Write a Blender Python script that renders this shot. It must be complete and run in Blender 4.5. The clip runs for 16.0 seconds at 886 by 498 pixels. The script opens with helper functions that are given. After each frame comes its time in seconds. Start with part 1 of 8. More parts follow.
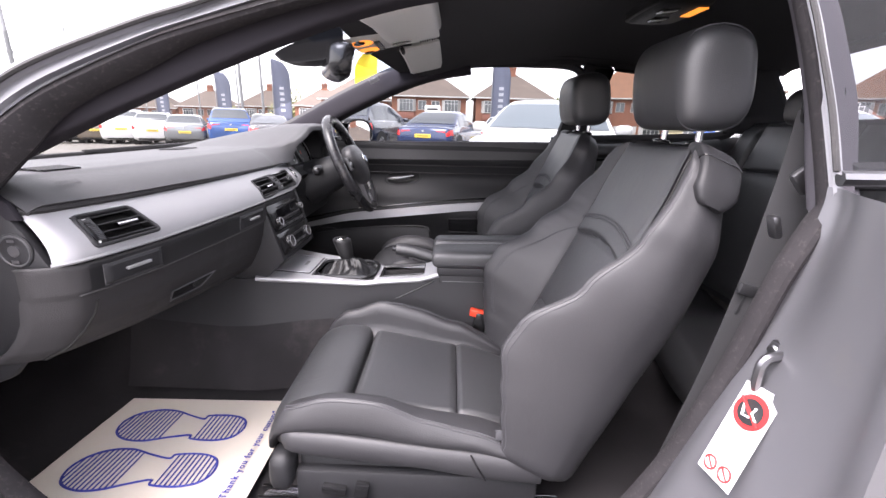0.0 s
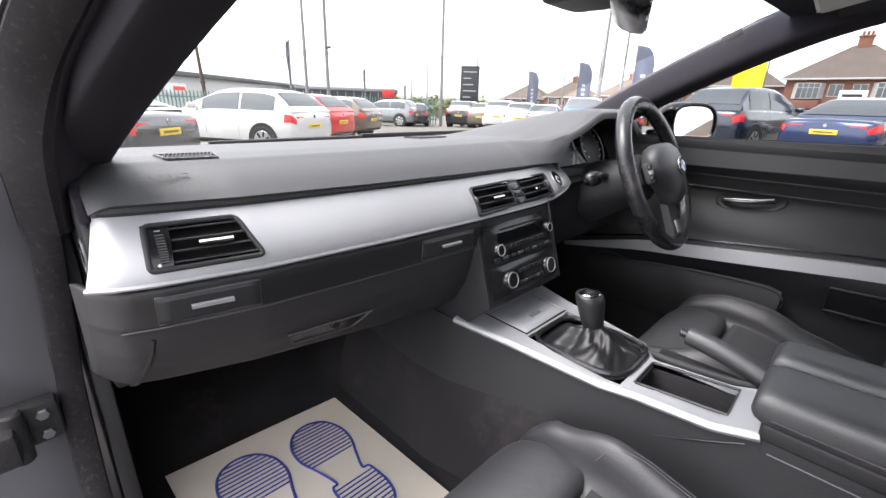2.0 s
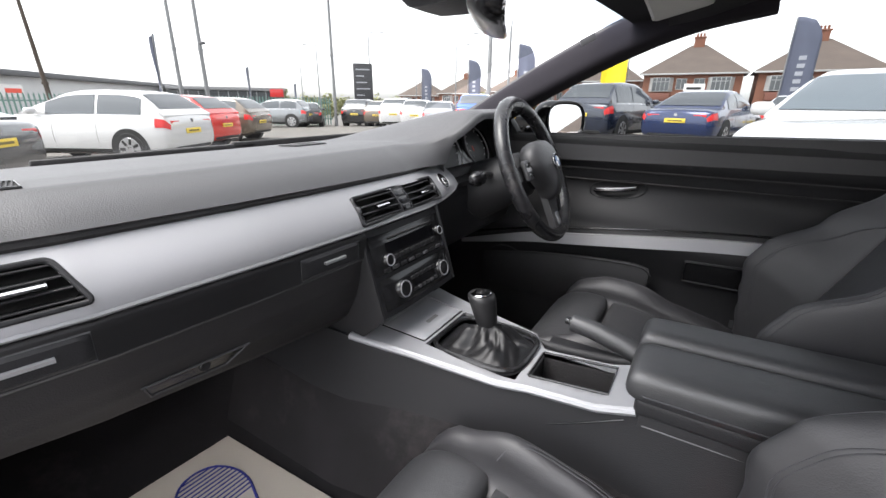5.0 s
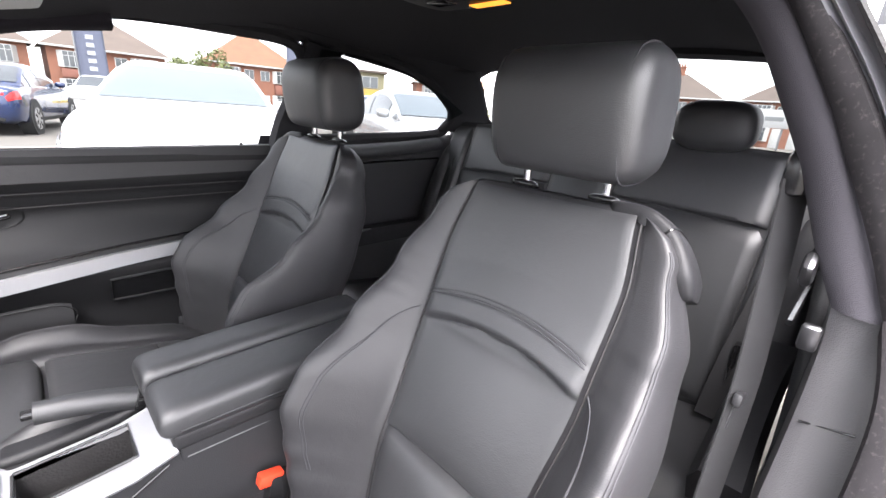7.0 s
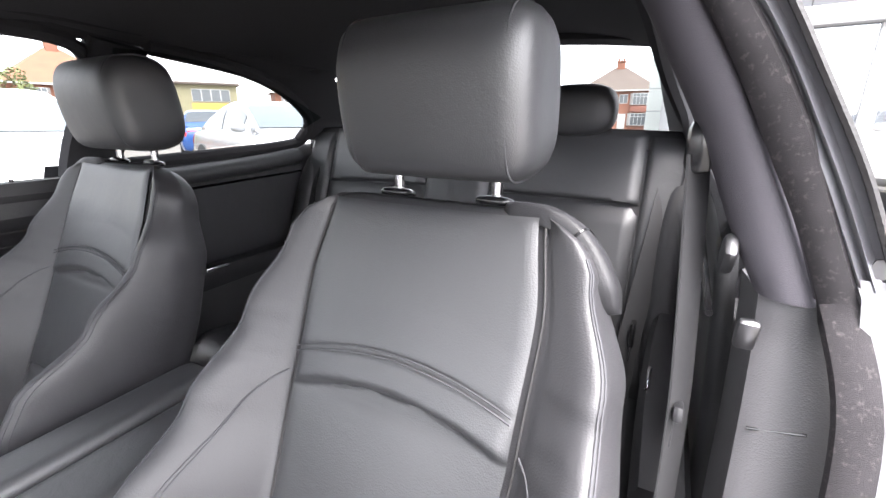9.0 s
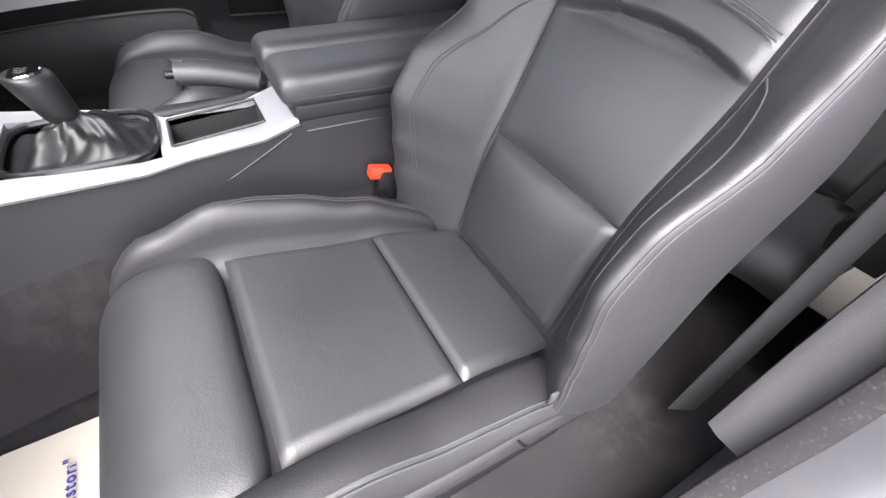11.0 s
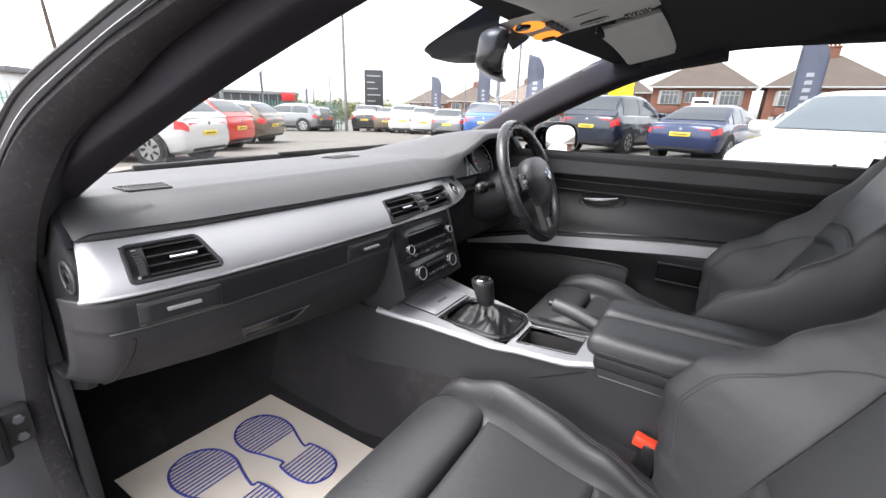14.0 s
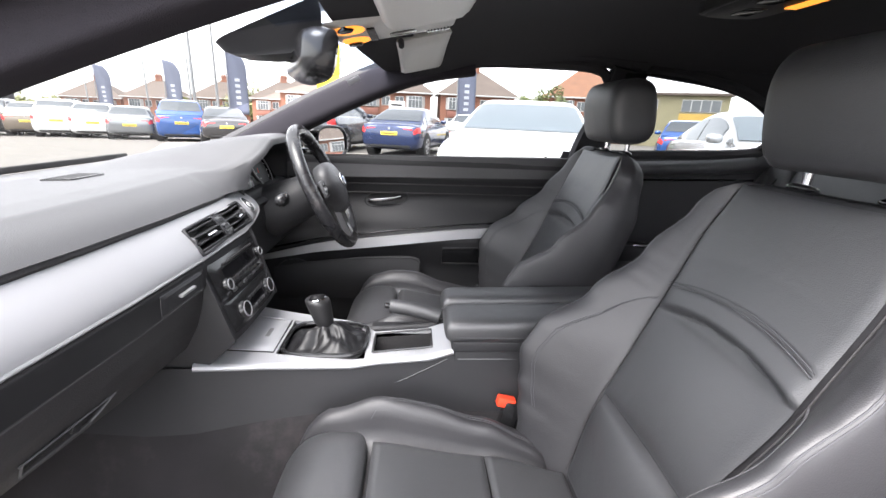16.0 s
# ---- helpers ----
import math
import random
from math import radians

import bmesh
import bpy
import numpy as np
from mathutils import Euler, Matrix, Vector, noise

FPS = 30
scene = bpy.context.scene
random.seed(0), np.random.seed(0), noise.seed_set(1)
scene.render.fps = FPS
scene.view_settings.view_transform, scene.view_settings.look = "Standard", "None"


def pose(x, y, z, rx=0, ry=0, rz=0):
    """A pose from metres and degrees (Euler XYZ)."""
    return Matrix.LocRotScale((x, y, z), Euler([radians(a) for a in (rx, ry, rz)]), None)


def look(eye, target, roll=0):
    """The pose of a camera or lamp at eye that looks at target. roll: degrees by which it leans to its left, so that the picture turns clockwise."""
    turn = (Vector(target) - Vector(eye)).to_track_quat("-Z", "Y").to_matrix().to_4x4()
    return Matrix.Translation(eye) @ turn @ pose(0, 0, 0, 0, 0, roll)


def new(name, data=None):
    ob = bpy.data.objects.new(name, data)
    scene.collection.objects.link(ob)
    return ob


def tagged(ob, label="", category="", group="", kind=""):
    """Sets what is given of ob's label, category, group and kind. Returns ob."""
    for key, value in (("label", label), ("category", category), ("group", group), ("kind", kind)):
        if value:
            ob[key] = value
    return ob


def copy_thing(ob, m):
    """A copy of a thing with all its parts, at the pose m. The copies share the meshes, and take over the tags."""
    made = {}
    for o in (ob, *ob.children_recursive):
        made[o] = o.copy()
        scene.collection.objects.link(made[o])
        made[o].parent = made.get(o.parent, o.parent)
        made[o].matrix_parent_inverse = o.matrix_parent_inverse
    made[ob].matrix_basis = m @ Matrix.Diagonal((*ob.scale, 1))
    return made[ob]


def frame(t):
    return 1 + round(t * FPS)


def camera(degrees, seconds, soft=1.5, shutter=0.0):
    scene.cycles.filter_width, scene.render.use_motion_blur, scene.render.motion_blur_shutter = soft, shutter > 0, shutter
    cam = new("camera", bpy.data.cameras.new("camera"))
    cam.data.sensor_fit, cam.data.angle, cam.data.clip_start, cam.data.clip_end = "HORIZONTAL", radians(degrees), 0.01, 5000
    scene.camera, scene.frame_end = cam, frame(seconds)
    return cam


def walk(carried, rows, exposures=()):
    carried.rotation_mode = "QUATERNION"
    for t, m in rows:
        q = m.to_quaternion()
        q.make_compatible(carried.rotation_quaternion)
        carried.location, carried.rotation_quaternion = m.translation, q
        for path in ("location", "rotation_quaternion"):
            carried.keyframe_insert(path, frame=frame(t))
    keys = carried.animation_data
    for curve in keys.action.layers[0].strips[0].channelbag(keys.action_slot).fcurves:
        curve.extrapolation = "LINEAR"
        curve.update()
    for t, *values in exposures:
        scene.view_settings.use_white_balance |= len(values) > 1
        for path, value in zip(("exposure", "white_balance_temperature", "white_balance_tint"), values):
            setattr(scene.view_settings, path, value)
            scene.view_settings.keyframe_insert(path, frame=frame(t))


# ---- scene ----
cam = camera(92.7, 16.0)
PATH = [
    (0, (0.033, 0.031, 1.061), (-0.014, 1.961, 0.542), -0.6),
    (0.5, (-0.036, 0.216, 1.059), (-0.309, 2.124, 0.524), 1.0),
    (1, (-0.077, 0.341, 1.052), (-0.751, 2.14, 0.495), 1.9),
    (1.5, (-0.037, 0.436, 1.051), (-1.131, 2.012, 0.483), 1.6),
    (2, (0.017, 0.517, 1.063), (-1.328, 1.883, 0.495), 1.2),
    (2.5, (0.067, 0.581, 1.074), (-1.371, 1.854, 0.516), 1.7),
    (3, (0.102, 0.612, 1.074), (-1.366, 1.856, 0.528), 2.2),
    (3.2, (0.116, 0.619, 1.074), (-1.362, 1.852, 0.529), 2.2),
    (5.3, (-0.022, 0.539, 1.078), (-0.716, 2.318, 0.484), -1.9),
    (5.5, (-0.075, 0.523, 1.076), (-0.404, 2.398, 0.462), -2.5),
    (6, (-0.161, 0.499, 1.094), (0.357, 2.311, 0.424), 0.3),
    (6.5, (-0.173, 0.497, 1.113), (0.83, 2.086, 0.425), 1.5),
    (7, (-0.072, 0.54, 1.146), (1.255, 1.895, 0.51), 1.7),
    (7.5, (0.056, 0.592, 1.199), (1.615, 1.784, 0.814), 0.3),
    (8, (0.129, 0.617, 1.221), (1.79, 1.689, 0.92), -1.4),
    (8.5, (0.108, 0.622, 1.193), (1.811, 1.606, 0.831), -2.0),
    (9, (0.043, 0.611, 1.132), (1.69, 1.559, 0.512), -2.5),
    (9.2, (0.023, 0.608, 1.111), (1.625, 1.536, 0.355), -2.5),
    (11.3, (-0.124, 0.509, 0.983), (0.395, 1.829, -0.428), 2.8),
    (11.5, (-0.129, 0.497, 0.985), (0.219, 1.864, -0.434), 3.0),
    (12, (-0.123, 0.457, 0.995), (-0.226, 2.013, -0.257), 2.1),
    (12.5, (-0.068, 0.443, 1.039), (-0.659, 2.11, 0.106), 2.4),
    (13, (0.018, 0.425, 1.084), (-0.913, 2.055, 0.395), 2.9),
    (13.5, (0.084, 0.396, 1.105), (-0.941, 2.011, 0.52), 2.2),
    (14, (0.126, 0.386, 1.107), (-0.91, 2.006, 0.56), 0.8),
    (14.5, (0.121, 0.377, 1.102), (-0.697, 2.123, 0.57), 0.8),
    (15, (0.069, 0.373, 1.107), (-0.389, 2.248, 0.583), 0.4),
    (15.5, (-0.003, 0.366, 1.114), (-0.117, 2.292, 0.585), 0.2),
    (16, (-0.074, 0.36, 1.117), (0.046, 2.283, 0.58), 0.2),
]
LEVEL = Matrix.Translation((0, 0.82, 0.85)) @ pose(0, 0, 0, -1.5, -2.3, 0) @ Matrix.Translation((0, -0.82, -0.85))
walk(cam, [(t, LEVEL @ look(eye, target, roll)) for t, eye, target, roll in PATH],
     [(0, 2.89, 6500, 21), (1, 2.95, 6500, 17), (3.2, 2.39, 6500, 12), (5.5, 2.47, 6500, 12), (6.2, 3.16, 6500, 13), (7, 3.54, 6500, 15), (7.6, 3.50, 6500, 16), (8, 3.58, 6500, 15), (8.5, 3.80, 6500, 15), (9.2, 3.90, 6500, 14), (11.3, 3.28, 6500, 14), (12.5, 3.00, 6500, 12), (13, 2.80, 6500, 12), (14, 2.80, 6500, 13), (16, 3.22, 6500, 13)])

# ---- light ----
world = bpy.data.worlds.new("overcast_sky")
scene.world = world
world.use_nodes = True
wn, wl = world.node_tree.nodes, world.node_tree.links
sky = wn.new("ShaderNodeTexSky")
sky.sky_type, sky.sun_disc = "NISHITA", False
sky.sun_elevation, sky.sun_rotation = radians(62), radians(218)
sky.air_density, sky.dust_density, sky.ozone_density = 1.0, 2.0, 1.0
flat = wn.new("ShaderNodeHueSaturation")
flat.inputs["Saturation"].default_value = 0.12
wl.new(sky.outputs[0], flat.inputs["Color"])
wl.new(flat.outputs[0], wn["Background"].inputs["Color"])
wn["Background"].inputs["Strength"].default_value = 0.15
sun = new("sun", bpy.data.lights.new("sun", "SUN"))
sun.data.energy, sun.data.angle, sun.data.color = 1.1, radians(40), (1.0, 0.97, 0.93)
sun.matrix_world = look((0, 0, 0), (0.33, 0.42, -1.0))

# ---- building helpers ----
YC = 1.18   # the car's centre line


def part(name, bm, material, parent=None, label="", sharp=0.7):
    me = bpy.data.meshes.new(name)
    for f in bm.faces:
        f.smooth = True
    for e in bm.edges:
        if len(e.link_faces) == 2 and e.calc_face_angle(0) > sharp:
            e.smooth = False
    bm.to_mesh(me)
    bm.free()
    me.materials.append(material)
    ob = new(name, me)
    ob.parent = parent
    if label:
        ob["label"] = label
    return ob


def thing(name, label, category, group="", kind="", at=(0, 0, 0)):
    ob = new(name)
    ob.location = at
    ob.empty_display_size = 0.05
    return tagged(ob, label, category, group, kind)


def solo(name, bm, material, label, category, group="", kind="", sharp=0.7):
    return tagged(part(name, bm, material, None, "", sharp), label, category, group, kind)


def move(bm, m):
    bmesh.ops.transform(bm, matrix=m, verts=bm.verts)
    return bm


def join(*bms):
    out = bmesh.new()
    for b in bms:
        me = bpy.data.meshes.new("tmp")
        b.to_mesh(me)
        b.free()
        out.from_mesh(me)
        bpy.data.meshes.remove(me)
    return out


def box(c, s, bev=0.004, seg=2, m=None):
    bm = bmesh.new()
    bmesh.ops.create_cube(bm, size=1.0, matrix=Matrix.Diagonal((*s, 1)))
    if bev > 0:
        bmesh.ops.bevel(bm, geom=bm.edges[:], offset=min(bev, min(s) * 0.49), segments=seg, profile=0.5, affect="EDGES")
    move(bm, Matrix.Translation(c) @ (m or Matrix()))
    return bm


def span(lo, hi, bev=0.004, seg=2):
    c = [(a + b) / 2 for a, b in zip(lo, hi)]
    return box(c, [abs(b - a) for a, b in zip(lo, hi)], bev, seg)


def prism(poly, axis, lo, hi, bev=0.003, seg=2):
    """A polygon of two coordinates drawn out along the third."""
    bm = bmesh.new()

    def at(p, k):
        q = list(p)
        q.insert("xyz".index(axis), k)
        return q
    a = [bm.verts.new(at(p, lo)) for p in poly]
    b = [bm.verts.new(at(p, hi)) for p in poly]
    n = len(poly)
    bm.faces.new(a[::-1])
    bm.faces.new(b)
    for i in range(n):
        bm.faces.new((a[i], a[(i + 1) % n], b[(i + 1) % n], b[i]))
    bmesh.ops.recalc_face_normals(bm, faces=bm.faces)
    if bev > 0:
        bmesh.ops.bevel(bm, geom=bm.edges[:], offset=bev, segments=seg, profile=0.5, affect="EDGES", clamp_overlap=True)
    return bm


def loft(rings, closed=True, caps=True):
    bm = bmesh.new()
    rows = [[bm.verts.new(p) for p in r] for r in rings]
    n = len(rows[0])
    for a, b in zip(rows, rows[1:]):
        for i in range(n if closed else n - 1):
            j = (i + 1) % n
            bm.faces.new((a[i], a[j], b[j], b[i]))
    if caps and closed:
        bm.faces.new(rows[0][::-1])
        bm.faces.new(rows[-1])
    bmesh.ops.recalc_face_normals(bm, faces=bm.faces)
    return bm


def curve(pts, n=8, closed=False):
    """A smooth line (Catmull-Rom) through points of any size."""
    pts = [np.array(p, float) for p in pts]
    k = len(pts)
    out = []
    for i in range(k if closed else k - 1):
        if closed:
            a, b, c, d = (pts[(i + j) % k] for j in (-1, 0, 1, 2))
        else:
            b, c = pts[i], pts[i + 1]
            a = pts[i - 1] if i else 2 * b - c
            d = pts[i + 2] if i + 2 < k else 2 * c - b
        for s in range(n):
            t = s / n
            out.append(0.5 * (2 * b + (c - a) * t + (2 * a - 5 * b + 4 * c - d) * t * t + (3 * b - a - 3 * c + d) * t ** 3))
    if not closed:
        out.append(pts[-1])
    return out


def lerp(table, x):
    """A value read off a table of (x, y), smoothly."""
    if x <= table[0][0]:
        return table[0][1]
    for (a, p), (b, q) in zip(table, table[1:]):
        if x <= b:
            t = (x - a) / (b - a)
            return p + (q - p) * t * t * (3 - 2 * t)
    return table[-1][1]


def line(table, x):
    if x <= table[0][0]:
        return table[0][1]
    for (a, p), (b, q) in zip(table, table[1:]):
        if x <= b:
            return p + (q - p) * (x - a) / (b - a)
    return table[-1][1]


def sweep(pts, shape, up=(0, 0, 1), closed=False, caps=True):
    """A section of (side, up) points carried along a line; shape may be a function of the share of the way."""
    pts = [Vector(p) for p in pts]
    n = len(pts)
    rings = []
    for i, p in enumerate(pts):
        a, b = (pts[i - 1], pts[(i + 1) % n]) if closed else (pts[max(i - 1, 0)], pts[min(i + 1, n - 1)])
        d = (b - a).normalized()
        s = d.cross(Vector(up)).normalized()
        u = s.cross(d)
        sec = shape(i / max(n - 1, 1)) if callable(shape) else shape
        rings.append([p + s * x + u * y for x, y in sec])
    if closed:
        rings.append(rings[0])
        bm = loft(rings, True, False)
        bmesh.ops.remove_doubles(bm, verts=bm.verts, dist=1e-6)
        return bm
    return loft(rings, True, caps)


def circle(r, n=8, ry=None):
    return [(r * math.cos(2 * math.pi * i / n), (ry or r) * math.sin(2 * math.pi * i / n)) for i in range(n)]


def tube(pts, r, n=8, up=(0, 0, 1), closed=False, smooth=0):
    if smooth:
        pts = curve(pts, smooth, closed)
    return sweep(pts, circle(r, n), up, closed)


def rod(a, b, r, n=16, bev=0.0, r2=None):
    a, b = Vector(a), Vector(b)
    d = (b - a).normalized()
    up = (0, 0, 1) if abs(d.z) < 0.9 else (1, 0, 0)
    s = d.cross(Vector(up)).normalized()
    u = s.cross(d)
    L = (b - a).length
    r2 = r if r2 is None else r2
    steps = [(0, r - bev), (bev, r), (L - bev, r2), (L, r2 - bev)] if bev else [(0, r), (L, r2)]
    return loft([[a + d * h + s * x + u * y for x, y in circle(q, n)] for h, q in steps])


def sheet(fn, nu, nv, thick=0.0):
    """A surface fn(u, v), u and v from 0 to 1, with a thickness behind it."""
    bm = bmesh.new()
    g = [[bm.verts.new(fn(i / nu, j / nv)) for j in range(nv + 1)] for i in range(nu + 1)]
    for i in range(nu):
        for j in range(nv):
            bm.faces.new((g[i][j], g[i + 1][j], g[i + 1][j + 1], g[i][j + 1]))
    bm.normal_update()
    if thick:
        bm.verts.ensure_lookup_table()
        h = [[bm.verts.new(v.co - v.normal * thick) for v in r] for r in g]
        for i in range(nu):
            for j in range(nv):
                bm.faces.new((h[i][j], h[i][j + 1], h[i + 1][j + 1], h[i + 1][j]))
        rim = [(i, 0) for i in range(nu)] + [(nu, j) for j in range(nv)] + [(i, nv) for i in range(nu, 0, -1)] + [(0, j) for j in range(nv, 0, -1)]
        for (a, b), (c, d) in zip(rim, rim[1:] + rim[:1]):
            bm.faces.new((g[a][b], h[a][b], h[c][d], g[c][d]))
    return bm


def blob(c, s, p=2.6, nu=28, nv=16, m=None):
    """A rounded block (superellipsoid) of half sizes s."""
    def pw(v, e):
        return math.copysign(abs(v) ** e, v)
    e = 2 / p
    rings = []
    for j in range(1, nv):
        th = -math.pi / 2 + math.pi * j / nv
        cz, sz = pw(math.cos(th), e), pw(math.sin(th), e)
        rings.append([(s[0] * cz * pw(math.cos(a), e), s[1] * cz * pw(math.sin(a), e), s[2] * sz) for a in (2 * math.pi * i / nu for i in range(nu))])
    bm = loft(rings)
    return move(bm, Matrix.Translation(c) @ (m or Matrix()))


def puff(s, t, edge=0.12):
    """0 at the rim of a panel, 1 inside."""
    d = min(s, 1 - s, 1e9) / edge
    e = min(t, 1 - t) / edge
    f = lambda v: math.sqrt(max(0, 1 - (1 - min(v, 1)) ** 2))
    return f(d) * f(e)


def flat_text(body, size, m, material, parent, label="", bold=0.0, gap=1.0):
    cu = bpy.data.curves.new("writing", "FONT")
    cu.body, cu.size, cu.extrude = body, size, 0.0002
    cu.offset, cu.space_character = bold, gap
    cu.align_x, cu.align_y = "CENTER", "CENTER"
    ob = bpy.data.objects.new("writing", cu)
    me = bpy.data.meshes.new_from_object(ob)
    bpy.data.objects.remove(ob)
    me.materials.clear()
    me.materials.append(material)
    o = new("writing", me)
    o.matrix_world = m
    o.parent = parent
    if label:
        o["label"] = label
    return o

# ---- materials ----


def mat(name, color, rough=0.5, metal=0.0, vary=0.15, scale=6.0, bump=0.0, grain=400.0, coat=0.0, spec=0.5, rvary=0.08, hue=None, wear=None):
    """A surface with broad variation of tone and gloss, and fine relief."""
    m = bpy.data.materials.new(name)
    m.use_nodes = True
    nt = m.node_tree
    n, l = nt.nodes, nt.links
    b = n["Principled BSDF"]
    b.inputs["Metallic"].default_value = metal
    b.inputs["Coat Weight"].default_value = coat
    b.inputs["Coat Roughness"].default_value = 0.05
    b.inputs["Specular IOR Level"].default_value = spec
    co = n.new("ShaderNodeTexCoord")
    big = n.new("ShaderNodeTexNoise")
    big.inputs["Scale"].default_value, big.inputs["Detail"].default_value = scale, 5
    l.new(co.outputs["Object"], big.inputs["Vector"])
    mix = n.new("ShaderNodeMix")
    mix.data_type = "RGBA"
    c2 = hue or color
    mix.inputs["A"].default_value = (*[max(0, v * (1 - vary)) for v in color], 1)
    mix.inputs["B"].default_value = (*[min(1, v * (1 + vary)) for v in c2], 1)
    l.new(big.outputs["Fac"], mix.inputs["Factor"])
    out = mix.outputs["Result"]
    if wear:
        wcol, amount, wscale = wear
        w = n.new("ShaderNodeTexNoise")
        w.inputs["Scale"].default_value, w.inputs["Detail"].default_value, w.inputs["Roughness"].default_value = wscale, 8, 0.7
        l.new(co.outputs["Object"], w.inputs["Vector"])
        ramp = n.new("ShaderNodeMapRange")
        ramp.inputs["From Min"].default_value, ramp.inputs["From Max"].default_value, ramp.inputs["To Max"].default_value = 0.55, 0.75, amount
        l.new(w.outputs["Fac"], ramp.inputs["Value"])
        mw = n.new("ShaderNodeMix")
        mw.data_type = "RGBA"
        mw.inputs["B"].default_value = (*wcol, 1)
        l.new(ramp.outputs[0], mw.inputs["Factor"])
        l.new(out, mw.inputs["A"])
        out = mw.outputs["Result"]
    l.new(out, b.inputs["Base Color"])
    rr = n.new("ShaderNodeMapRange")
    rr.inputs["To Min"].default_value, rr.inputs["To Max"].default_value = max(0.02, rough - rvary), min(1, rough + rvary)
    l.new(big.outputs["Fac"], rr.inputs["Value"])
    l.new(rr.outputs[0], b.inputs["Roughness"])
    if bump:
        g = n.new("ShaderNodeTexVoronoi")
        g.inputs["Scale"].default_value = grain
        l.new(co.outputs["Object"], g.inputs["Vector"])
        bp = n.new("ShaderNodeBump")
        bp.inputs["Strength"].default_value, bp.inputs["Distance"].default_value = bump, 0.0006
        l.new(g.outputs["Distance"], bp.inputs["Height"])
        l.new(bp.outputs[0], b.inputs["Normal"])
    return m


def leather(name, color, rough, gloss=0.9):
    """Leather: pebbled grain and soft creases."""
    m = mat(name, color, rough, 0, 0.25, 7, 0.26, 620, rvary=0.08, spec=gloss)
    n, l = m.node_tree.nodes, m.node_tree.links
    b = n["Principled BSDF"]
    old = b.inputs["Normal"].links[0].from_node
    co = next(x for x in n if x.type == "TEX_COORD")
    c = n.new("ShaderNodeTexNoise")
    c.inputs["Scale"].default_value, c.inputs["Detail"].default_value, c.inputs["Distortion"].default_value = 16, 3, 0.8
    l.new(co.outputs["Object"], c.inputs["Vector"])
    b2 = n.new("ShaderNodeBump")
    b2.inputs["Strength"].default_value, b2.inputs["Distance"].default_value = 0.09, 0.012
    l.new(c.outputs["Fac"], b2.inputs["Height"])
    l.new(old.outputs[0], b2.inputs["Normal"])
    fold = n.new("ShaderNodeTexNoise")
    fold.inputs["Scale"].default_value, fold.inputs["Detail"].default_value, fold.inputs["Distortion"].default_value = 26, 2, 1.6
    l.new(co.outputs["Object"], fold.inputs["Vector"])
    where = n.new("ShaderNodeTexNoise")
    where.inputs["Scale"].default_value = 5.5
    l.new(co.outputs["Object"], where.inputs["Vector"])
    rng = n.new("ShaderNodeMapRange")
    rng.inputs["From Min"].default_value, rng.inputs["From Max"].default_value, rng.inputs["To Max"].default_value = 0.50, 0.68, 0.16
    l.new(where.outputs["Fac"], rng.inputs["Value"])
    b3 = n.new("ShaderNodeBump")
    b3.inputs["Distance"].default_value = 0.006
    l.new(rng.outputs[0], b3.inputs["Strength"])
    l.new(fold.outputs["Fac"], b3.inputs["Height"])
    l.new(b2.outputs[0], b3.inputs["Normal"])
    l.new(b3.outputs[0], b.inputs["Normal"])
    return m


def glow(name, color, strength):
    m = bpy.data.materials.new(name)
    m.use_nodes = True
    b = m.node_tree.nodes["Principled BSDF"]
    b.inputs["Base Color"].default_value = (*color, 1)
    b.inputs["Emission Color"].default_value = (*color, 1)
    b.inputs["Emission Strength"].default_value = strength
    return m


def pane_glass(name, tint, gloss=1.0):
    """Thin clear glass: what lies behind shows through, and the sky mirrors in it at a slant."""
    m = bpy.data.materials.new(name)
    m.use_nodes = True
    n, l = m.node_tree.nodes, m.node_tree.links
    n.remove(n["Principled BSDF"])
    tr, gl, mx = n.new("ShaderNodeBsdfTransparent"), n.new("ShaderNodeBsdfGlossy"), n.new("ShaderNodeMixShader")
    lw, pw, ml = n.new("ShaderNodeLayerWeight"), n.new("ShaderNodeMath"), n.new("ShaderNodeMath")
    tr.inputs["Color"].default_value = (*tint, 1)
    gl.inputs["Roughness"].default_value = 0.02
    lw.inputs["Blend"].default_value = 0.5
    pw.operation, ml.operation = "POWER", "MULTIPLY_ADD"
    pw.inputs[1].default_value = 5.0
    ml.inputs[1].default_value, ml.inputs[2].default_value = 0.55 * gloss, 0.035 * gloss
    l.new(lw.outputs["Facing"], pw.inputs[0])
    l.new(pw.outputs[0], ml.inputs[0])
    l.new(ml.outputs[0], mx.inputs[0])
    l.new(tr.outputs[0], mx.inputs[1])
    l.new(gl.outputs[0], mx.inputs[2])
    l.new(mx.outputs[0], n["Material Output"].inputs["Surface"])
    return m


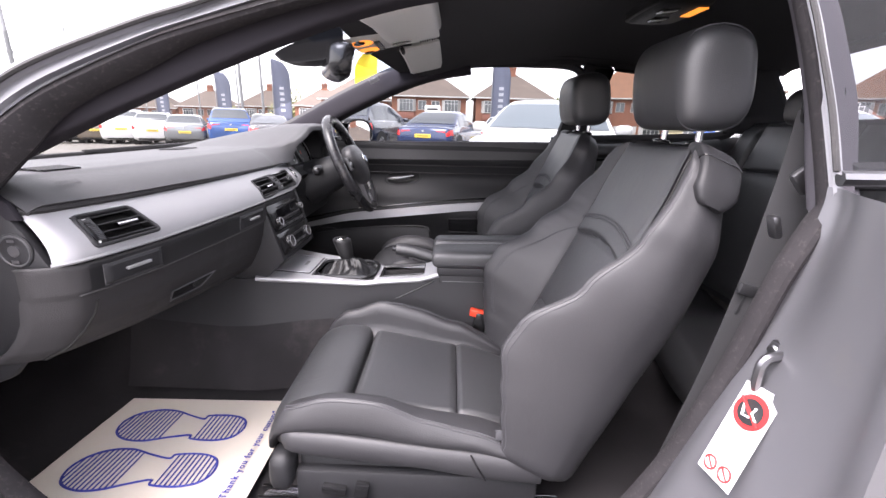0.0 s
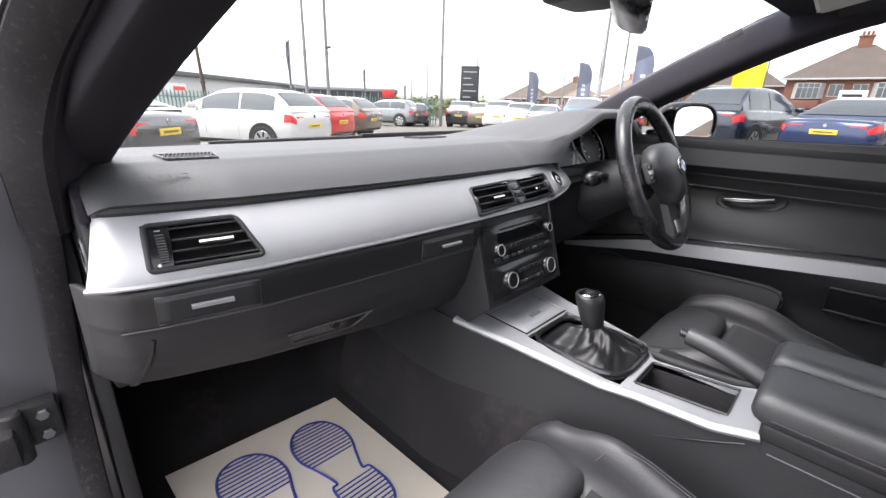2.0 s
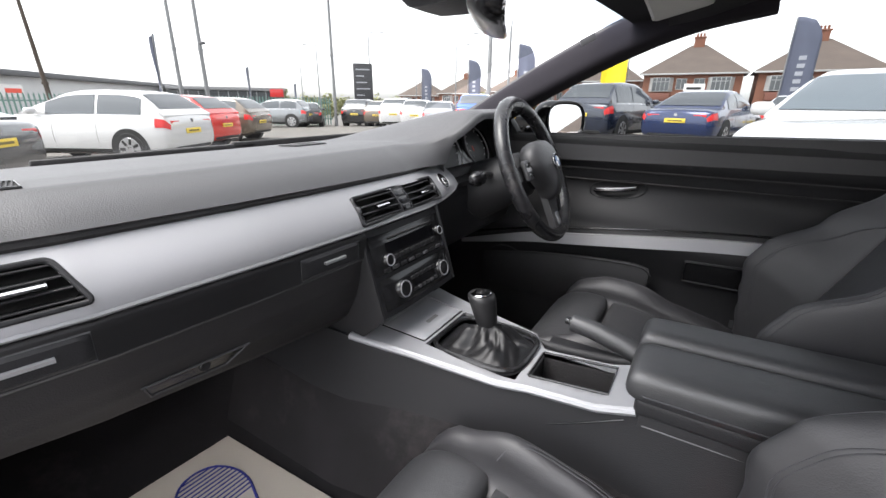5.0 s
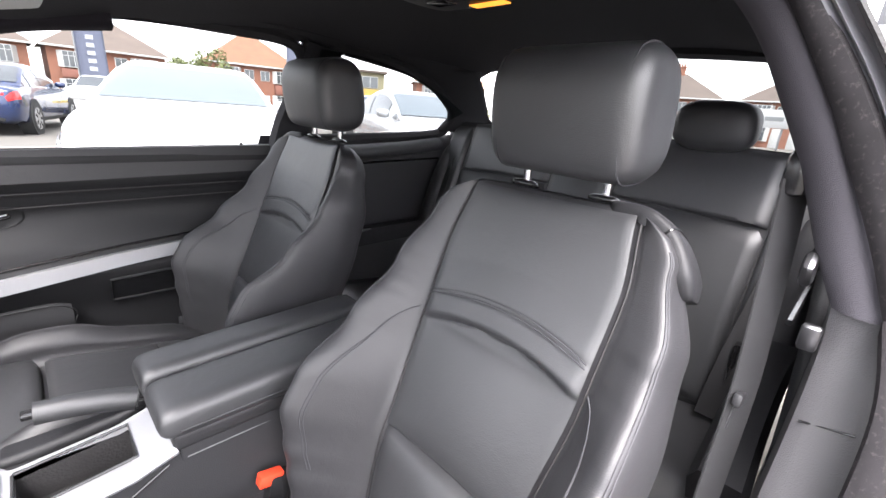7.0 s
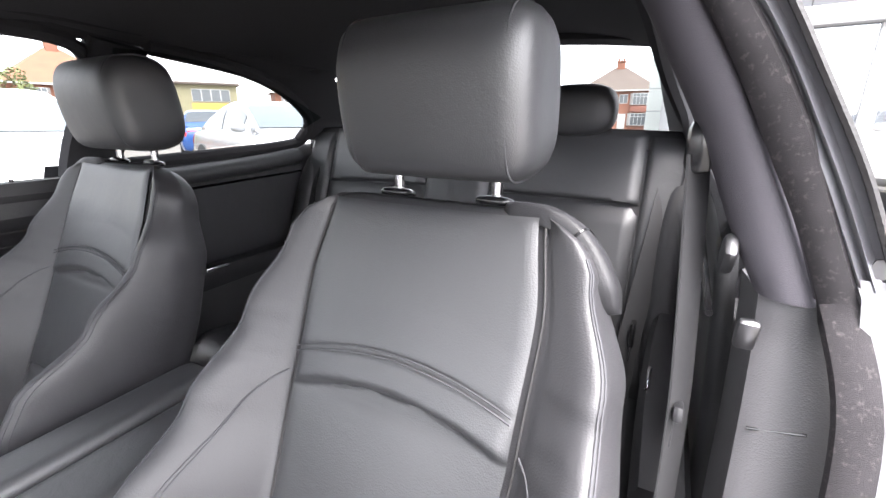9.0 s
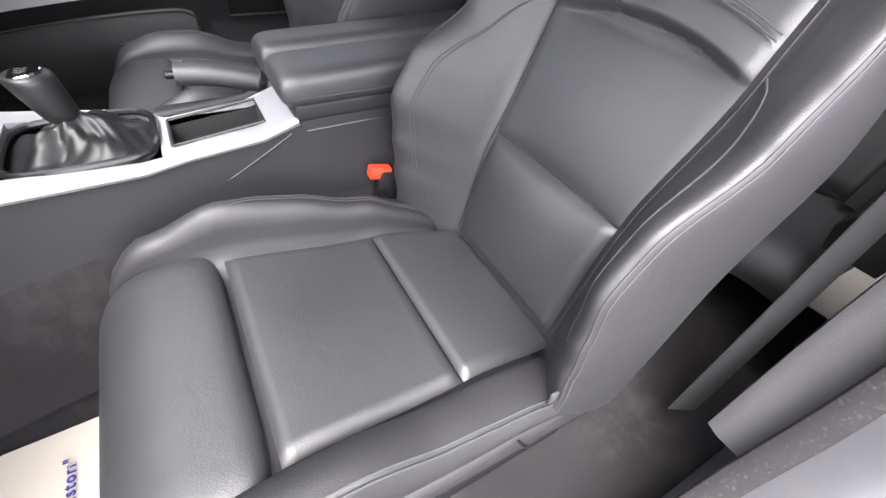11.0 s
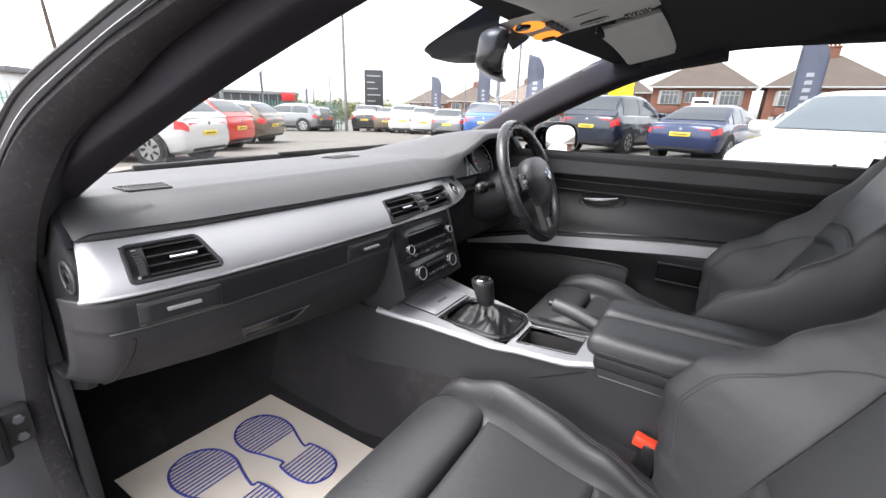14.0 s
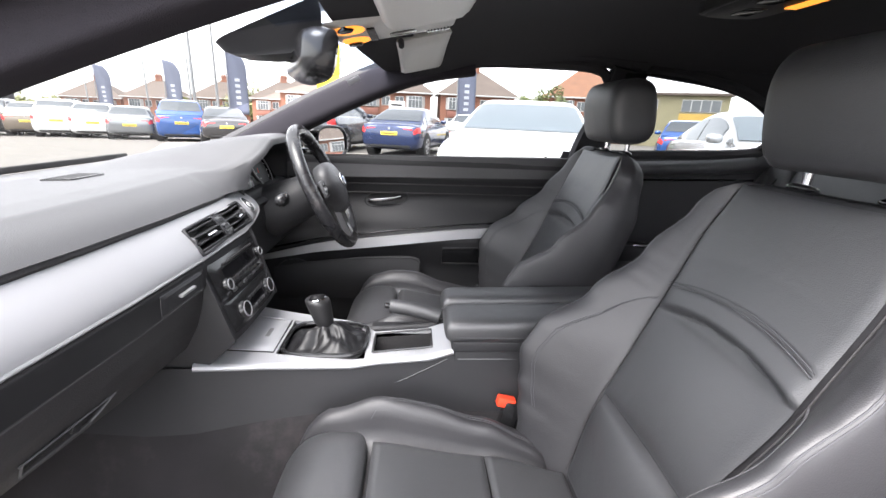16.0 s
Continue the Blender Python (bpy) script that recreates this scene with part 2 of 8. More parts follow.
LEATHER = leather("black_leather", (0.0265, 0.0270, 0.0298), 0.50, 0.95)
# the same leather again, its colour darkened and dulled to paint in side shade
LEATHER_SHADED = leather("black_leather_shaded", (0.0215, 0.0211, 0.0238), 0.55, 0.70)
STITCH = mat("grey_thread", (0.045, 0.045, 0.050), 0.8)
PAD = mat("dash_foam_skin", (0.058, 0.058, 0.062), 0.54, 0, 0.14, 5, 0.45, 700, spec=0.55)
PLASTIC = mat("black_plastic", (0.019, 0.019, 0.021), 0.50, 0, 0.15, 8, 0.4, 700, spec=0.32)
GLOSSY = mat("gloss_black_plastic", (0.012, 0.012, 0.013), 0.18, 0, 0.1, 8)
RUBBER = mat("black_rubber_seal", (0.018, 0.017, 0.018), 0.7, 0, 0.3, 20, 0.6, 300, wear=((0.09, 0.085, 0.08), 0.35, 30))
ALU = mat("brushed_aluminium_trim", (0.36, 0.36, 0.374), 0.52, 0.6, 0.06, 3, 0.05, 900)
DOORPAD = mat("black_door_skin", (0.0130, 0.0130, 0.0145), 0.54, 0, 0.14, 5, 0.35, 800, spec=0.34)
CHROME = mat("chrome", (0.75, 0.75, 0.77), 0.12, 1.0, 0.05, 10)
CARPET = mat("black_carpet", (0.026, 0.0245, 0.026), 0.95, 0, 0.35, 9, 1.0, 900, spec=0.1, wear=((0.062, 0.056, 0.057), 0.75, 5))
SEAL = mat("dusty_seal", (0.026, 0.024, 0.026), 0.85, 0, 0.3, 40, 0.6, 1800, spec=0.15, wear=((0.12, 0.11, 0.108), 0.5, 170))
CLOTH = mat("anthracite_headliner", (0.036, 0.036, 0.039), 0.95, 0, 0.15, 4, 0.6, 1200, spec=0.1)
PILLAR = mat("dark_pillar_cloth", (0.030, 0.028, 0.033), 0.95, 0, 0.15, 4, 0.5, 1200, spec=0.05)
LINER = mat("headliner_cloth", (0.050, 0.050, 0.054), 0.95, 0, 0.12, 4, 0.6, 1200, spec=0.1)
TRIMCLOTH = mat("grey_pillar_trim", (0.069, 0.065, 0.075), 0.8, 0, 0.12, 5, 0.4, 900, spec=0.25)
PAPER = mat("cream_paper", (0.64, 0.58, 0.50), 0.85, 0, 0.05, 6, 0.1, 200, spec=0.2)
INK = mat("blue_ink", (0.03, 0.036, 0.25), 0.7, 0, 0.15, 30)
RED = mat("red_plastic", (0.75, 0.06, 0.025), 0.4, 0, 0.1, 30)
WHITE = mat("white_print", (0.75, 0.75, 0.75), 0.6, 0, 0.05, 30)
PAINT = mat("grey_metallic_paint", (0.135, 0.135, 0.146), 0.40, 0.4, 0.08, 3, coat=0.4, wear=((0.16, 0.155, 0.15), 0.5, 9))
DULL = mat("dull_steel", (0.20, 0.20, 0.21), 0.38, 1.0, 0.2, 40)
AMBER = glow("amber_lamp", (1.0, 0.30, 0.035), 0.20)
# pane colours deepened beyond the real glass, to dim the bright view outside
GLASS = pane_glass("window_glass", (0.65, 0.665, 0.66), 0.6)
DOOR_GLASS = pane_glass("dimmed_door_glass", (0.50, 0.52, 0.525), 0.6)
SIDE_GLASS = pane_glass("tinted_side_glass", (0.39, 0.41, 0.415), 0.6)

# ---- the car's shell: floor, pillars, roof, glass ----
shell = thing("car_body", "grey metallic two-door coupe body with its passenger door open", "car body")


def floor_z(x, y):
    z = 0.365 + 0.28 * max(0.0, (-0.78 - x)) ** 1.3 * 1.9
    hump = math.exp(-((y - YC) / 0.14) ** 4)
    return z + 0.15 * hump


part("floor_pan", sheet(lambda u, v: (-1.15 + 2.0 * u, 0.50 + 1.36 * v, floor_z(-1.15 + 2.0 * u, 0.50 + 1.36 * v)), 30, 34, 0.02), CARPET, shell, "dark carpeted floor")
part("bulkhead", sheet(lambda u, v: (-1.15, 0.48 + 1.4 * v, 0.3 + 0.56 * u), 4, 4, 0.02), CARPET, shell, "black carpeted bulkhead")

# sill and the lower body, outside to inside
SILL = [(0.30, 0.20), (0.285, 0.36), (0.33, 0.42), (0.40, 0.425), (0.46, 0.43), (0.475, 0.45), (0.50, 0.45), (0.515, 0.42), (0.515, 0.34), (0.40, 0.30)]
part("sill", loft([[(x, y, z) for y, z in SILL] for x in np.linspace(-0.95, 1.2, 12)]), PAINT, shell, "grey painted door sill")
part("sill", loft([[(x, 2 * YC - y, z) for y, z in SILL] for x in np.linspace(-0.95, 1.2, 6)]), PAINT, shell)

# B-pillar jamb of the open door: quarter panel, jamb face with striker, inner flange
JAMB = [  # height: outer skin x, y; jamb middle; flange
    (0.20, (0.30, 0.32), (0.33, 0.38), (0.20, 0.44), (0.17, 0.485)),
    (0.45, (0.315, 0.285), (0.31, 0.365), (0.225, 0.435), (0.225, 0.485)),
    (0.60, (0.315, 0.280), (0.300, 0.365), (0.270, 0.435), (0.287, 0.485)),
    (0.75, (0.318, 0.280), (0.318, 0.37), (0.320, 0.44), (0.345, 0.485)),
    (0.90, (0.332, 0.290), (0.365, 0.39), (0.395, 0.455), (0.395, 0.485)),
    (1.00, (0.350, 0.315), (0.39, 0.415), (0.42, 0.465), (0.42, 0.49)),
    (1.03, (0.365, 0.345), (0.40, 0.43), (0.425, 0.475), (0.425, 0.495)),
]
rings = []
for z, *p in JAMB:
    pts = [(1.6, 0.30 + 0.02 * (z - 0.6)), (0.8, p[0][1] - 0.01), (p[0][0] + 0.05, p[0][1] - 0.004), (p[0][0] + 0.004, p[0][1]), (p[0][0] + 0.004, p[0][1] + 0.012)]
    pts += [tuple(q) for q in curve([(p[0][0] + 0.01, p[0][1] + 0.02), p[1], p[2], p[3]], 4)]
    rings.append([(x, y, z) for x, y in pts])
rows = list(zip(*[curve([r[i] for r in rings], 4) for i in range(len(rings[0]))]))
part("quarter_panel", loft(rows, False, False), PAINT, shell, "grey metallic rear quarter panel and door jamb", sharp=0.9)

# striker on the jamb
STRIKE = Matrix.Translation((0.031, 0.020, -0.020))
st = part("door_striker", move(join(box((0.350, 0.405, 0.86), (0.010, 0.062, 0.060), 0.004), tube([(0.346, 0.412, 0.842), (0.322, 0.406, 0.844), (0.318, 0.405, 0.862), (0.322, 0.406, 0.880), (0.346, 0.412, 0.882)], 0.0055, 8, (0, 1, 0), smooth=4)), STRIKE), DULL, shell, "dull steel door latch striker")
for dy, dz in ((0.022, -0.020), (0.022, 0.020), (-0.020, 0.0)):
    part("bolt", move(rod((0.346, 0.405 + dy, 0.86 + dz), (0.341, 0.404 + dy, 0.86 + dz), 0.007, 12, 0.002), STRIKE), DULL, st)

# the opening's frame, station by station: trim edge, outer edge of the seal, edge of the painted lip
FRAME = [
    ((-0.602, 0.546, 0.922), (-0.622, 0.516, 0.930), (-0.648, 0.510, 0.948)),
    ((-0.572, 0.546, 0.955), (-0.590, 0.516, 0.975), (-0.616, 0.512, 0.998)),
    ((-0.530, 0.546, 0.994), (-0.546, 0.517, 1.022), (-0.570, 0.516, 1.045)),
    ((-0.483, 0.549, 1.036), (-0.495, 0.523, 1.065), (-0.518, 0.525, 1.086)),
    ((-0.435, 0.563, 1.088), (-0.440, 0.536, 1.106), (-0.455, 0.539, 1.130)),
    ((-0.345, 0.586, 1.140), (-0.345, 0.560, 1.156), (-0.350, 0.566, 1.179)),
    ((-0.282, 0.599, 1.176), (-0.281, 0.573, 1.182), (-0.280, 0.576, 1.203)),
    ((-0.150, 0.620, 1.225), (-0.150, 0.592, 1.224), (-0.150, 0.588, 1.245)),
    ((0.000, 0.635, 1.257), (0.000, 0.607, 1.257), (0.000, 0.600, 1.277)),
    ((0.150, 0.645, 1.277), (0.150, 0.618, 1.279), (0.150, 0.608, 1.300)),
    ((0.300, 0.660, 1.290), (0.295, 0.634, 1.294), (0.290, 0.620, 1.316)),
    ((0.395, 0.672, 1.297), (0.385, 0.648, 1.302), (0.375, 0.634, 1.325)),
    ((0.437, 0.657, 1.283), (0.427, 0.630, 1.277), (0.417, 0.624, 1.298)),
    ((0.440, 0.605, 1.200), (0.430, 0.572, 1.190), (0.420, 0.575, 1.222)),
    ((0.440, 0.570, 1.134), (0.430, 0.536, 1.122), (0.420, 0.543, 1.165)),
    ((0.440, 0.539, 1.065), (0.430, 0.508, 1.062), (0.420, 0.511, 1.105)),
    ((0.440, 0.516, 1.006), (0.430, 0.484, 1.009), (0.420, 0.485, 1.045)),
]
LOWER = [(0.392, 0.484, 0.93), (0.358, 0.484, 0.80), (0.308, 0.486, 0.66), (0.235, 0.495, 0.53), (0.12, 0.50, 0.46), (-0.1, 0.50, 0.452), (-0.40, 0.51, 0.455), (-0.52, 0.510, 0.49), (-0.585, 0.508, 0.56), (-0.635, 0.511, 0.64), (-0.65, 0.515, 0.72), (-0.637, 0.522, 0.80)]
E2, E3, E4 = (curve([f[k] for f in FRAME], 6) for k in range(3))
LOW = curve([Vector(FRAME[-1][0]).lerp(Vector(FRAME[-1][1]), 0.5)] + LOWER + [Vector(FRAME[0][0]).lerp(Vector(FRAME[0][1]), 0.5)], 6)[1:-1]
MID = [((a + b) / 2, np.linalg.norm(a - b) / 2 - (0.004 if a[0] > 0.42 else -0.002), (b - a) / np.linalg.norm(b - a)) for a, b in zip(E2, E3)] + [(p, 0.0145, None) for p in LOW]
rings = []
for i, (p, w, d) in enumerate(MID):
    t = Vector(MID[(i + 1) % len(MID)][0] - MID[i - 1][0]).normalized()
    d = Vector(d) if d is not None else t.cross(Vector((0, 1, 0))).normalized()
    if i >= len(E2):
        d = Vector((0, -1, 0))
    n = t.cross(d).normalized()
    d = n.cross(t).normalized()
    rings.append([Vector(p) + d * (w * math.cos(a)) + n * (min(w, 0.0085) * math.copysign(abs(math.sin(a)) ** 0.7, math.sin(a))) for a in np.linspace(0, 2 * math.pi, 13)[:-1]])
part("door_seal", loft(rings + [rings[0]], True, False), SEAL, shell, "dusty black rubber door seal")
part("trim_bead", tube([(p[0], p[1] - 0.004, p[2] + 0.001) for p in E2], 0.0022, 6), TRIMCLOTH, shell, "pale bead along the seal")


def lip(u, v):
    k = u * (len(E3) - 1)
    i = min(int(k), len(E3) - 2)
    a = Vector(E3[i]).lerp(Vector(E3[i + 1]), k - i)
    b = Vector(E4[i]).lerp(Vector(E4[i + 1]), k - i)
    t = (Vector(E3[i + 1]) - Vector(E3[i])).normalized()
    n = t.cross(b - a).normalized()
    return a.lerp(b, v) - n * line([(0, -0.004), (0.12, 0.003), (0.3, 0.004), (0.36, -0.002), (0.42, -0.002), (0.5, 0.005), (0.9, 0.006), (1, 0.0)], v)


part("door_lip", sheet(lip, 96, 25), PAINT, shell, "grey painted lip round the door opening", sharp=0.5)
part("drip_rail", tube([Vector(p) + Vector((0, -0.001, 0.002)) for p in E4], 0.0032, 6), RUBBER, shell, "black drip rail")


def cant(u, v):
    k = u * 66
    i = min(int(k), 65)
    b = Vector(E4[i]).lerp(Vector(E4[i + 1]), k - i)
    return b + Vector((0, 0.06 * v ** 1.2, 0.045 * v ** 0.8))


part("roof_rail", sheet(cant, 66, 6), PAINT, shell, "grey painted roof rail")

# A-pillars with their inner trim, header and roof rails


def flip(p):
    return (p[0], 2 * YC - p[1], p[2])


A_LINE = [(-0.80, 0.534, 0.905), (-0.60, 0.563, 1.022), (-0.40, 0.603, 1.126), (-0.20, 0.645, 1.216), (-0.06, 0.662, 1.263), (0.08, 0.668, 1.288)]
A_TRIM = [tuple(p) for p in curve([(-0.034, -0.03), (-0.038, 0.0), (-0.024, 0.03), (0.012, 0.036), (0.042, 0.022), (0.044, -0.012), (0.02, -0.034)], 5, True)]
RAIL = [(0.08, 0.668, 1.288), (0.25, 0.668, 1.296), (0.42, 0.662, 1.292), (0.60, 0.655, 1.285)]
for side, f in (("", lambda p: p), ("_far", flip)):
    trim = sweep([Vector(f(p)) + Vector((0, 0.022 + lerp([(-0.8, -0.021), (-0.4, -0.015), (-0.2, -0.003)], p[0]) if side else 0, 0.008 if side else 0)) for p in curve(A_LINE, 5)], A_TRIM if not side else [(-a * 1.2, b * 1.15) for a, b in A_TRIM])
    if not side:
        for v in trim.verts:
            v.co.y = max(v.co.y, 0.006 + line([(-0.80, 0.540), (-0.60, 0.548), (-0.50, 0.551), (-0.435, 0.565), (-0.345, 0.588), (-0.15, 0.620), (0.0, 0.635), (0.1, 0.64)], v.co.x))
    part("pillar_trim", trim, PILLAR, shell, "dark A-pillar trim", sharp=1.3)
    out = [f(p) for p in curve([(-0.95, 0.45, 0.90), (-0.62, 0.475, 1.07), (-0.38, 0.515, 1.19), (-0.15, 0.55, 1.285), (0.10, 0.57, 1.335), (0.40, 0.575, 1.345), (0.75, 0.57, 1.330), (1.1, 0.52, 1.262), (1.5, 0.46, 1.10)], 5)]
    if side:
        part("roof_rail", sweep(out, [(-0.035, -0.025), (-0.04, 0.0), (-0.02, 0.02), (0.02, 0.022), (0.045, 0.005), (0.05, -0.02), (0.01, -0.03)]), RUBBER, shell, "black windscreen surround and roof rail")

part("pillar_foot", sheet(lambda u, v: Vector(E2[int(round(30 * u))]) + Vector((-0.065 * v, 0.030 * v, -0.012 * v + 0.004 * math.sin(math.pi * v))), 30, 6, 0.004), PILLAR, shell, "dark foot of the A-pillar trim")

# front door post: painted post, hinge and check strap
part("hinge_post", prism([(-0.66, 0.30), (-0.64, 0.90), (-0.60, 1.02), (-0.75, 0.95), (-0.95, 0.93), (-0.95, 0.30)], "y", 0.36, 0.535, 0.012), PAINT, shell, "grey painted hinge post")
part("front_wing", prism([(-0.70, 0.25), (-0.69, 0.90), (-0.75, 0.955), (-1.9, 0.86), (-1.9, 0.25)], "y", 0.27, 0.31, 0.01), PAINT, shell)
hg = part("hinge", join(box((-0.634, 0.470, 0.687), (0.024, 0.058, 0.056), 0.006), rod((-0.612, 0.458, 0.652), (-0.612, 0.458, 0.722), 0.011, 14, 0.003), box((-0.600, 0.425, 0.687), (0.034, 0.070, 0.044), 0.006)), RUBBER, shell, "greasy black door hinge")
for dz in (-0.014, 0.014):
    part("bolt", rod((-0.622, 0.484, 0.687 + dz), (-0.616, 0.484, 0.687 + dz), 0.007, 6, 0.001), PAINT, hg)
part("check_strap", box((-0.585, 0.40, 0.56), (0.12, 0.018, 0.03), 0.006), RUBBER, shell)
# kick panels: the passenger's in a lighter tone than the driver's
part("kick_panel", prism([(-1.1, 0.30), (-1.1, 0.93), (-0.66, 0.93), (-0.645, 0.40), (-0.66, 0.36)], "y", 0.535, 0.555, 0.006), mat("kick_panel_lighter", (0.040, 0.039, 0.041), 0.6, 0, 0.15, 7, 0.45, 650, spec=0.3), shell, "black plastic kick panel")
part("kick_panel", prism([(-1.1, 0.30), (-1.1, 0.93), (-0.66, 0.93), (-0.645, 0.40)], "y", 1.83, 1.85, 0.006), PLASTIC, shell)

# headliner: one gently domed sheet with a turned-down rim


def liner(u, v):
    x = -0.10 + 1.31 * u
    s = 2 * v - 1
    half = lerp([(-0.10, 0.51), (0.3, 0.508), (0.8, 0.515), (1.3, 0.52)], x) if s > 0 else lerp([(-0.10, 0.50), (0.10, 0.464), (0.46, 0.464), (0.64, 0.515), (1.3, 0.52)], x)
    z = lerp([(-0.10, 1.29), (0.15, 1.338), (0.45, 1.364), (0.8, 1.376), (1.3, 1.355)], x)
    return (x, YC + half * s, z - (lerp([(-0.10, 0.060), (0.10, 0.036), (0.46, 0.038), (0.64, 0.072)], x) if s < 0 else lerp([(0.40, 0.054), (0.66, 0.078)], x)) * abs(s) ** 3.2)


solo("ceiling", sheet(liner, 34, 28, -0.012), LINER, "anthracite cloth headliner of the car", "ceiling", kind="structure")
part("roof_edge", sheet(lambda u, v: Vector(E2[40 + int(round(32 * u))]).lerp(Vector((E2[40 + int(round(32 * u))][0] + 0.02 * u, 0.735, 1.318 - 0.012 * (1 - u) ** 2)), v) + Vector((0, 0, 0.014 * math.sin(math.pi * v))), 32, 8, 0.004), CLOTH, shell, "black cloth roof edge", sharp=1.4)
part("roof_edge", sheet(lambda u, v: (0.435 + 0.17 * u, 0.668 + 0.012 * u + 0.085 * v, 1.294 + 0.024 * v + 0.012 * math.sin(math.pi * v)), 8, 8, 0.004), CLOTH, shell, sharp=1.4)
part("roof_edge", sheet(lambda u, v: (0.05 + 0.53 * u, YC + 0.47 + 0.045 * v, 1.322 - 0.022 * v - 0.006 * (2 * u - 1) ** 2 + 0.012 * math.sin(math.pi * v)), 16, 6, 0.006), CLOTH, shell)
part("roof_skin", sheet(lambda u, v: (-0.14 + 1.5 * u, YC + 0.535 * (2 * v - 1), 1.362 + 0.075 * math.sin(math.pi * (0.1 + 0.8 * u)) - 0.045 * abs(2 * v - 1) ** 3), 12, 12, 0.01), PAINT, shell, "grey metallic roof")
part("header", sweep([(-0.115 - 0.03 * math.cos((y - YC) / 0.55 * 1.4), y, 1.287 - 0.02 * ((y - YC) / 0.53) ** 2) for y in np.linspace(0.66, 1.70, 25)], lambda q: [(-0.053 - 0.020 * math.sin(math.pi * q), -0.014 - 0.010 * math.sin(math.pi * q)), (-0.051 - 0.018 * math.sin(math.pi * q), -0.009 - 0.010 * math.sin(math.pi * q)), (-0.02, 0.014), (0.05, 0.022), (0.05, -0.004), (0.0, -0.012)]), CLOTH, shell, "black cloth header over the windscreen", sharp=1.0)

# B-pillar trim on the passenger side: belt-guide panel above, plastic below
COVER = [((0.470, 0.770, 1.334), (0.442, 0.676, 1.318)), ((0.468, 0.722, 1.303), (0.442, 0.668, 1.298)), ((0.467, 0.675, 1.250), (0.442, 0.637, 1.254)), ((0.467, 0.638, 1.187), (0.442, 0.598, 1.190)), ((0.467, 0.603, 1.12), (0.442, 0.566, 1.122)), ((0.460, 0.570, 1.045), (0.442, 0.532, 1.048)), ((0.456, 0.546, 0.998), (0.442, 0.511, 0.998))]
C1, C2 = (curve([c[k] for c in COVER], 5) for k in range(2))


def cover_slice(a, b):
    """From under the seal over a gently crowned face, round the inner edge and back along the side."""
    w = a - b
    return curve([b + np.array((0.03, -0.008, 0)), b + np.array((0.006, -0.003, 0)), b + w * 0.12 + np.array((-0.004, 0, 0)), b + w * 0.5 + np.array((-0.009, 0, 0)), b + w * 0.86 + np.array((-0.006, 0, 0)), a + np.array((0.004, 0.001, 0)), a + np.array((0.02, 0.001, 0)), a + np.array((0.055, -0.006, 0))], 4)


part("pillar_cover", loft([cover_slice(a, b) for a, b in zip(C1, C2)], False, False), TRIMCLOTH, shell, "grey fabric B-pillar cover", sharp=1.5)
B_LOW = [(0.455, 0.520, 0.998), (0.452, 0.517, 0.95), (0.43, 0.517, 0.86), (0.395, 0.520, 0.75), (0.35, 0.522, 0.62), (0.29, 0.52, 0.50)]
part("pillar_lower", sweep([(x + 0.05, y, z) for x, y, z in curve(B_LOW, 5)], [(-0.06, -0.05), (-0.06, 0.012), (-0.05, 0.026), (0.03, 0.03), (0.07, 0.01), (0.07, -0.05)], (0, 1, 0)), mat("pillar_plastic", (0.076, 0.074, 0.079), 0.55, 0, 0.12, 6, 0.4, 700), shell, "grey-black plastic lower pillar trim")
part("belt_slot", box((0.462, 0.572, 1.028), (0.026, 0.012, 0.034), 0.006, m=pose(0, 0, 0, 0, -40, 0)), DULL, shell, "bright belt guide plate")
part("belt_slot", box((0.425, 0.553, 0.972), (0.010, 0.016, 0.030), 0.004, m=pose(0, 0, 0, 0, -20, 0)), DULL, shell)
part("trim_seam", tube([(0.4265, 0.498 + 0.005 * k, 0.893 - 0.001 * k) for k in range(9)], 0.0012, 6), GLOSSY, shell)
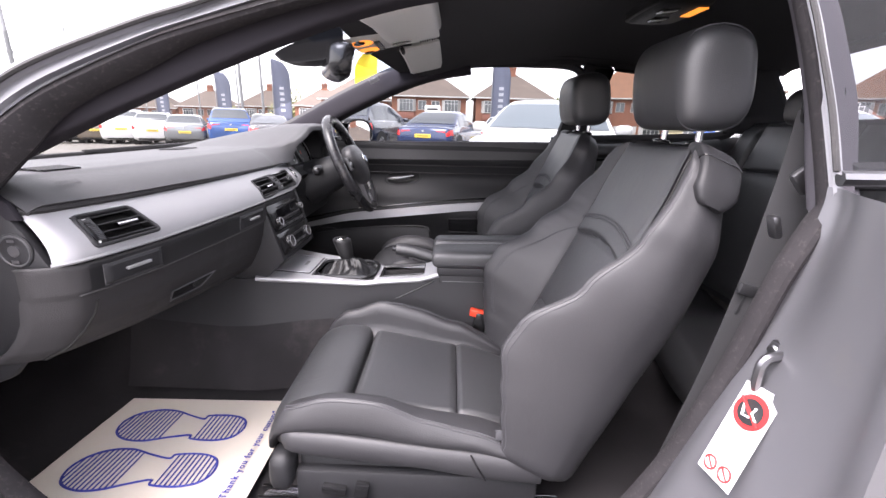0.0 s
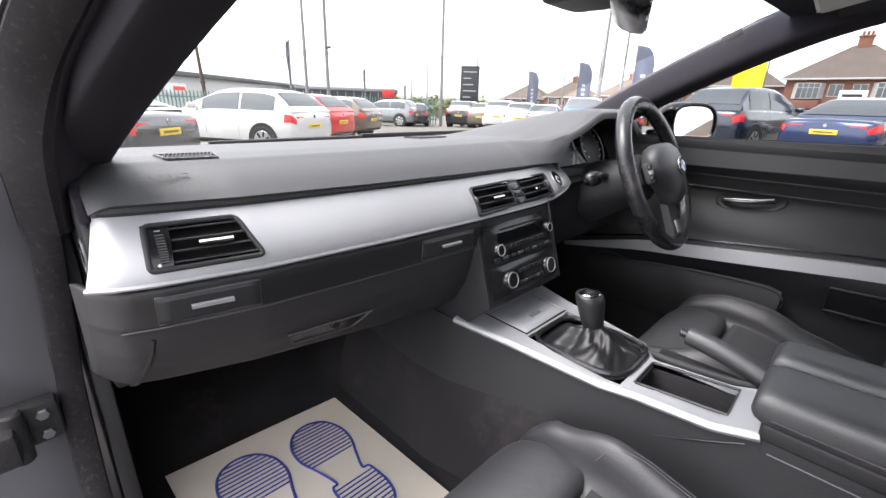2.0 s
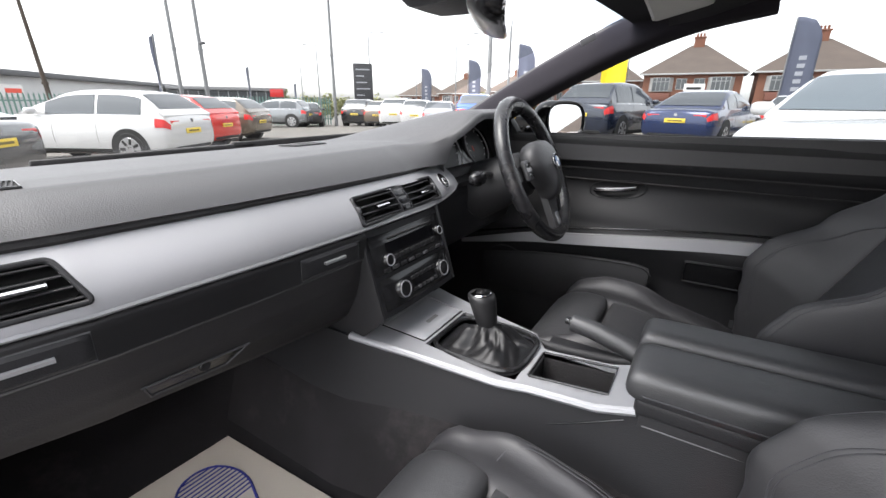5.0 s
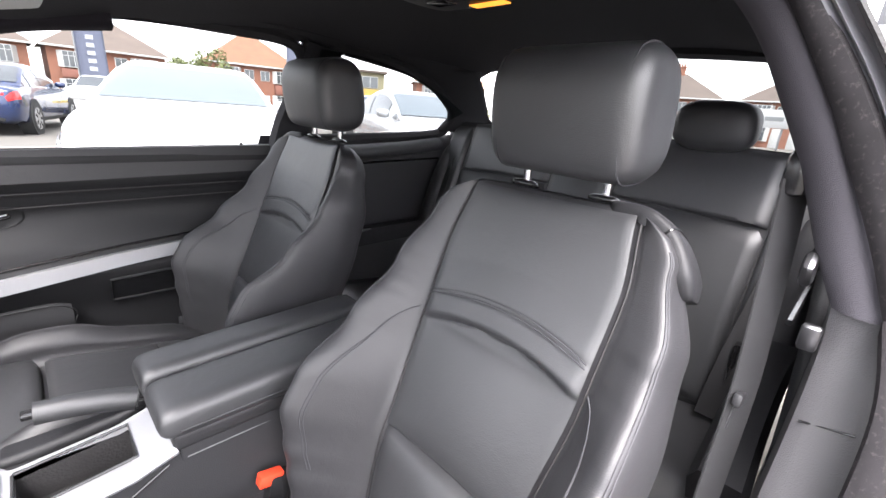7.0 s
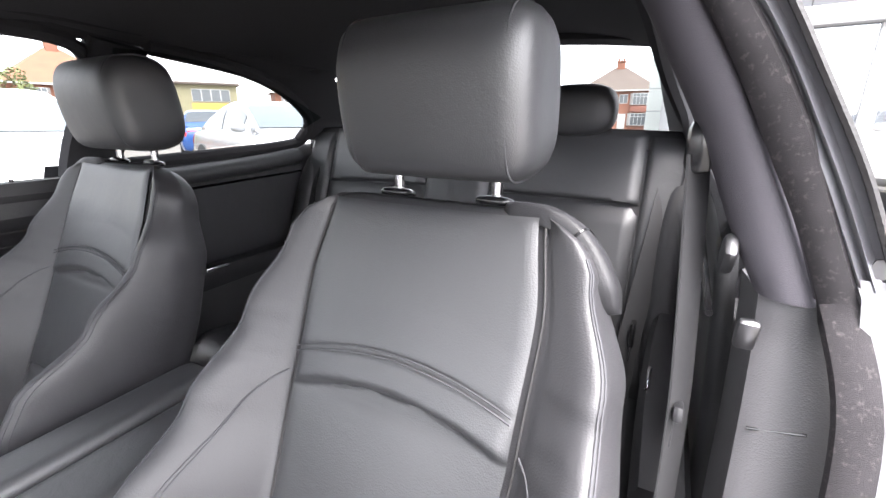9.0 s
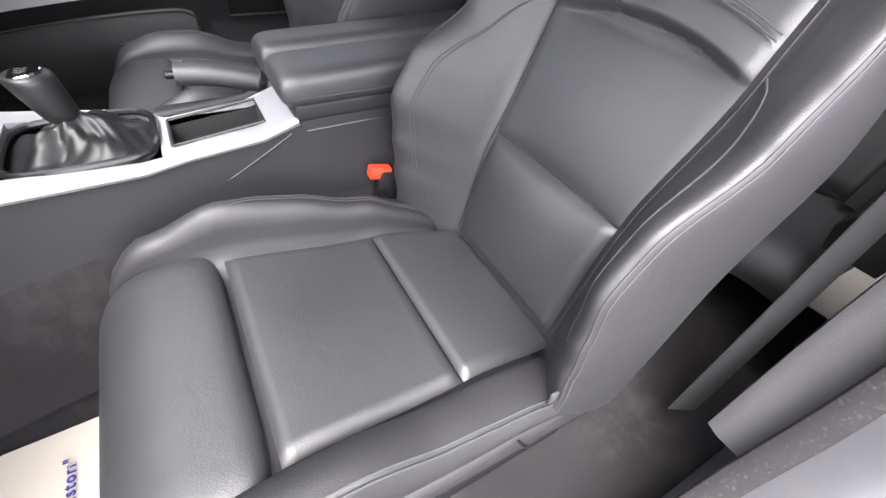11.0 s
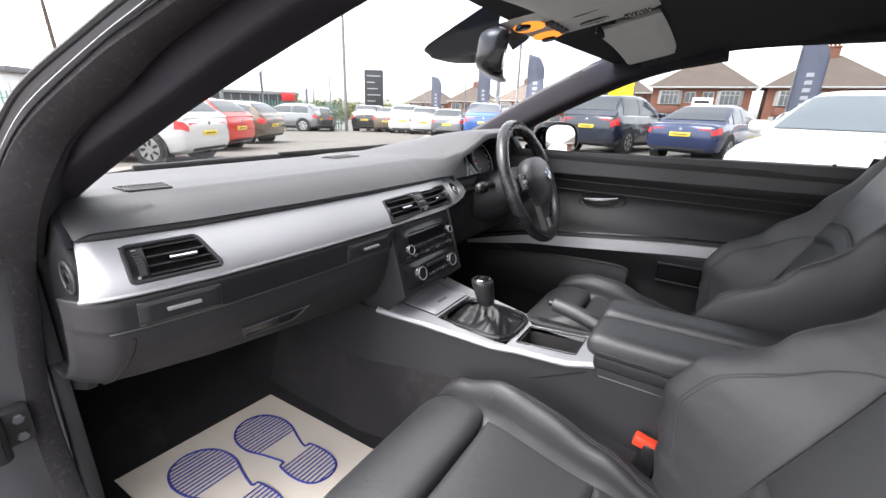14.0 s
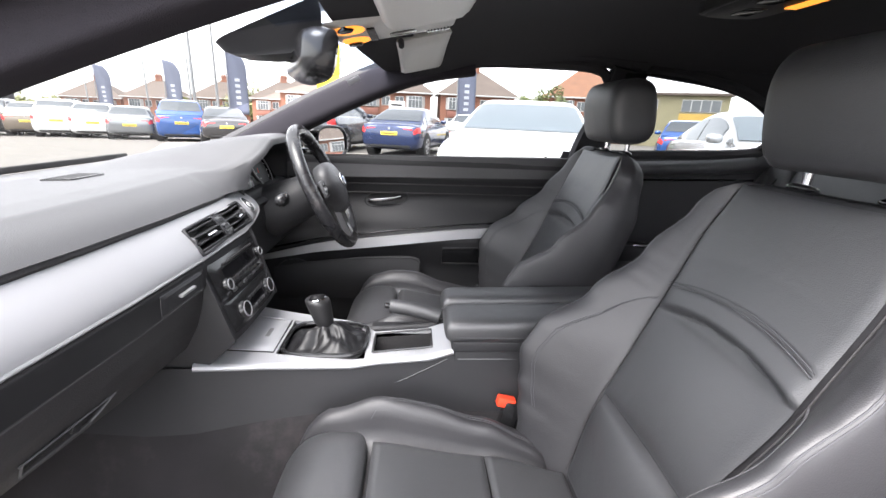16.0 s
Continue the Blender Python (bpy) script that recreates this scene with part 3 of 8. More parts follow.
# far B-pillar and frames of the fixed windows
for y0, f, tag in ((0, lambda p: p, ""), (1, flip, "_far")):
    part("rear_side_panel", sheet(lambda u, v: f((0.58 + 0.81 * u, 0.555 - 0.015 * math.sin(v * 3) + 0.02 * v, 0.38 + (0.66 + 0.03 * u) * v)), 14, 14, 0.02 if tag else -0.02), LEATHER, shell, "black leather rear side panel", sharp=1.3)
    if tag:
        part("top_roll", sweep([f(p) for p in curve([(0.50, 0.588, 0.992), (0.70, 0.590, 1.000), (0.90, 0.594, 1.012), (1.06, 0.602, 1.028)], 5)], [(0.034 * math.cos(t), 0.026 * math.sin(t)) for t in np.linspace(0, 2 * math.pi, 17)[:-1]]), LEATHER, shell, "soft leather roll under the quarter window", sharp=1.3)
    part("window_rail", sweep([f(p) for p in curve([(0.50, 0.560, 1.035), (0.70, 0.560, 1.042), (1.06, 0.575, 1.064), (1.115, 0.600, 1.105), (1.095, 0.630, 1.160), (0.985, 0.662, 1.222), (0.89, 0.675, 1.256), (0.78, 0.680, 1.276), (0.60, 0.684, 1.294)], 6)], circle(0.017, 8)), CLOTH, shell, "black quarter-window surround")
    part("rear_pillar", sheet(lambda u, v: f((lerp([(0, 0.60), (0.25, 0.86), (0.5, 1.03), (0.72, 1.12), (1, 1.08)], v) + u * lerp([(0, 0.54), (0.5, 0.17), (0.72, 0.15), (1, 0.32)], v), lerp([(0, 0.645), (0.5, 0.625), (0.75, 0.60), (1, 0.575)], v) + u * 0.05, lerp([(0, 1.298), (0.25, 1.268), (0.5, 1.21), (0.72, 1.14), (1, 1.085)], v) + u * lerp([(0, 0.05), (0.4, 0.04), (1, 0.0)], v))), 10, 18, 0.02 if tag else -0.02), CLOTH, shell, "black cloth rear pillar trim")
part("door_pillar", sweep(curve([(0.543, 1.680, 1.295), (0.520, 1.742, 1.16), (0.485, 1.800, 1.00), (0.46, 1.82, 0.7), (0.44, 1.82, 0.42)], 5), [(-0.05, -0.02), (-0.05, 0.02), (0.05, 0.02), (0.05, -0.02)], (0, 1, 0)), CLOTH, shell, "black B-pillar trim")
part("parcel_shelf", sheet(lambda u, v: (1.16 + 0.65 * u, 0.57 + 1.22 * v, 1.075 - 0.02 * u), 6, 8, 0.03), CLOTH, shell, "black cloth parcel shelf")
part("rear_header", sweep([(1.20 + 0.03 * math.cos((y - YC) * 2), y, 1.352 - 0.035 * ((y - YC) / 0.5) ** 2) for y in np.linspace(0.66, 1.70, 13)], [(-0.04, 0.02), (0.03, 0.02), (0.03, -0.012), (-0.03, -0.006)]), CLOTH, shell)

# glass
def screen(u, v):
    s = 2 * v - 1
    bow = 0.12 * (1 - s * s)
    return (-0.11 - bow * 0.4 - u * (0.86 + 0.06 * (1 - s * s)), YC + s * (0.53 + 0.10 * u), 1.285 - 0.315 * u + 0.045 * math.sin(u * math.pi))


wind = part("windscreen", sheet(screen, 12, 14), GLASS, shell, "clear windscreen")
back = part("rear_window", sheet(lambda u, v: (1.22 + 0.60 * u, YC + (2 * v - 1) * (0.54 + 0.05 * u), 1.35 - 0.27 * u), 6, 8), SIDE_GLASS, shell, "lightly tinted rear window")
q1 = part("quarter_window", sheet(lambda u, v: (0.52 + 0.56 * u, 1.80 - 0.15 * v, 1.045 + 0.04 * u + v * (0.235 - 0.17 * u ** 2)), 6, 4), SIDE_GLASS, shell)
part("belt_strip", tube([(0.425, 0.484, 1.040), (0.60, 0.47, 1.046), (1.0, 0.465, 1.065)], 0.008, 8, smooth=3), DULL, shell, "satin belt-line strip")
q2 = part("quarter_glass", sheet(lambda u, v: (0.43 + (0.66 - 0.12 * v) * u, 0.488 + 0.135 * v + 0.01 * u, 1.045 + 0.03 * u + v * (0.25 - 0.10 * u)), 6, 4), pane_glass("tinted_glass", (0.5, 0.5, 0.53)), shell)
band_top = part("shade_band", sheet(lambda u, v: Vector(screen(0.01 + 0.15 * u, v)) - Vector((0, 0, 0.003)), 4, 14), pane_glass("blue_shade_glass", (0.62, 0.68, 0.80), 0.2), shell, "blue tinted band at the top of the windscreen")
for g in (wind, back, q1, q2, band_top):
    g.visible_shadow = False
part("bonnet", sheet(lambda u, v: (-1.02 - 1.15 * u, YC + (2 * v - 1) * 0.78, 0.85 - 0.14 * u ** 1.5 - 0.05 * abs(2 * v - 1) ** 3), 10, 12, 0.01), PAINT, shell, "grey metallic bonnet")
part("cowl", box((-1.09, YC, 0.855), (0.14, 1.30, 0.03), 0.01), RUBBER, shell, "black scuttle panel")
for y0, y1, z0, z1 in ((0.72, 1.22, 0.962, 0.945), (1.10, 1.74, 0.967, 0.95)):
    wp = thing("wiper", "black windscreen wiper resting on the glass", "wiper", "wipers")
    part("wiper_arm", tube([(-1.06, y0, z1), (-1.03, (y0 + y1) / 2, 0.968), (-1.0, y1, z0 + 0.01)], 0.007, 6, smooth=4), RUBBER, wp)
    part("blade", box((-0.995, (y0 + y1) / 2 + 0.08, z0 + 0.008), (0.012, abs(y1 - y0) * 0.9, 0.016), 0.004), RUBBER, wp)

# the rest of the outer skin: wings, nose, boot lid, tail and wheels
for f in (lambda p: p, flip):
    wing = [[f((x, y, z)) for y, z in ((0.50, zt), (0.40, zt - 0.012), (0.335, zt - 0.06), (0.300, zt - 0.16), (0.292, 0.55), (0.30, 0.40), (0.33, 0.24))] for x, zt in [(-0.98, 0.868)] + [(-1.0 - 0.09 * k, 0.866 - 0.010 * k - 0.0006 * k * k) for k in range(1, 13)]]
    part("front_wing", loft(wing, False), PAINT, shell, "grey metallic front wing")
    for x in (-1.55, 1.21):
        part("wheel_arch", rod(f((x, 0.46, 0.33)), f((x, 0.288, 0.33)), 0.375, 30), RUBBER, shell)
        wh = part("wheel", rod(f((x, 0.50, 0.325)), f((x, 0.283, 0.325)), 0.325, 32, 0.025), RUBBER, shell, "alloy wheel with black tyre")
        part("rim", rod(f((x, 0.30, 0.325)), f((x, 0.280, 0.325)), 0.225, 28, 0.008), ALU, wh)
part("nose", sheet(lambda u, v: (-2.17 - 0.10 * math.sin(math.pi * u * 0.9) + 0.20 * abs(2 * v - 1) ** 3, YC + (2 * v - 1) * 0.83, 0.70 - 0.48 * u), 8, 16, 0.01), PAINT, shell, "grey metallic front bumper")
part("boot_lid", sheet(lambda u, v: (1.78 + 0.46 * u, YC + (2 * v - 1) * (0.74 - 0.03 * u), 1.065 + 0.01 * math.sin(3 * u) - 0.03 * abs(2 * v - 1) ** 3), 8, 14, 0.01), PAINT, shell, "grey metallic boot lid")
part("tail_panel", sheet(lambda u, v: (2.24 + 0.05 * math.sin(math.pi * u) - 0.22 * abs(2 * v - 1) ** 3, YC + (2 * v - 1) * 0.86, 1.05 - 0.80 * u), 10, 16, 0.01), PAINT, shell, "grey metallic tail panel")
for f in (lambda p: p, flip):
    part("rear_wing", sheet(lambda u, v: f((1.55 + 0.52 * u, 0.305 + 0.03 * u + (0.16 - 0.04 * u) * max(0, v - 0.75) / 0.25, 0.24 + 0.80 * v + 0.02 * u)), 8, 16), PAINT, shell, "grey metallic rear wing")
part("quarter_panel", sheet(lambda u, v: flip((0.44 + 1.12 * u, 0.29 + 0.19 * max(0, v - 0.72) / 0.28, 0.24 + 0.80 * v)), 8, 16), PAINT, shell)

# ---- dashboard ----
dash = thing("dashboard", "black grained dashboard with a brushed aluminium band", "dashboard")


def bow(y):
    return line([(0.54, -0.014), (0.60, 0.004), (0.70, 0.022), (0.88, 0.033), (1.05, 0.037), (1.25, 0.033), (1.40, 0.010), (1.48, -0.02), (1.85, -0.04)], y)


def step(a, b, y):
    t = max(0.0, min(1.0, (y - a) / (b - a)))
    return t * t * (3 - 2 * t)


def shelf(u, y):
    """The pad's upper face from the windscreen to its crease, pushed out and swelling over the instruments."""
    swell = step(1.335, 1.525, y) * (1 - 0.8 * step(1.70, 1.80, y))
    fore = 0.133 * step(1.27, 1.50, y) * (1 - step(1.70, 1.80, y))
    top = [(0.0, (-1.04, 0.958)), (0.35, (-0.80, 0.990)), (0.62, (-0.625, 0.996)), (0.715, (-0.580, 0.9935)), (0.74, (-0.570, 0.989))]
    x = line([(a, p[0]) for a, p in top], u) + bow(y) * min(1, u * 1.3) + fore * step(0.25, 0.74, u)
    return x, line([(a, p[1]) for a, p in top], u) + 0.004 * u + 0.070 * swell * step(0.18, 0.70, u), fore


def pad(u, v):
    """The dash pad: its shelf, then below the crease a sloping face, which gives way to a rolled lip over the instruments."""
    y = 0.564 + 1.251 * v
    gate = step(1.386, 1.410, y) * (1 - step(1.745, 1.785, y))
    x, z, fore = shelf(min(u, 0.74), y)
    if u > 0.74:
        k = (u - 0.74) / 0.26
        xb, zb = -0.517 + bow(y) + 0.40 * fore, 0.963 - 0.011 * (y - 0.55) / 0.8
        face = Vector((x + (xb - x) * k + 0.003 * math.sin(math.pi * k), z + (zb - z) * k + 0.003 * math.sin(math.pi * k)))
        lip = Vector((x + 0.009 * math.sin(k * math.pi / 2), z - 0.016 * k ** 2))
        x, z = face.lerp(lip, gate)
    return (x, y, z - 0.008 * max(0.0, 1 - v / 0.02) ** 2)


part("dash_top", sheet(pad, 77, 260, 0.008), PAD, dash, "soft grained black dash pad", sharp=0.42)

# aluminium band


def trim_pt(u, v, lift=0.0):
    y = 0.553 + 0.875 * v
    top = 0.951 - 0.006 * v
    bot = 0.889 - 0.006 * v
    if v > 0.86:
        k = (v - 0.86) / 0.14
        bot += 0.02 * k * k
    z = top + (bot - top) * u
    x = -0.519 + 0.050 * math.sin(u * 1.45) + bow(y) + lift
    if v < 0.03:
        x -= 0.010 * (1 - v / 0.03) ** 2
        y += (0.014 - 0.022 * u) * (1 - v / 0.03) ** 1.5
    return (x, y, z)


def on_trim(y, z, lift=0.0):
    v = (y - 0.553) / 0.875
    top, bot = 0.951 - 0.006 * v, 0.889 - 0.006 * v
    return trim_pt((z - top) / (bot - top), v, lift)


def outline(y0, y1, z0, z1, slant, r=0.006):
    """A rounded slanted window on the band."""
    c = [Vector((y0, z0)), Vector((y1, z0)), Vector((y1 - slant, z1)), Vector((y0 + 0.006, z1))]
    out = []
    for i, p in enumerate(c):
        a, b = (c[i - 1] - p).normalized() * r, (c[(i + 1) % 4] - p).normalized() * r
        for k in range(5):
            s = k / 4
            out.append((1 - s) ** 2 * (p + a) + 2 * s * (1 - s) * p + s * s * (p + b))
    return out


VENTS = [(0.596, 0.703, 0.902, 0.941, 0.014), (1.060, 1.322, 0.892, 0.932, 0.0)]


def inside(y, z):
    for y0, y1, z0, z1, sl in VENTS:
        k = (z - z0) / (z1 - z0)
        if 0 < k < 1 and y0 + 0.003 < y < y1 - sl * k - 0.002:
            return True
    return False


band = sheet(lambda u, v: trim_pt(u, v), 40, 300)
gone = []
for f in band.faces:
    c = f.calc_center_median()
    if inside(c.y, c.z):
        gone.append(f)
bmesh.ops.delete(band, geom=gone, context="FACES")
part("trim_band", band, ALU, dash, "brushed aluminium trim band")
part("trim_edge", tube([trim_pt(1.0, v, -0.001) for v in np.linspace(0.0, 1, 60)], 0.0028, 6), ALU, dash)
part("trim_gap", tube([trim_pt(-0.06, v, 0.001) for v in np.linspace(0.0, 1, 60)], 0.0055, 6), RUBBER, dash, "dark gap under the pad")
DEEP = mat("vent_dark", (0.006, 0.006, 0.006), 0.6)


def vent(name, y0, y1, z0, z1, slant, a0, a1, slats, knob=True):
    """An air vent let into the band: rim, dark throat, slats and a bright slider between a0 and a1."""
    o = outline(y0, y1, z0, z1, slant)
    v = part(name, tube([on_trim(y, z, 0.0006) for y, z in o], 0.0030, 8, (1, 0, 0), True), PLASTIC, dash, "black air vent")
    bm = loft([[on_trim(y, z, h) for y, z in o] for h in (0.0, -0.012, -0.026)], True, False)
    bm.faces.new([e for e in bm.verts][-len(o):])
    part("throat", bm, DEEP, v)
    for b0, b1 in zip(a0, a1):
        for i in range(slats):
            k = (i + 0.5) / slats
            z = z0 + (z1 - z0) * k
            ye = min(b1, y1 - slant * k - 0.003)
            ys = b0 + 0.006 * k
            part("slat", sweep([on_trim(ys + (ye - ys) * q / 5, z, -0.003) for q in range(6)], [(-0.012, -0.0042), (-0.012, -0.0026), (0.002, 0.0012), (0.0032, 0.0004), (0.003, -0.0008)]), PLASTIC, v)
        if knob:
            ym, zm = (b0 + min(b1, y1 - slant * 0.5)) / 2 + 0.004, (z0 + z1) / 2 + 0.001
            part("slider", sweep([on_trim(ym + q, zm, 0.0015) for q in (-0.0165, -0.015, -0.008, 0, 0.008, 0.015, 0.0165)], [(-0.004, -0.0022), (-0.004, 0.0024), (0.002, 0.0028), (0.0042, 0.001), (0.004, -0.0016)]), CHROME, v, "bright slider")
    return v


v1 = vent("side_vent", *VENTS[0], (0.619,), (0.701,), 4)
wheel_box = part("thumbwheel", sheet(lambda u, v: on_trim(0.5985 + 0.019 * v + 0.006 * (1 - u), 0.9385 - 0.034 * u, -0.001), 8, 6, 0.01), GLOSSY, v1, "dark panel with a ribbed thumbwheel")
for k in range(11):
    z = 0.9095 + 0.0023 * k
    part("rib", tube([on_trim(0.6055 + 0.12 * (z - 0.902), z, 0.001 + 0.002 * math.sin(math.pi * (k + 0.5) / 11)), on_trim(0.6135 + 0.12 * (z - 0.902), z, 0.001 + 0.002 * math.sin(math.pi * (k + 0.5) / 11))], 0.0010, 5), PAD, wheel_box)
part("dot", rod(on_trim(0.6055, 0.9065, -0.001), on_trim(0.6055, 0.9065, 0.0005), 0.0018, 10), WHITE, wheel_box)
part("mark", box(on_trim(0.613, 0.9360, 0.0003), (0.0008, 0.005, 0.0008), 0), WHITE, wheel_box)
v2 = vent("centre_vent", *VENTS[1], (1.072, 1.208), (1.170, 1.310), 4)
for y in (1.066, 1.316):
    w = part("thumbwheel", rod(on_trim(y - 0.003, 0.912, -0.006), on_trim(y + 0.003, 0.912, -0.006), 0.009, 18, 0.001), PAD, v2, "small ribbed thumbwheel")
    part("bezel_strip", sheet(lambda a, b: on_trim(y - 0.006 + 0.012 * b, 0.930 - 0.036 * a, -0.0025), 4, 2), GLOSSY, v2)
mid = part("control_strip", sheet(lambda u, v: on_trim(1.171 + 0.036 * v, 0.9315 - 0.039 * u, 0.0006), 8, 4, 0.006), PLASTIC, dash, "black control strip between the vents")
for k in range(3):
    part("button", sheet(lambda u, v: on_trim(1.175 + 0.028 * v, 0.9285 - 0.0118 * k - 0.0095 * u, 0.0006 + 0.0022 * puff(u, v, 0.2)), 6, 6), GLOSSY, mid)
def button_pt(r, a, lift):
    return on_trim(1.367 + r * math.cos(a), 0.916 + r * 0.95 * math.sin(a), lift)


TURN = np.linspace(0, 2 * math.pi, 29)[:-1]
sb = part("start_button", loft([[button_pt(r, a, h) for a in TURN] for r, h in ((0.0175, -0.003), (0.0172, 0.0022), (0.0155, 0.0030), (0.008, 0.0032), (0.001, 0.0032))]), GLOSSY, dash, "round start button with a bright ring")
part("ring", tube([button_pt(0.0172, a, 0.0018) for a in TURN], 0.0015, 6, (1, 0, 0), True), ALU, sb)
part("button_mark", tube([button_pt(0.006, a, 0.0036) for a in TURN[:22]], 0.0007, 5, (1, 0, 0)), WHITE, sb)

# drawer band below the trim


def low_pt(u, v, lift=0.0):
    y = 0.553 + 0.51 * v
    s = [(0.0, (-0.472, 0.871)), (0.05, (-0.468, 0.866)), (0.28, (-0.470, 0.832)), (0.30, (-0.474, 0.829)), (0.45, (-0.480, 0.80)), (0.62, (-0.492, 0.768)), (0.80, (-0.515, 0.732)), (0.90, (-0.548, 0.708)), (1.0, (-0.66, 0.700))]
    x = line([(a, p[0]) for a, p in s], u) + bow(y) + lift
    z = line([(a, p[1]) for a, p in s], u) + 0.014 * (1 - u) - 0.004 * v - 0.02 * v * max(0, u - 0.3) + 0.036 * (1 - v) * max(0.0, (u - 0.45) / 0.55)
    return (x, y, z)


def low_skin(u, v):
    p = low_pt(u, -0.032 + 1.032 * v)
    return (p[0] - 0.05 * max(0.0, 1 - v / 0.07) ** 2.2, p[1], p[2])


LOWDASH = mat("lower_dash_plastic", (0.027, 0.026, 0.0275), 0.56, 0, 0.14, 7, 0.45, 650, spec=0.3)
part("lower_dash", sheet(low_skin, 40, 90, 0.006), LOWDASH, dash, "black plastic glove box and lower dash", sharp=1.2)
part("drawer_band", sheet(lambda u, v: low_pt(0.035 + 0.235 * u, 0.05 + 0.95 * v - 0.004 * u, 0.0012), 8, 60), mat("band_black", (0.010, 0.010, 0.011), 0.38, 0, 0.1, 6), dash, "smooth dark drawer band")
part("seam_line", tube([low_pt(0.29, v, 0.0005) for v in np.linspace(0.02, 1, 40)], 0.0014, 6), mat("grey_seam", (0.05, 0.05, 0.052), 0.5), dash)
for y0, y1 in ((0.594, 0.692), (0.930, 1.045)):
    dr = part("drawer", sheet(lambda u, v: low_pt(0.07 + 0.19 * u, (y0 + (y1 - y0) * v - 0.553) / 0.51, 0.004 * puff(u, v, 0.06) + 0.0012), 8, 16), PLASTIC, dash, "small black cup-holder drawer")
    ym = (y0 + y1) / 2
    part("handle", sweep([low_pt(0.155, (y - 0.553) / 0.51, 0.0065) for y in np.linspace(ym - 0.020, ym + 0.020, 7)], [(-0.004, -0.0015), (-0.004, 0.002), (0.004, 0.0016), (0.004, -0.002)]), ALU, dr, "bright drawer handle")
    # paler edge tube: the highlight on the drawer's rim, painted in
    part("outline", tube([low_pt(0.07 + 0.19 * a, (y0 + (y1 - y0) * b - 0.553) / 0.51, 0.0008) for a, b in ((0, 0), (0, 1), (1, 1), (1, 0))], 0.0013, 5, (1, 0, 0), True), PAD, dr)
gv = part("glove_handle", sheet(lambda u, v: low_pt(0.60 + 0.13 * u, (0.728 + 0.010 * u + (0.122 - 0.034 * u) * v - 0.553) / 0.51, 0.001), 6, 14), GLOSSY, dash, "recessed glove box handle")
part("recess_edge", tube([low_pt(0.60 + 0.13 * a, (0.728 + 0.010 * a + (0.122 - 0.034 * a) * b - 0.553) / 0.51, 0.0018) for a, b in curve([(0.06, 0.0), (0, 0.06), (0, 0.94), (0.08, 1.0), (0.92, 1.0), (1, 0.92), (1, 0.08), (0.94, 0.0)], 3, True)], 0.0014, 5, (1, 0, 0), True), PAD, gv)
part("lock", rod(low_pt(0.64, (0.795 - 0.553) / 0.51, -0.002), low_pt(0.64, (0.795 - 0.553) / 0.51, 0.004), 0.007, 14, 0.001), GLOSSY, gv)
part("glove_gap", tube([low_pt(u, 0.068 - 0.075 * (u - 0.36), 0.0) for u in np.linspace(0.36, 0.98, 24)], 0.0026, 6, (0, 1, 0)), DEEP, dash)

# end cap with its round switch, seen in the door opening
part("end_cap", prism([(-0.99, 0.945), (-0.60, 0.972), (-0.548, 0.955), (-0.53, 0.93), (-0.50, 0.875), (-0.50, 0.84), (-0.53, 0.79), (-0.60, 0.71), (-0.72, 0.66), (-0.95, 0.66)], "y", 0.556, 0.572, 0.005), PLASTIC, dash, "black dashboard end cap")
part("cap_gusset", prism([(-0.530, 0.945), (-0.542, 0.968), (-0.562, 0.984), (-0.66, 0.990), (-0.66, 0.945)], "y", 0.5565, 0.566, 0.002), PILLAR, dash, "dark gusset under the pillar trim")
sw = part("airbag_switch", rod((-0.544, 0.558, 0.905), (-0.544, 0.5543, 0.905), 0.024, 28, 0.0008), PLASTIC, dash, "round passenger airbag key switch")
part("ring", tube([(-0.544 + 0.0205 * math.cos(a), 0.5543, 0.905 + 0.0205 * math.sin(a)) for a in np.linspace(0, 2 * math.pi, 28)[:-1]], 0.0014, 6, (0, 1, 0), True), PAD, sw)
part("key_slot", join(rod((-0.544, 0.5545, 0.905), (-0.544, 0.5530, 0.905), 0.008, 16), box((-0.544, 0.5527, 0.919), (0.010, 0.001, 0.004), 0), box((-0.544, 0.5527, 0.891), (0.010, 0.001, 0.004), 0)), CHROME, sw)

# demister grille and airbag mark on the pad


def on_pad(u, y, lift):
    a = Vector(pad(u, (y - 0.564) / 1.251))
    return a + Vector((0.15, 0, 1)).normalized() * lift


for y0, y1, uu in ((0.646, 0.708, 0.668), (1.150, 1.236, 0.455)):
    dv = part("demister_grille", join(*[tube([on_pad(uu + du, y, 0.001) for du, y in ((-0.035, y0), (-0.035, y1), (0.035, y1 - 0.004), (0.035, y0 + 0.006))], 0.0022, 6, (0, 0, 1), True)]), GLOSSY, dash, "black demister grille")
    part("throat", sheet(lambda a, b: on_pad(uu - 0.034 + 0.068 * a, y0 + 0.002 + (y1 - y0 - 0.004) * b, 0.0012), 3, 6), DEEP, dv)
    for k in range(13):
        y = y0 + 0.006 + (y1 - y0 - 0.012) * k / 12
        part("fin", tube([on_pad(uu - 0.033, y + 0.005, 0.0028), on_pad(uu + 0.033, y - 0.004, 0.0022)], 0.0009, 5), PLASTIC, dv)
flat_text("AIRBAG", 0.012, Matrix.Translation(on_pad(0.86, 0.640, 0.0036)) @ pose(0, 0, 0, 31, 0, 90), PAD, dash, "embossed airbag lettering")

# centre stack


def stack(u, v):
    y = 1.062 + 0.226 * v
    x = line([(0, -0.438), (0.12, -0.432), (1, -0.392)], u) - 0.006 * (2 * v - 1) ** 4
    return (x, y, 0.878 - 0.146 * u)


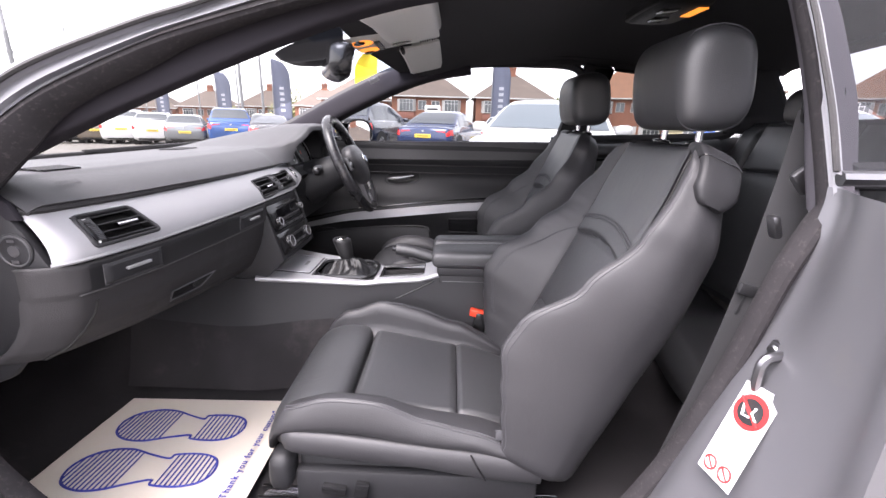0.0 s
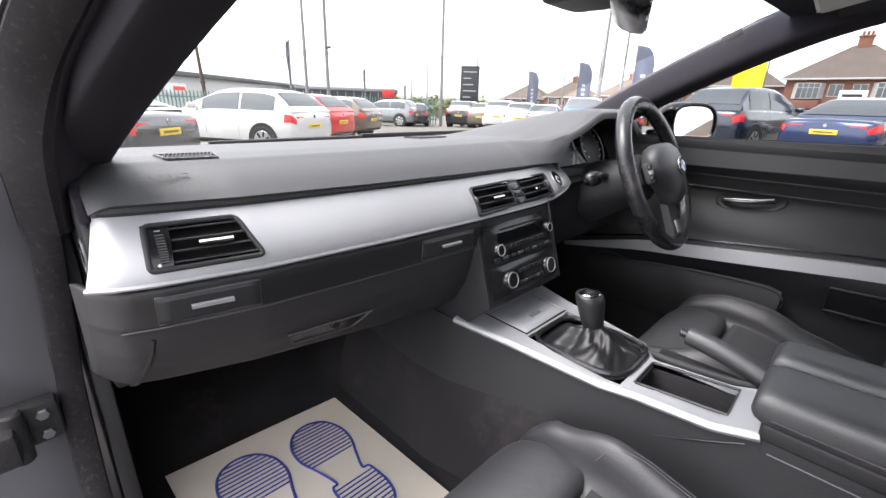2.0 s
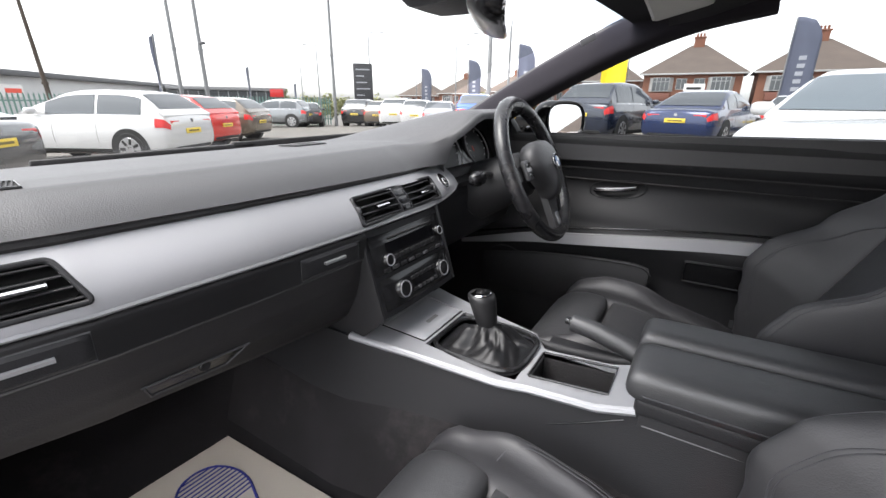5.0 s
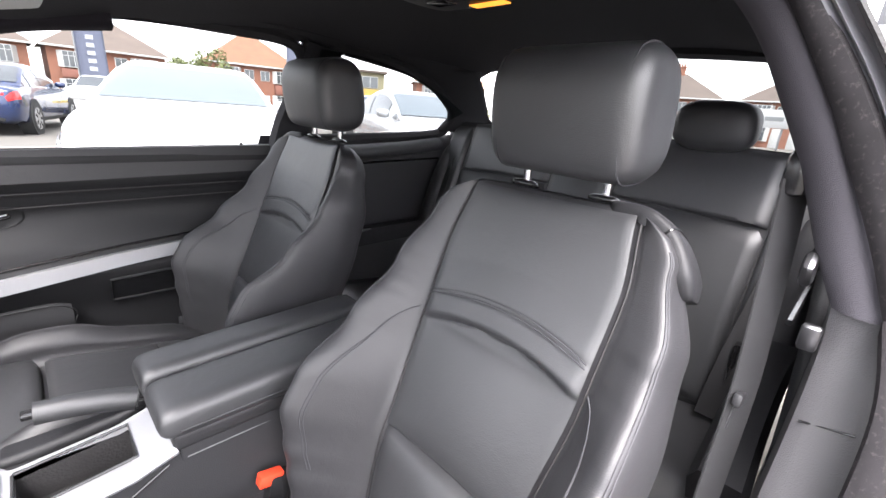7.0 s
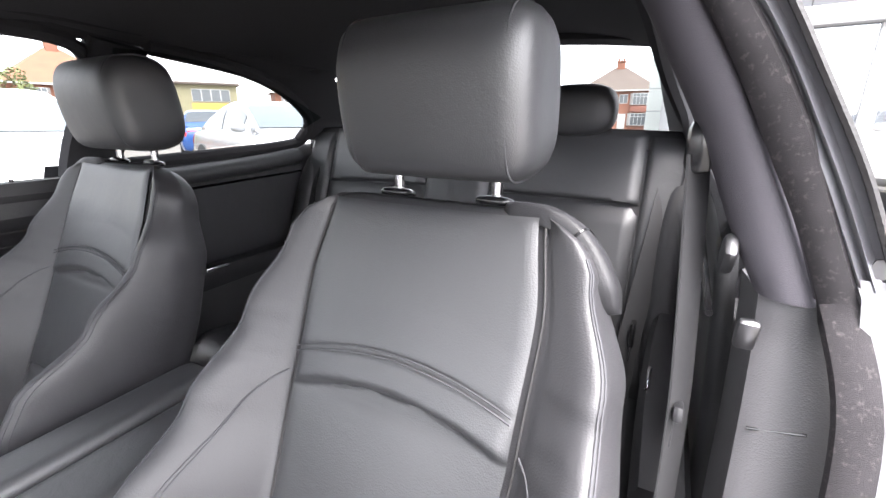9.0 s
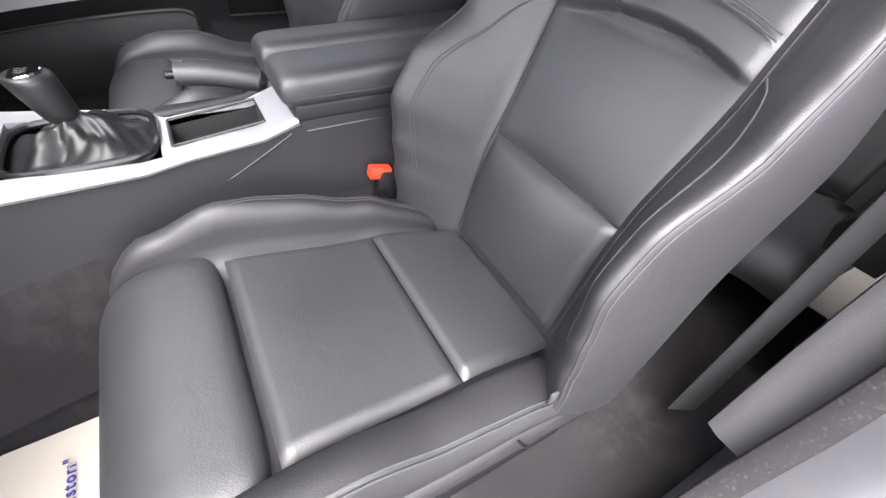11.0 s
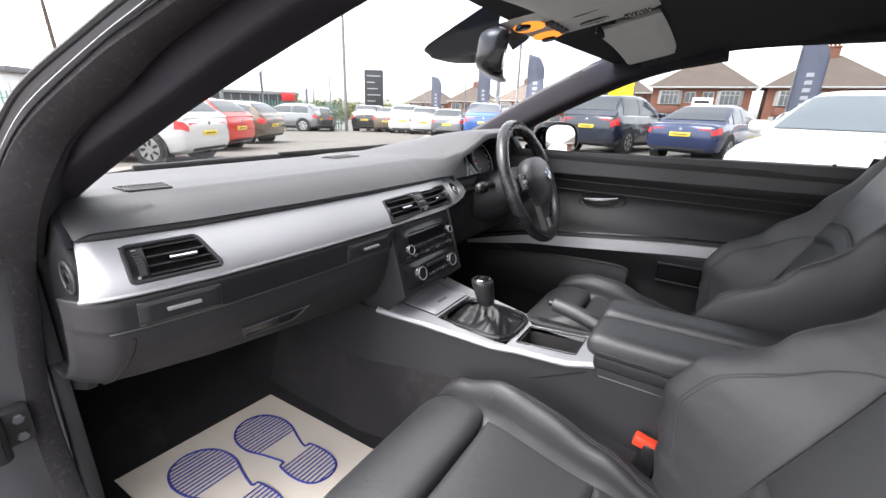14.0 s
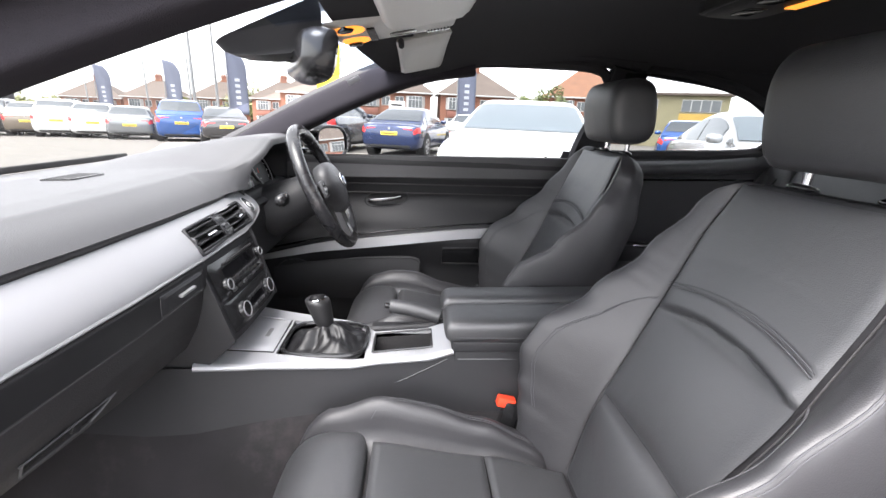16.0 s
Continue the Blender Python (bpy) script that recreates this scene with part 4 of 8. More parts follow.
def on_stack(y, z, lift):
    u = (0.878 - z) / 0.146
    p = Vector(stack(u, (y - 1.062) / 0.226))
    return p + Vector((0.96, 0, 0.27)) * lift


part("centre_fascia", sheet(stack, 16, 12, 0.03), PLASTIC, dash, "black centre fascia with radio and climate controls")
for y, yy in ((1.056, 1.062), (1.294, 1.288)):
    part("fascia_side", prism([(-0.50, 0.89), (-0.440, 0.885), (-0.394, 0.732), (-0.45, 0.68), (-0.62, 0.66), (-0.60, 0.80)], "y", min(y, yy), max(y, yy), 0.002), PLASTIC, dash)


def plate(name, y0, y1, z0, z1, lift, material, parent, label=""):
    return part(name, sheet(lambda u, v: on_stack(y0 + (y1 - y0) * v, z1 + (z0 - z1) * u, lift * (0.4 + 0.6 * puff(u, v, 0.05))), 6, 10), material, parent, label)


def dial(y, z, r, parent, knob_label):
    a, b = on_stack(y, z, 0.002), on_stack(y, z, 0.013)
    k = part("knob", rod(a, b, r, 24, 0.003, r * 0.9), GLOSSY, parent, knob_label)
    part("ring", tube([b + Vector((0.27 * math.sin(t) * -1, 0, 0.96 * math.sin(t))) * r * 0.82 + Vector((0, math.cos(t), 0)) * r * 0.82 for t in np.linspace(0, 2 * math.pi, 24)[:-1]], 0.0010, 6, (1, 0, 0), True), ALU, k)
    return k


radio = plate("radio", 1.070, 1.280, 0.802, 0.868, 0.006, GLOSSY, dash, "black car radio with small buttons")
part("cd_slot", box(on_stack(1.175, 0.858, 0.0065), (0.003, 0.13, 0.004), 0.001), RUBBER, radio)
part("display", sheet(lambda u, v: on_stack(1.10 + 0.15 * v, 0.852 - 0.018 * u, 0.0068), 2, 4), mat("dark_display", (0.004, 0.004, 0.005), 0.1), radio)
dial(1.098, 0.824, 0.012, radio, "small black volume knob")
dial(1.262, 0.836, 0.010, radio, "small black tuning knob")
for k in range(8):
    part("button", box(on_stack(1.118 + 0.0165 * k, 0.825, 0.0075), (0.004, 0.013, 0.009), 0.0015), PLASTIC, radio)
    part("button", box(on_stack(1.090 + 0.0225 * k, 0.809, 0.0075), (0.004, 0.016, 0.006), 0.0015), PAD if k % 2 else PLASTIC, radio)
clim = plate("climate_panel", 1.070, 1.280, 0.742, 0.796, 0.006, GLOSSY, dash, "black climate control panel")
dial(1.116, 0.768, 0.0175, clim, "ribbed temperature knob with a bright ring")
dial(1.243, 0.766, 0.0175, clim, "ribbed temperature knob with a bright ring")
for k in range(6):
    part("button", box(on_stack(1.147 + 0.0135 * k, 0.778, 0.0075), (0.004, 0.010, 0.007), 0.0015), PLASTIC, clim)
    part("button", box(on_stack(1.147 + 0.0135 * k, 0.757, 0.0075), (0.004, 0.010, 0.006), 0.0015), PAD if k in (1, 4) else PLASTIC, clim)
part("display", sheet(lambda u, v: on_stack(1.15 + 0.06 * v, 0.773 - 0.010 * u, 0.0068), 2, 4), mat("climate_display", (0.004, 0.004, 0.005), 0.1), clim)

# instruments under the hood
ins = part("instrument_panel", sheet(lambda u, v: (-0.565 + 0.05 * u, 1.415 + 0.325 * v, 1.005 - 0.085 * u), 6, 10, 0.01), GLOSSY, dash, "instrument cluster with two round dials")
for y in (1.485, 1.640):
    d = part("dial_face", rod((-0.545, y, 0.964), (-0.537, y, 0.968), 0.054, 32, 0.002), mat("dial_black", (0.006, 0.006, 0.007), 0.4), ins)
    part("dial_ring", tube([(-0.530 - 0.024 * math.sin(t), y + 0.058 * math.cos(t), 0.968 + 0.052 * math.sin(t)) for t in np.linspace(0, 2 * math.pi, 32)[:-1]], 0.0014, 6, (1, 0, 0), True), ALU, d)
    for k in range(11):
        t = radians(225 - 27 * k)
        c = Vector((-0.535, y, 0.972)) + Vector((-0.45 * math.sin(t), math.cos(t), 0.89 * math.sin(t))) * 0.044
        part("tick", box(c, (0.001, 0.002, 0.006), 0, m=pose(0, 0, 0, 90 - math.degrees(t), 0, 0)), WHITE, d)
    part("needle", box((-0.532, y - 0.014, 0.958), (0.001, 0.002, 0.036), 0, m=pose(0, 0, 0, 45, 0, 0)), RED, d)
COWL = curve([(-0.490, 1.398, 0.925), (-0.492, 1.399, 0.965), (-0.486, 1.403, 0.995), (-0.472, 1.430, 1.025), (-0.462, 1.490, 1.047), (-0.462, 1.580, 1.050), (-0.468, 1.670, 1.044), (-0.480, 1.735, 1.022), (-0.490, 1.765, 0.990), (-0.495, 1.770, 0.925)], 5)
part("hood_lining", sheet(lambda u, v: Vector(COWL[int(round(u * (len(COWL) - 1)))]).lerp(Vector((-0.600, 1.585 + (COWL[int(round(u * (len(COWL) - 1)))][1] - 1.585) * 0.90, 0.93 + (COWL[int(round(u * (len(COWL) - 1)))][2] - 0.93) * 0.88)), v), len(COWL) - 1, 8, 0.004), PLASTIC, dash, "black lining of the instrument hood", sharp=1.2)
part("driver_lower", prism([(-0.50, 0.93), (-0.48, 0.86), (-0.50, 0.74), (-0.62, 0.66), (-0.90, 0.66), (-0.90, 0.94)], "y", 1.296, 1.82, 0.01), PLASTIC, dash, "black driver-side lower dash")
part("cluster_surround", prism([(-0.57, 0.915), (-0.50, 0.912), (-0.47, 0.902), (-0.50, 0.87), (-0.66, 0.87)], "y", 1.425, 1.80, 0.01), PLASTIC, dash)

# steering wheel on its column
wheel = thing("steering_wheel", "three-spoke black leather sports steering wheel, worn on the rim", "steering wheel")
WM = Matrix.Translation((-0.337, 1.584, 0.929)) @ pose(0, 0, 0, 0, 0, 2.4) @ pose(0, 0, 0, 0, 65, 0)
rim_pts = [WM @ Vector((-0.168 * math.cos(a), 0.168 * math.sin(a), 0)) for a in np.linspace(0, 2 * math.pi, 64)[:-1]]
RIM_MAT = mat("worn_rim_leather", (0.016, 0.016, 0.018), 0.27, 0, 0.3, 12, 0.25, 700, wear=((0.14, 0.13, 0.125), 0.45, 18))
axis = tuple(WM.to_3x3() @ Vector((0, 0, 1)))
part("rim", sweep(rim_pts, circle(0.0170, 14), axis, True), RIM_MAT, wheel, "scuffed leather rim")
for s in (-1, 1):
    part("spoke", move(loft([[(-0.024 + 0.008 * k + dx, s * (0.04 + 0.125 * k), 0.004 - 0.012 * k + dz) for dx, dz in ((0, 0), (0.042 - 0.012 * k, 0), (0.042 - 0.012 * k, 0.014), (0, 0.014))] for k in np.linspace(0, 1, 6)]), WM), GLOSSY, wheel, "spoke with small switches")
    sp = part("switch_pad", move(box((-0.004, s * 0.102, 0.016), (0.046, 0.040, 0.010), 0.005), WM), PAD, wheel, "multifunction switches")
    for k in range(3):
        part("button", move(box((-0.016 + 0.012 * k, s * 0.102, 0.0215), (0.009, 0.026, 0.003), 0.001), WM), ALU if k == 1 else GLOSSY, sp)
part("spoke", move(loft([[(0.045 + 0.12 * k, y * (0.032 - 0.008 * k), z - 0.008 * k) for y, z in ((-1, 0), (1, 0), (1, 0.016), (-1, 0.016))] for k in np.linspace(0, 1, 6)]), WM), mat("satin_spoke", (0.10, 0.10, 0.105), 0.42, 0.4, 0.1, 12, 0.1, 900), wheel, "satin grey lower spoke")
SHIELD = curve([(-0.066, 0.0), (-0.063, 0.045), (-0.045, 0.078), (-0.012, 0.088), (0.022, 0.070), (0.052, 0.046), (0.080, 0.030), (0.086, 0.0), (0.080, -0.030), (0.052, -0.046), (0.022, -0.070), (-0.012, -0.088), (-0.045, -0.078), (-0.063, -0.045)], 5, True)
hub = part("airbag_cover", move(loft([[(x * k, y * k, h) for x, y in SHIELD] for k, h in ((0.92, 0.0), (0.97, 0.012), (0.96, 0.024), (0.90, 0.034), (0.76, 0.042), (0.53, 0.048), (0.31, 0.0515), (0.11, 0.0525))]), WM), mat("airbag_skin", (0.036, 0.036, 0.039), 0.46, 0, 0.15, 12, 0.35, 900, spec=0.5), wheel, "black airbag cover with a round badge")
part("spoke_inset", move(box((0.132, 0, 0.013), (0.030, 0.020, 0.004), 0.002), WM), ALU, wheel, "bright inset in the lower spoke")
bd = part("badge", move(rod((0, 0, 0.0525), (0, 0, 0.058), 0.021, 24, 0.002), WM), CHROME, hub, "round blue and white badge")
for k, mt in ((0, "b"), (1, "w"), (2, "b"), (3, "w")):
    part("badge_quarter", move(loft([[(0, 0, h)] + [(0.013 * math.cos(radians(90 * k + 90 * j / 6)), 0.013 * math.sin(radians(90 * k + 90 * j / 6)), h) for j in range(7)] for h in (0.0578, 0.0586)]), WM), WHITE if mt == "w" else mat("badge_blue", (0.09, 0.16, 0.30), 0.3), bd)
part("column", rod(WM @ Vector((0, 0, -0.02)), WM @ Vector((0, 0, -0.19)), 0.055, 24, 0.01, 0.075), PLASTIC, wheel, "black steering column shroud")
for y0, s in ((1.52, -1), (1.64, 1)):
    stalk = part("stalk", tube([(-0.43, y0, 0.915), (-0.42, y0 + s * 0.07, 0.925), (-0.405, y0 + s * 0.12, 0.925)], 0.0085, 10, smooth=4), PLASTIC, wheel, "column stalk")
    part("tip", blob((-0.402, y0 + s * 0.120, 0.925), (0.016, 0.028, 0.017), 2.4, 14, 8), GLOSSY, stalk)

# ---- centre console ----
cons = thing("centre_console", "centre console with silver top, gear lever well and cup tray", "console")
CW = [(-0.47, 0.130), (-0.36, 0.108), (-0.15, 0.078), (0.0, 0.078), (0.35, 0.085)]
CZ = [(-0.47, 0.690), (-0.40, 0.683), (-0.20, 0.668), (-0.05, 0.682), (0.02, 0.705)]


SEAM = [(-0.80, 0.572), (-0.55, 0.555), (-0.35, 0.568), (-0.2, 0.574), (0.4, 0.56)]


def cons_side(s, low=False):
    def f(u, v):
        x = -0.80 + 1.20 * u
        top = line(CZ, x) - 0.008
        cut = min(line(SEAM, x), top - 0.004)
        w = line(CW, x)
        z = cut + (0.40 - cut) * v if low else top + (cut - top) * v
        q = (top - z) / (top - 0.43)
        return (x, YC + s * (w + 0.028 * q + 0.03 * q * q + (0.004 * math.sin(min(v * 8, 1.57)) if low else 0.0)), z)
    return f


for s in (-1, 1):
    part("console_side", sheet(cons_side(s), 40, 8, 0.01 * s), PLASTIC, cons, "black plastic console side")
    part("tunnel_carpet", sheet(cons_side(s, True), 40, 14, 0.01 * s), CARPET, cons, "mottled black tunnel carpet")
part("panel_gap", tube([(x, YC - line(CW, x) - 0.0035 - 0.03 * (0.676 - z), z) for x, z in curve([(-0.20, 0.600), (-0.117, 0.622), (-0.063, 0.648), (-0.012, 0.676)], 6)], 0.0014, 5), GLOSSY, cons)
HOLES = [(-0.345, -0.175, 0.072, 0.072), (-0.160, -0.040, 0.052, 0.024)]   # gear well, cup tray: from, to, half width


def top_z(x):
    return line(CZ, x)


def top_strip(x0, x1, lo, hi, name, n=14):
    """A piece of the silver top between two widths."""
    return sheet(lambda u, v: (x0 + (x1 - x0) * u, YC + (lambda a, b: a + (b - a) * v)(lo(x0 + (x1 - x0) * u), hi(x0 + (x1 - x0) * u)), top_z(x0 + (x1 - x0) * u) - 0.006 * abs(2 * v - 1) ** 6 * 0), n, 6, 0.008)


wl_ = lambda x: -line(CW, x)
wr_ = lambda x: min(line(CW, x), line([(-0.20, 0.20), (-0.196, 0.078), (-0.165, 0.034), (0.1, 0.034)], x))
pieces = [top_strip(-0.47, -0.345, wl_, wr_, "a")]
for (a, b, w, w2), nxt in zip(HOLES, (-0.160, 0.0)):
    pieces += [top_strip(a, b, wl_, lambda x, w=w: -w, "l"), top_strip(a, b, lambda x, w=w2: min(w, wr_(x) - 0.002), wr_, "r"), top_strip(b, nxt, wl_, wr_, "b", 8)]
cap_bm = join(*pieces)
CTOP = mat("satin_console_silver", (0.34, 0.344, 0.36), 0.5, 0.5, 0.06, 4, 0.05, 900)
bmesh.ops.remove_doubles(cap_bm, verts=cap_bm.verts, dist=0.0004)
part("console_top", cap_bm, CTOP, cons, "satin silver console trim")
for s in (-1, 1):
    part("trim_edge", sweep([(x, YC + (wl_(x) if s < 0 else wr_(x)), top_z(x) - 0.006) for x in np.linspace(-0.47, 0.0, 60)], circle(0.0065, 8)), CTOP, cons)
lid = part("ashtray_lid", sheet(lambda u, v: (-0.440 + 0.090 * u, YC + (2 * v - 1) * (0.074 - 0.006 * u), top_z(-0.440 + 0.090 * u) + 0.001 + 0.004 * puff(u, v, 0.06)), 10, 14), CTOP, cons, "silver ashtray lid")
part("lid_gap", tube([(-0.440 + 0.090 * u, YC + (2 * v - 1) * (0.074 - 0.006 * u), top_z(-0.440 + 0.090 * u) + 0.001) for u, v in ((0, 0), (0, 1), (1, 1), (1, 0))], 0.0013, 5, closed=True), GLOSSY, lid)
part("lid_rim", tube([(-0.4385 + 0.087 * u, YC + (2 * v - 1) * (0.0725 - 0.006 * u), top_z(-0.4385 + 0.087 * u) + 0.0028) for u, v in ((0, 0), (0, 1), (1, 1), (1, 0))], 0.0011, 5, closed=True), ALU, lid)
part("lid_mark", box((-0.378, YC, top_z(-0.378) + 0.0055), (0.008, 0.034, 0.001), 0), mat("mark_grey", (0.12, 0.12, 0.12), 0.5), lid)
# gear gaiter: a creased leather cone, and the knob
a, b, w, w2 = HOLES[0]


def gaiter(u, v):
    t = 2 * math.pi * v
    fold = 1 + (0.10 * math.sin(4 * t + 3.5 * u) + 0.05 * math.sin(7 * t - 2 * u)) * math.sin(math.pi * u)
    k = (1 - u) ** 1.15 * fold
    cx, cy = (a + b) / 2 + 0.012 * u - 0.016 * u * u, YC + 0.012 * u
    rx, ry = 0.0145 + 0.0675 * k, 0.0145 + 0.0555 * k
    e = 0.55 + 0.45 * u
    px = lambda q: math.copysign(abs(q) ** e, q)
    dent = (0.0075 * math.sin(3 * t + 5 * u) + 0.0060 * math.sin(5 * t - 4 * u) + 0.0030 * abs(math.sin(7 * t + 9 * u))) * u * (1 - u) * 4
    return (cx - rx * px(math.cos(t)), cy + ry * px(math.sin(t)), top_z((a + b) / 2) - 0.010 + 0.044 * u ** 1.5 + dent)


KNOB = mat("knob_leather", (0.013, 0.013, 0.014), 0.40, 0, 0.2, 20, 0.2, 800, spec=0.45)
gear = thing("gear_lever", "black gear lever with a leather gaiter and bright top", "gear lever")
part("gaiter", sheet(gaiter, 26, 100), mat("gaiter_leather", (0.009, 0.009, 0.010), 0.40, 0, 0.3, 20, 0.3, 700, spec=0.35), gear, "creased black leather gaiter")
part("gaiter_frame", tube([((a + b) / 2 + (0.083) * math.copysign(abs(math.cos(t)) ** 0.5, math.cos(t)), YC + 0.070 * math.copysign(abs(math.sin(t)) ** 0.5, math.sin(t)), top_z((a + b) / 2) + 0.002) for t in np.linspace(0, 2 * math.pi, 49)[:-1]], 0.005, 8, closed=True), GLOSSY, gear)
kn = part("gear_knob", loft([[(-0.266 - 0.25 * (z - 0.70) + r * math.cos(t), YC + 0.012 + r * math.sin(t), z) for t in np.linspace(0, 2 * math.pi, 25)[:-1]] for z, r in ((0.696, 0.0130), (0.702, 0.0175), (0.710, 0.0200), (0.724, 0.0220), (0.740, 0.0240), (0.751, 0.0252), (0.757, 0.0245), (0.7605, 0.0205))]), KNOB, gear, "black leather gear knob", sharp=1.2)
part("knob_top", rod((-0.281, YC + 0.012, 0.759), (-0.2815, YC + 0.012, 0.7625), 0.0195, 28, 0.001), CHROME, kn, "bright shift-pattern cap")
part("knob_collar", rod((-0.262, YC + 0.012, 0.682), (-0.265, YC + 0.012, 0.698), 0.0130, 20, 0.002), PAD, kn)
for k in (-1, 0, 1):
    part("shift_mark", box((-0.2818, YC + 0.012 + 0.006 * k, 0.763), (0.014, 0.0014, 0.0006), 0), RUBBER, kn)
part("shift_mark", box((-0.2818, YC + 0.012, 0.763), (0.0014, 0.013, 0.0006), 0), RUBBER, kn)
# cup tray
a, b, w, w2 = HOLES[1]
part("tray", join(span((a, YC - w, 0.615), (b, YC + w2, 0.622), 0), span((a, YC - w - 0.003, 0.618), (b, YC - w, top_z(-0.1) - 0.003), 0), span((a, YC + w2, 0.618), (b, YC + w2 + 0.003, top_z(-0.1) - 0.003), 0),
                  span((a - 0.003, YC - w, 0.618), (a, YC + w2, top_z(-0.1) - 0.004), 0), span((b, YC - w, 0.618), (b + 0.003, YC + w2, top_z(-0.1) - 0.004), 0)), RUBBER, cons, "black rubber-lined tray")
part("tray_rim", tube([(x, y, top_z(x) + 0.001) for x, y in ((a, YC - w), (a, YC + w2), (b, YC + w2), (b, YC - w))], 0.002, 6, closed=True), GLOSSY, cons)
# armrest with its split lid
arm = thing("armrest", "black leather centre armrest with a two-part padded lid", "armrest")
part("armrest_base", span((0.0, YC - 0.081, 0.50), (0.37, YC + 0.083, 0.705), 0.006, 3), PLASTIC, arm, "black plastic armrest box")
for y0, y1, up in ((YC - 0.090, YC + 0.012, 0.0), (YC + 0.016, YC + 0.092, 0.004)):
    def lid_ring(x, k, y0=y0, y1=y1, up=up):
        ym, w, zb, zt = (y0 + y1) / 2, (y1 - y0) / 2, 0.712, 0.757 + up + 0.010 * max(0.0, x) / 0.36
        zm, h = (zb + zt) / 2, (zt - zb) / 2
        return [(x, ym + w * (0.82 + 0.18 * k) * math.copysign(abs(math.cos(t)) ** 0.42, math.cos(t)), zm + h * k * math.copysign(abs(math.sin(t)) ** 0.55, math.sin(t)) + 0.003 * math.sin(t) * abs(math.sin(t))) for t in np.linspace(0, 2 * math.pi, 37)[:-1]]
    ld = part("lid", loft([lid_ring(-0.018 + d, k) for d, k in ((0.0, 0.25), (0.002, 0.55), (0.006, 0.78), (0.013, 0.93), (0.025, 1.0))] + [lid_ring(x, 1.0) for x in np.linspace(0.03, 0.34, 16)] + [lid_ring(0.355, 0.9), lid_ring(0.362, 0.5)]), LEATHER, arm, "padded leather lid", sharp=1.3)
    part("stitching", tube([(x, y0 - 0.0004, 0.727 + 0.004 * x) for x in np.linspace(0.005, 0.34, 20)], 0.0011, 5), STITCH, ld)
part("lid_skirt", span((-0.004, YC - 0.083, 0.690), (0.361, YC + 0.085, 0.716), 0.006, 3), PLASTIC, arm)
part("hatch_line", tube([(x, YC - 0.0818, 0.676 + 0.01 * x) for x in np.linspace(0.01, 0.36, 12)], 0.0010, 5), mat("edge_grey", (0.10, 0.10, 0.105), 0.5), arm)
# handbrake
hb = thing("handbrake", "black leather handbrake lever beside the console", "handbrake")
part("grip", sweep(curve([(-0.133, YC + 0.090, 0.710), (-0.09, YC + 0.086, 0.706), (-0.05, YC + 0.082, 0.698), (-0.015, YC + 0.078, 0.688)], 4), lambda s: circle(0.0150 + 0.002 * s, 14, 0.0165 + 0.002 * s)), LEATHER, hb, "leather grip")
part("release_button", rod((-0.146, YC + 0.091, 0.711), (-0.130, YC + 0.090, 0.710), 0.007, 12, 0.001), GLOSSY, hb)
part("grip_collar", rod((-0.022, YC + 0.079, 0.690), (-0.008, YC + 0.078, 0.686), 0.0195, 16, 0.003), GLOSSY, hb)
part("boot", sweep(curve([(-0.012, YC + 0.079, 0.687), (0.012, YC + 0.082, 0.672), (0.045, YC + 0.092, 0.635)], 4), lambda s: circle(0.018 + 0.020 * s, 14)), LEATHER, hb, "leather gaiter")
part("base", span((-0.178, YC + 0.036, 0.50), (0.02, YC + 0.130, 0.652), 0.008), PLASTIC, hb)

# ---- front seats ----
HX, HZ, LEAN_BACK, BACK_L = 0.185, 0.525, 23.0, 0.581
B_UPV = Vector((math.sin(radians(LEAN_BACK)), 0, math.cos(radians(LEAN_BACK))))
B_FWD = Vector((-math.cos(radians(LEAN_BACK)), 0, math.sin(radians(LEAN_BACK))))
W_OUT = [(-0.1, 0.212), (0.0, 0.215), (0.12, 0.214), (0.35, 0.211), (0.55, 0.214), (0.75, 0.204), (0.90, 0.178), (1.0, 0.147)]
W_IN = [(0.0, 0.118), (0.33, 0.121), (0.62, 0.134), (0.82, 0.137), (1.0, 0.124)]
BOLSTER = [(-0.1, 0.050), (0.0, 0.068), (0.12, 0.092), (0.2, 0.107), (0.30, 0.126), (0.38, 0.122), (0.55, 0.070), (0.72, 0.026), (0.88, 0.006), (1.0, 0.001)]
DEPTH = [(0.0, 0.075), (0.3, 0.105), (0.7, 0.095), (1.0, 0.065)]
CURVE_N = [(0.0, -0.012), (0.30, 0.012), (0.6, 0.004), (1.0, 0.006)]


def back_pt(l, h, n):
    return Vector((HX, 0, HZ)) + B_UPV * (h * BACK_L) + B_FWD * (n + lerp(CURVE_N, h)) + Vector((0, l, 0))


def back_half(h):
    wi, wo, b, d = lerp(W_IN, h), lerp(W_OUT, h), lerp(BOLSTER, h), lerp(DEPTH, h)
    return curve([(wi * 0.98, 0.000), (wi + (wo - wi) * 0.22, 0.004 + b * 0.24), (wi + (wo - wi) * 0.46, 0.008 + b * 0.57), (wi + (wo - wi) * 0.66, 0.010 + b * 0.88), (wi + (wo - wi) * 0.83, 0.010 + b), (wi + (wo - wi) * 0.95, 0.006 + b * 0.90), (wo + 0.002, b * 0.62 - 0.008)], 6)


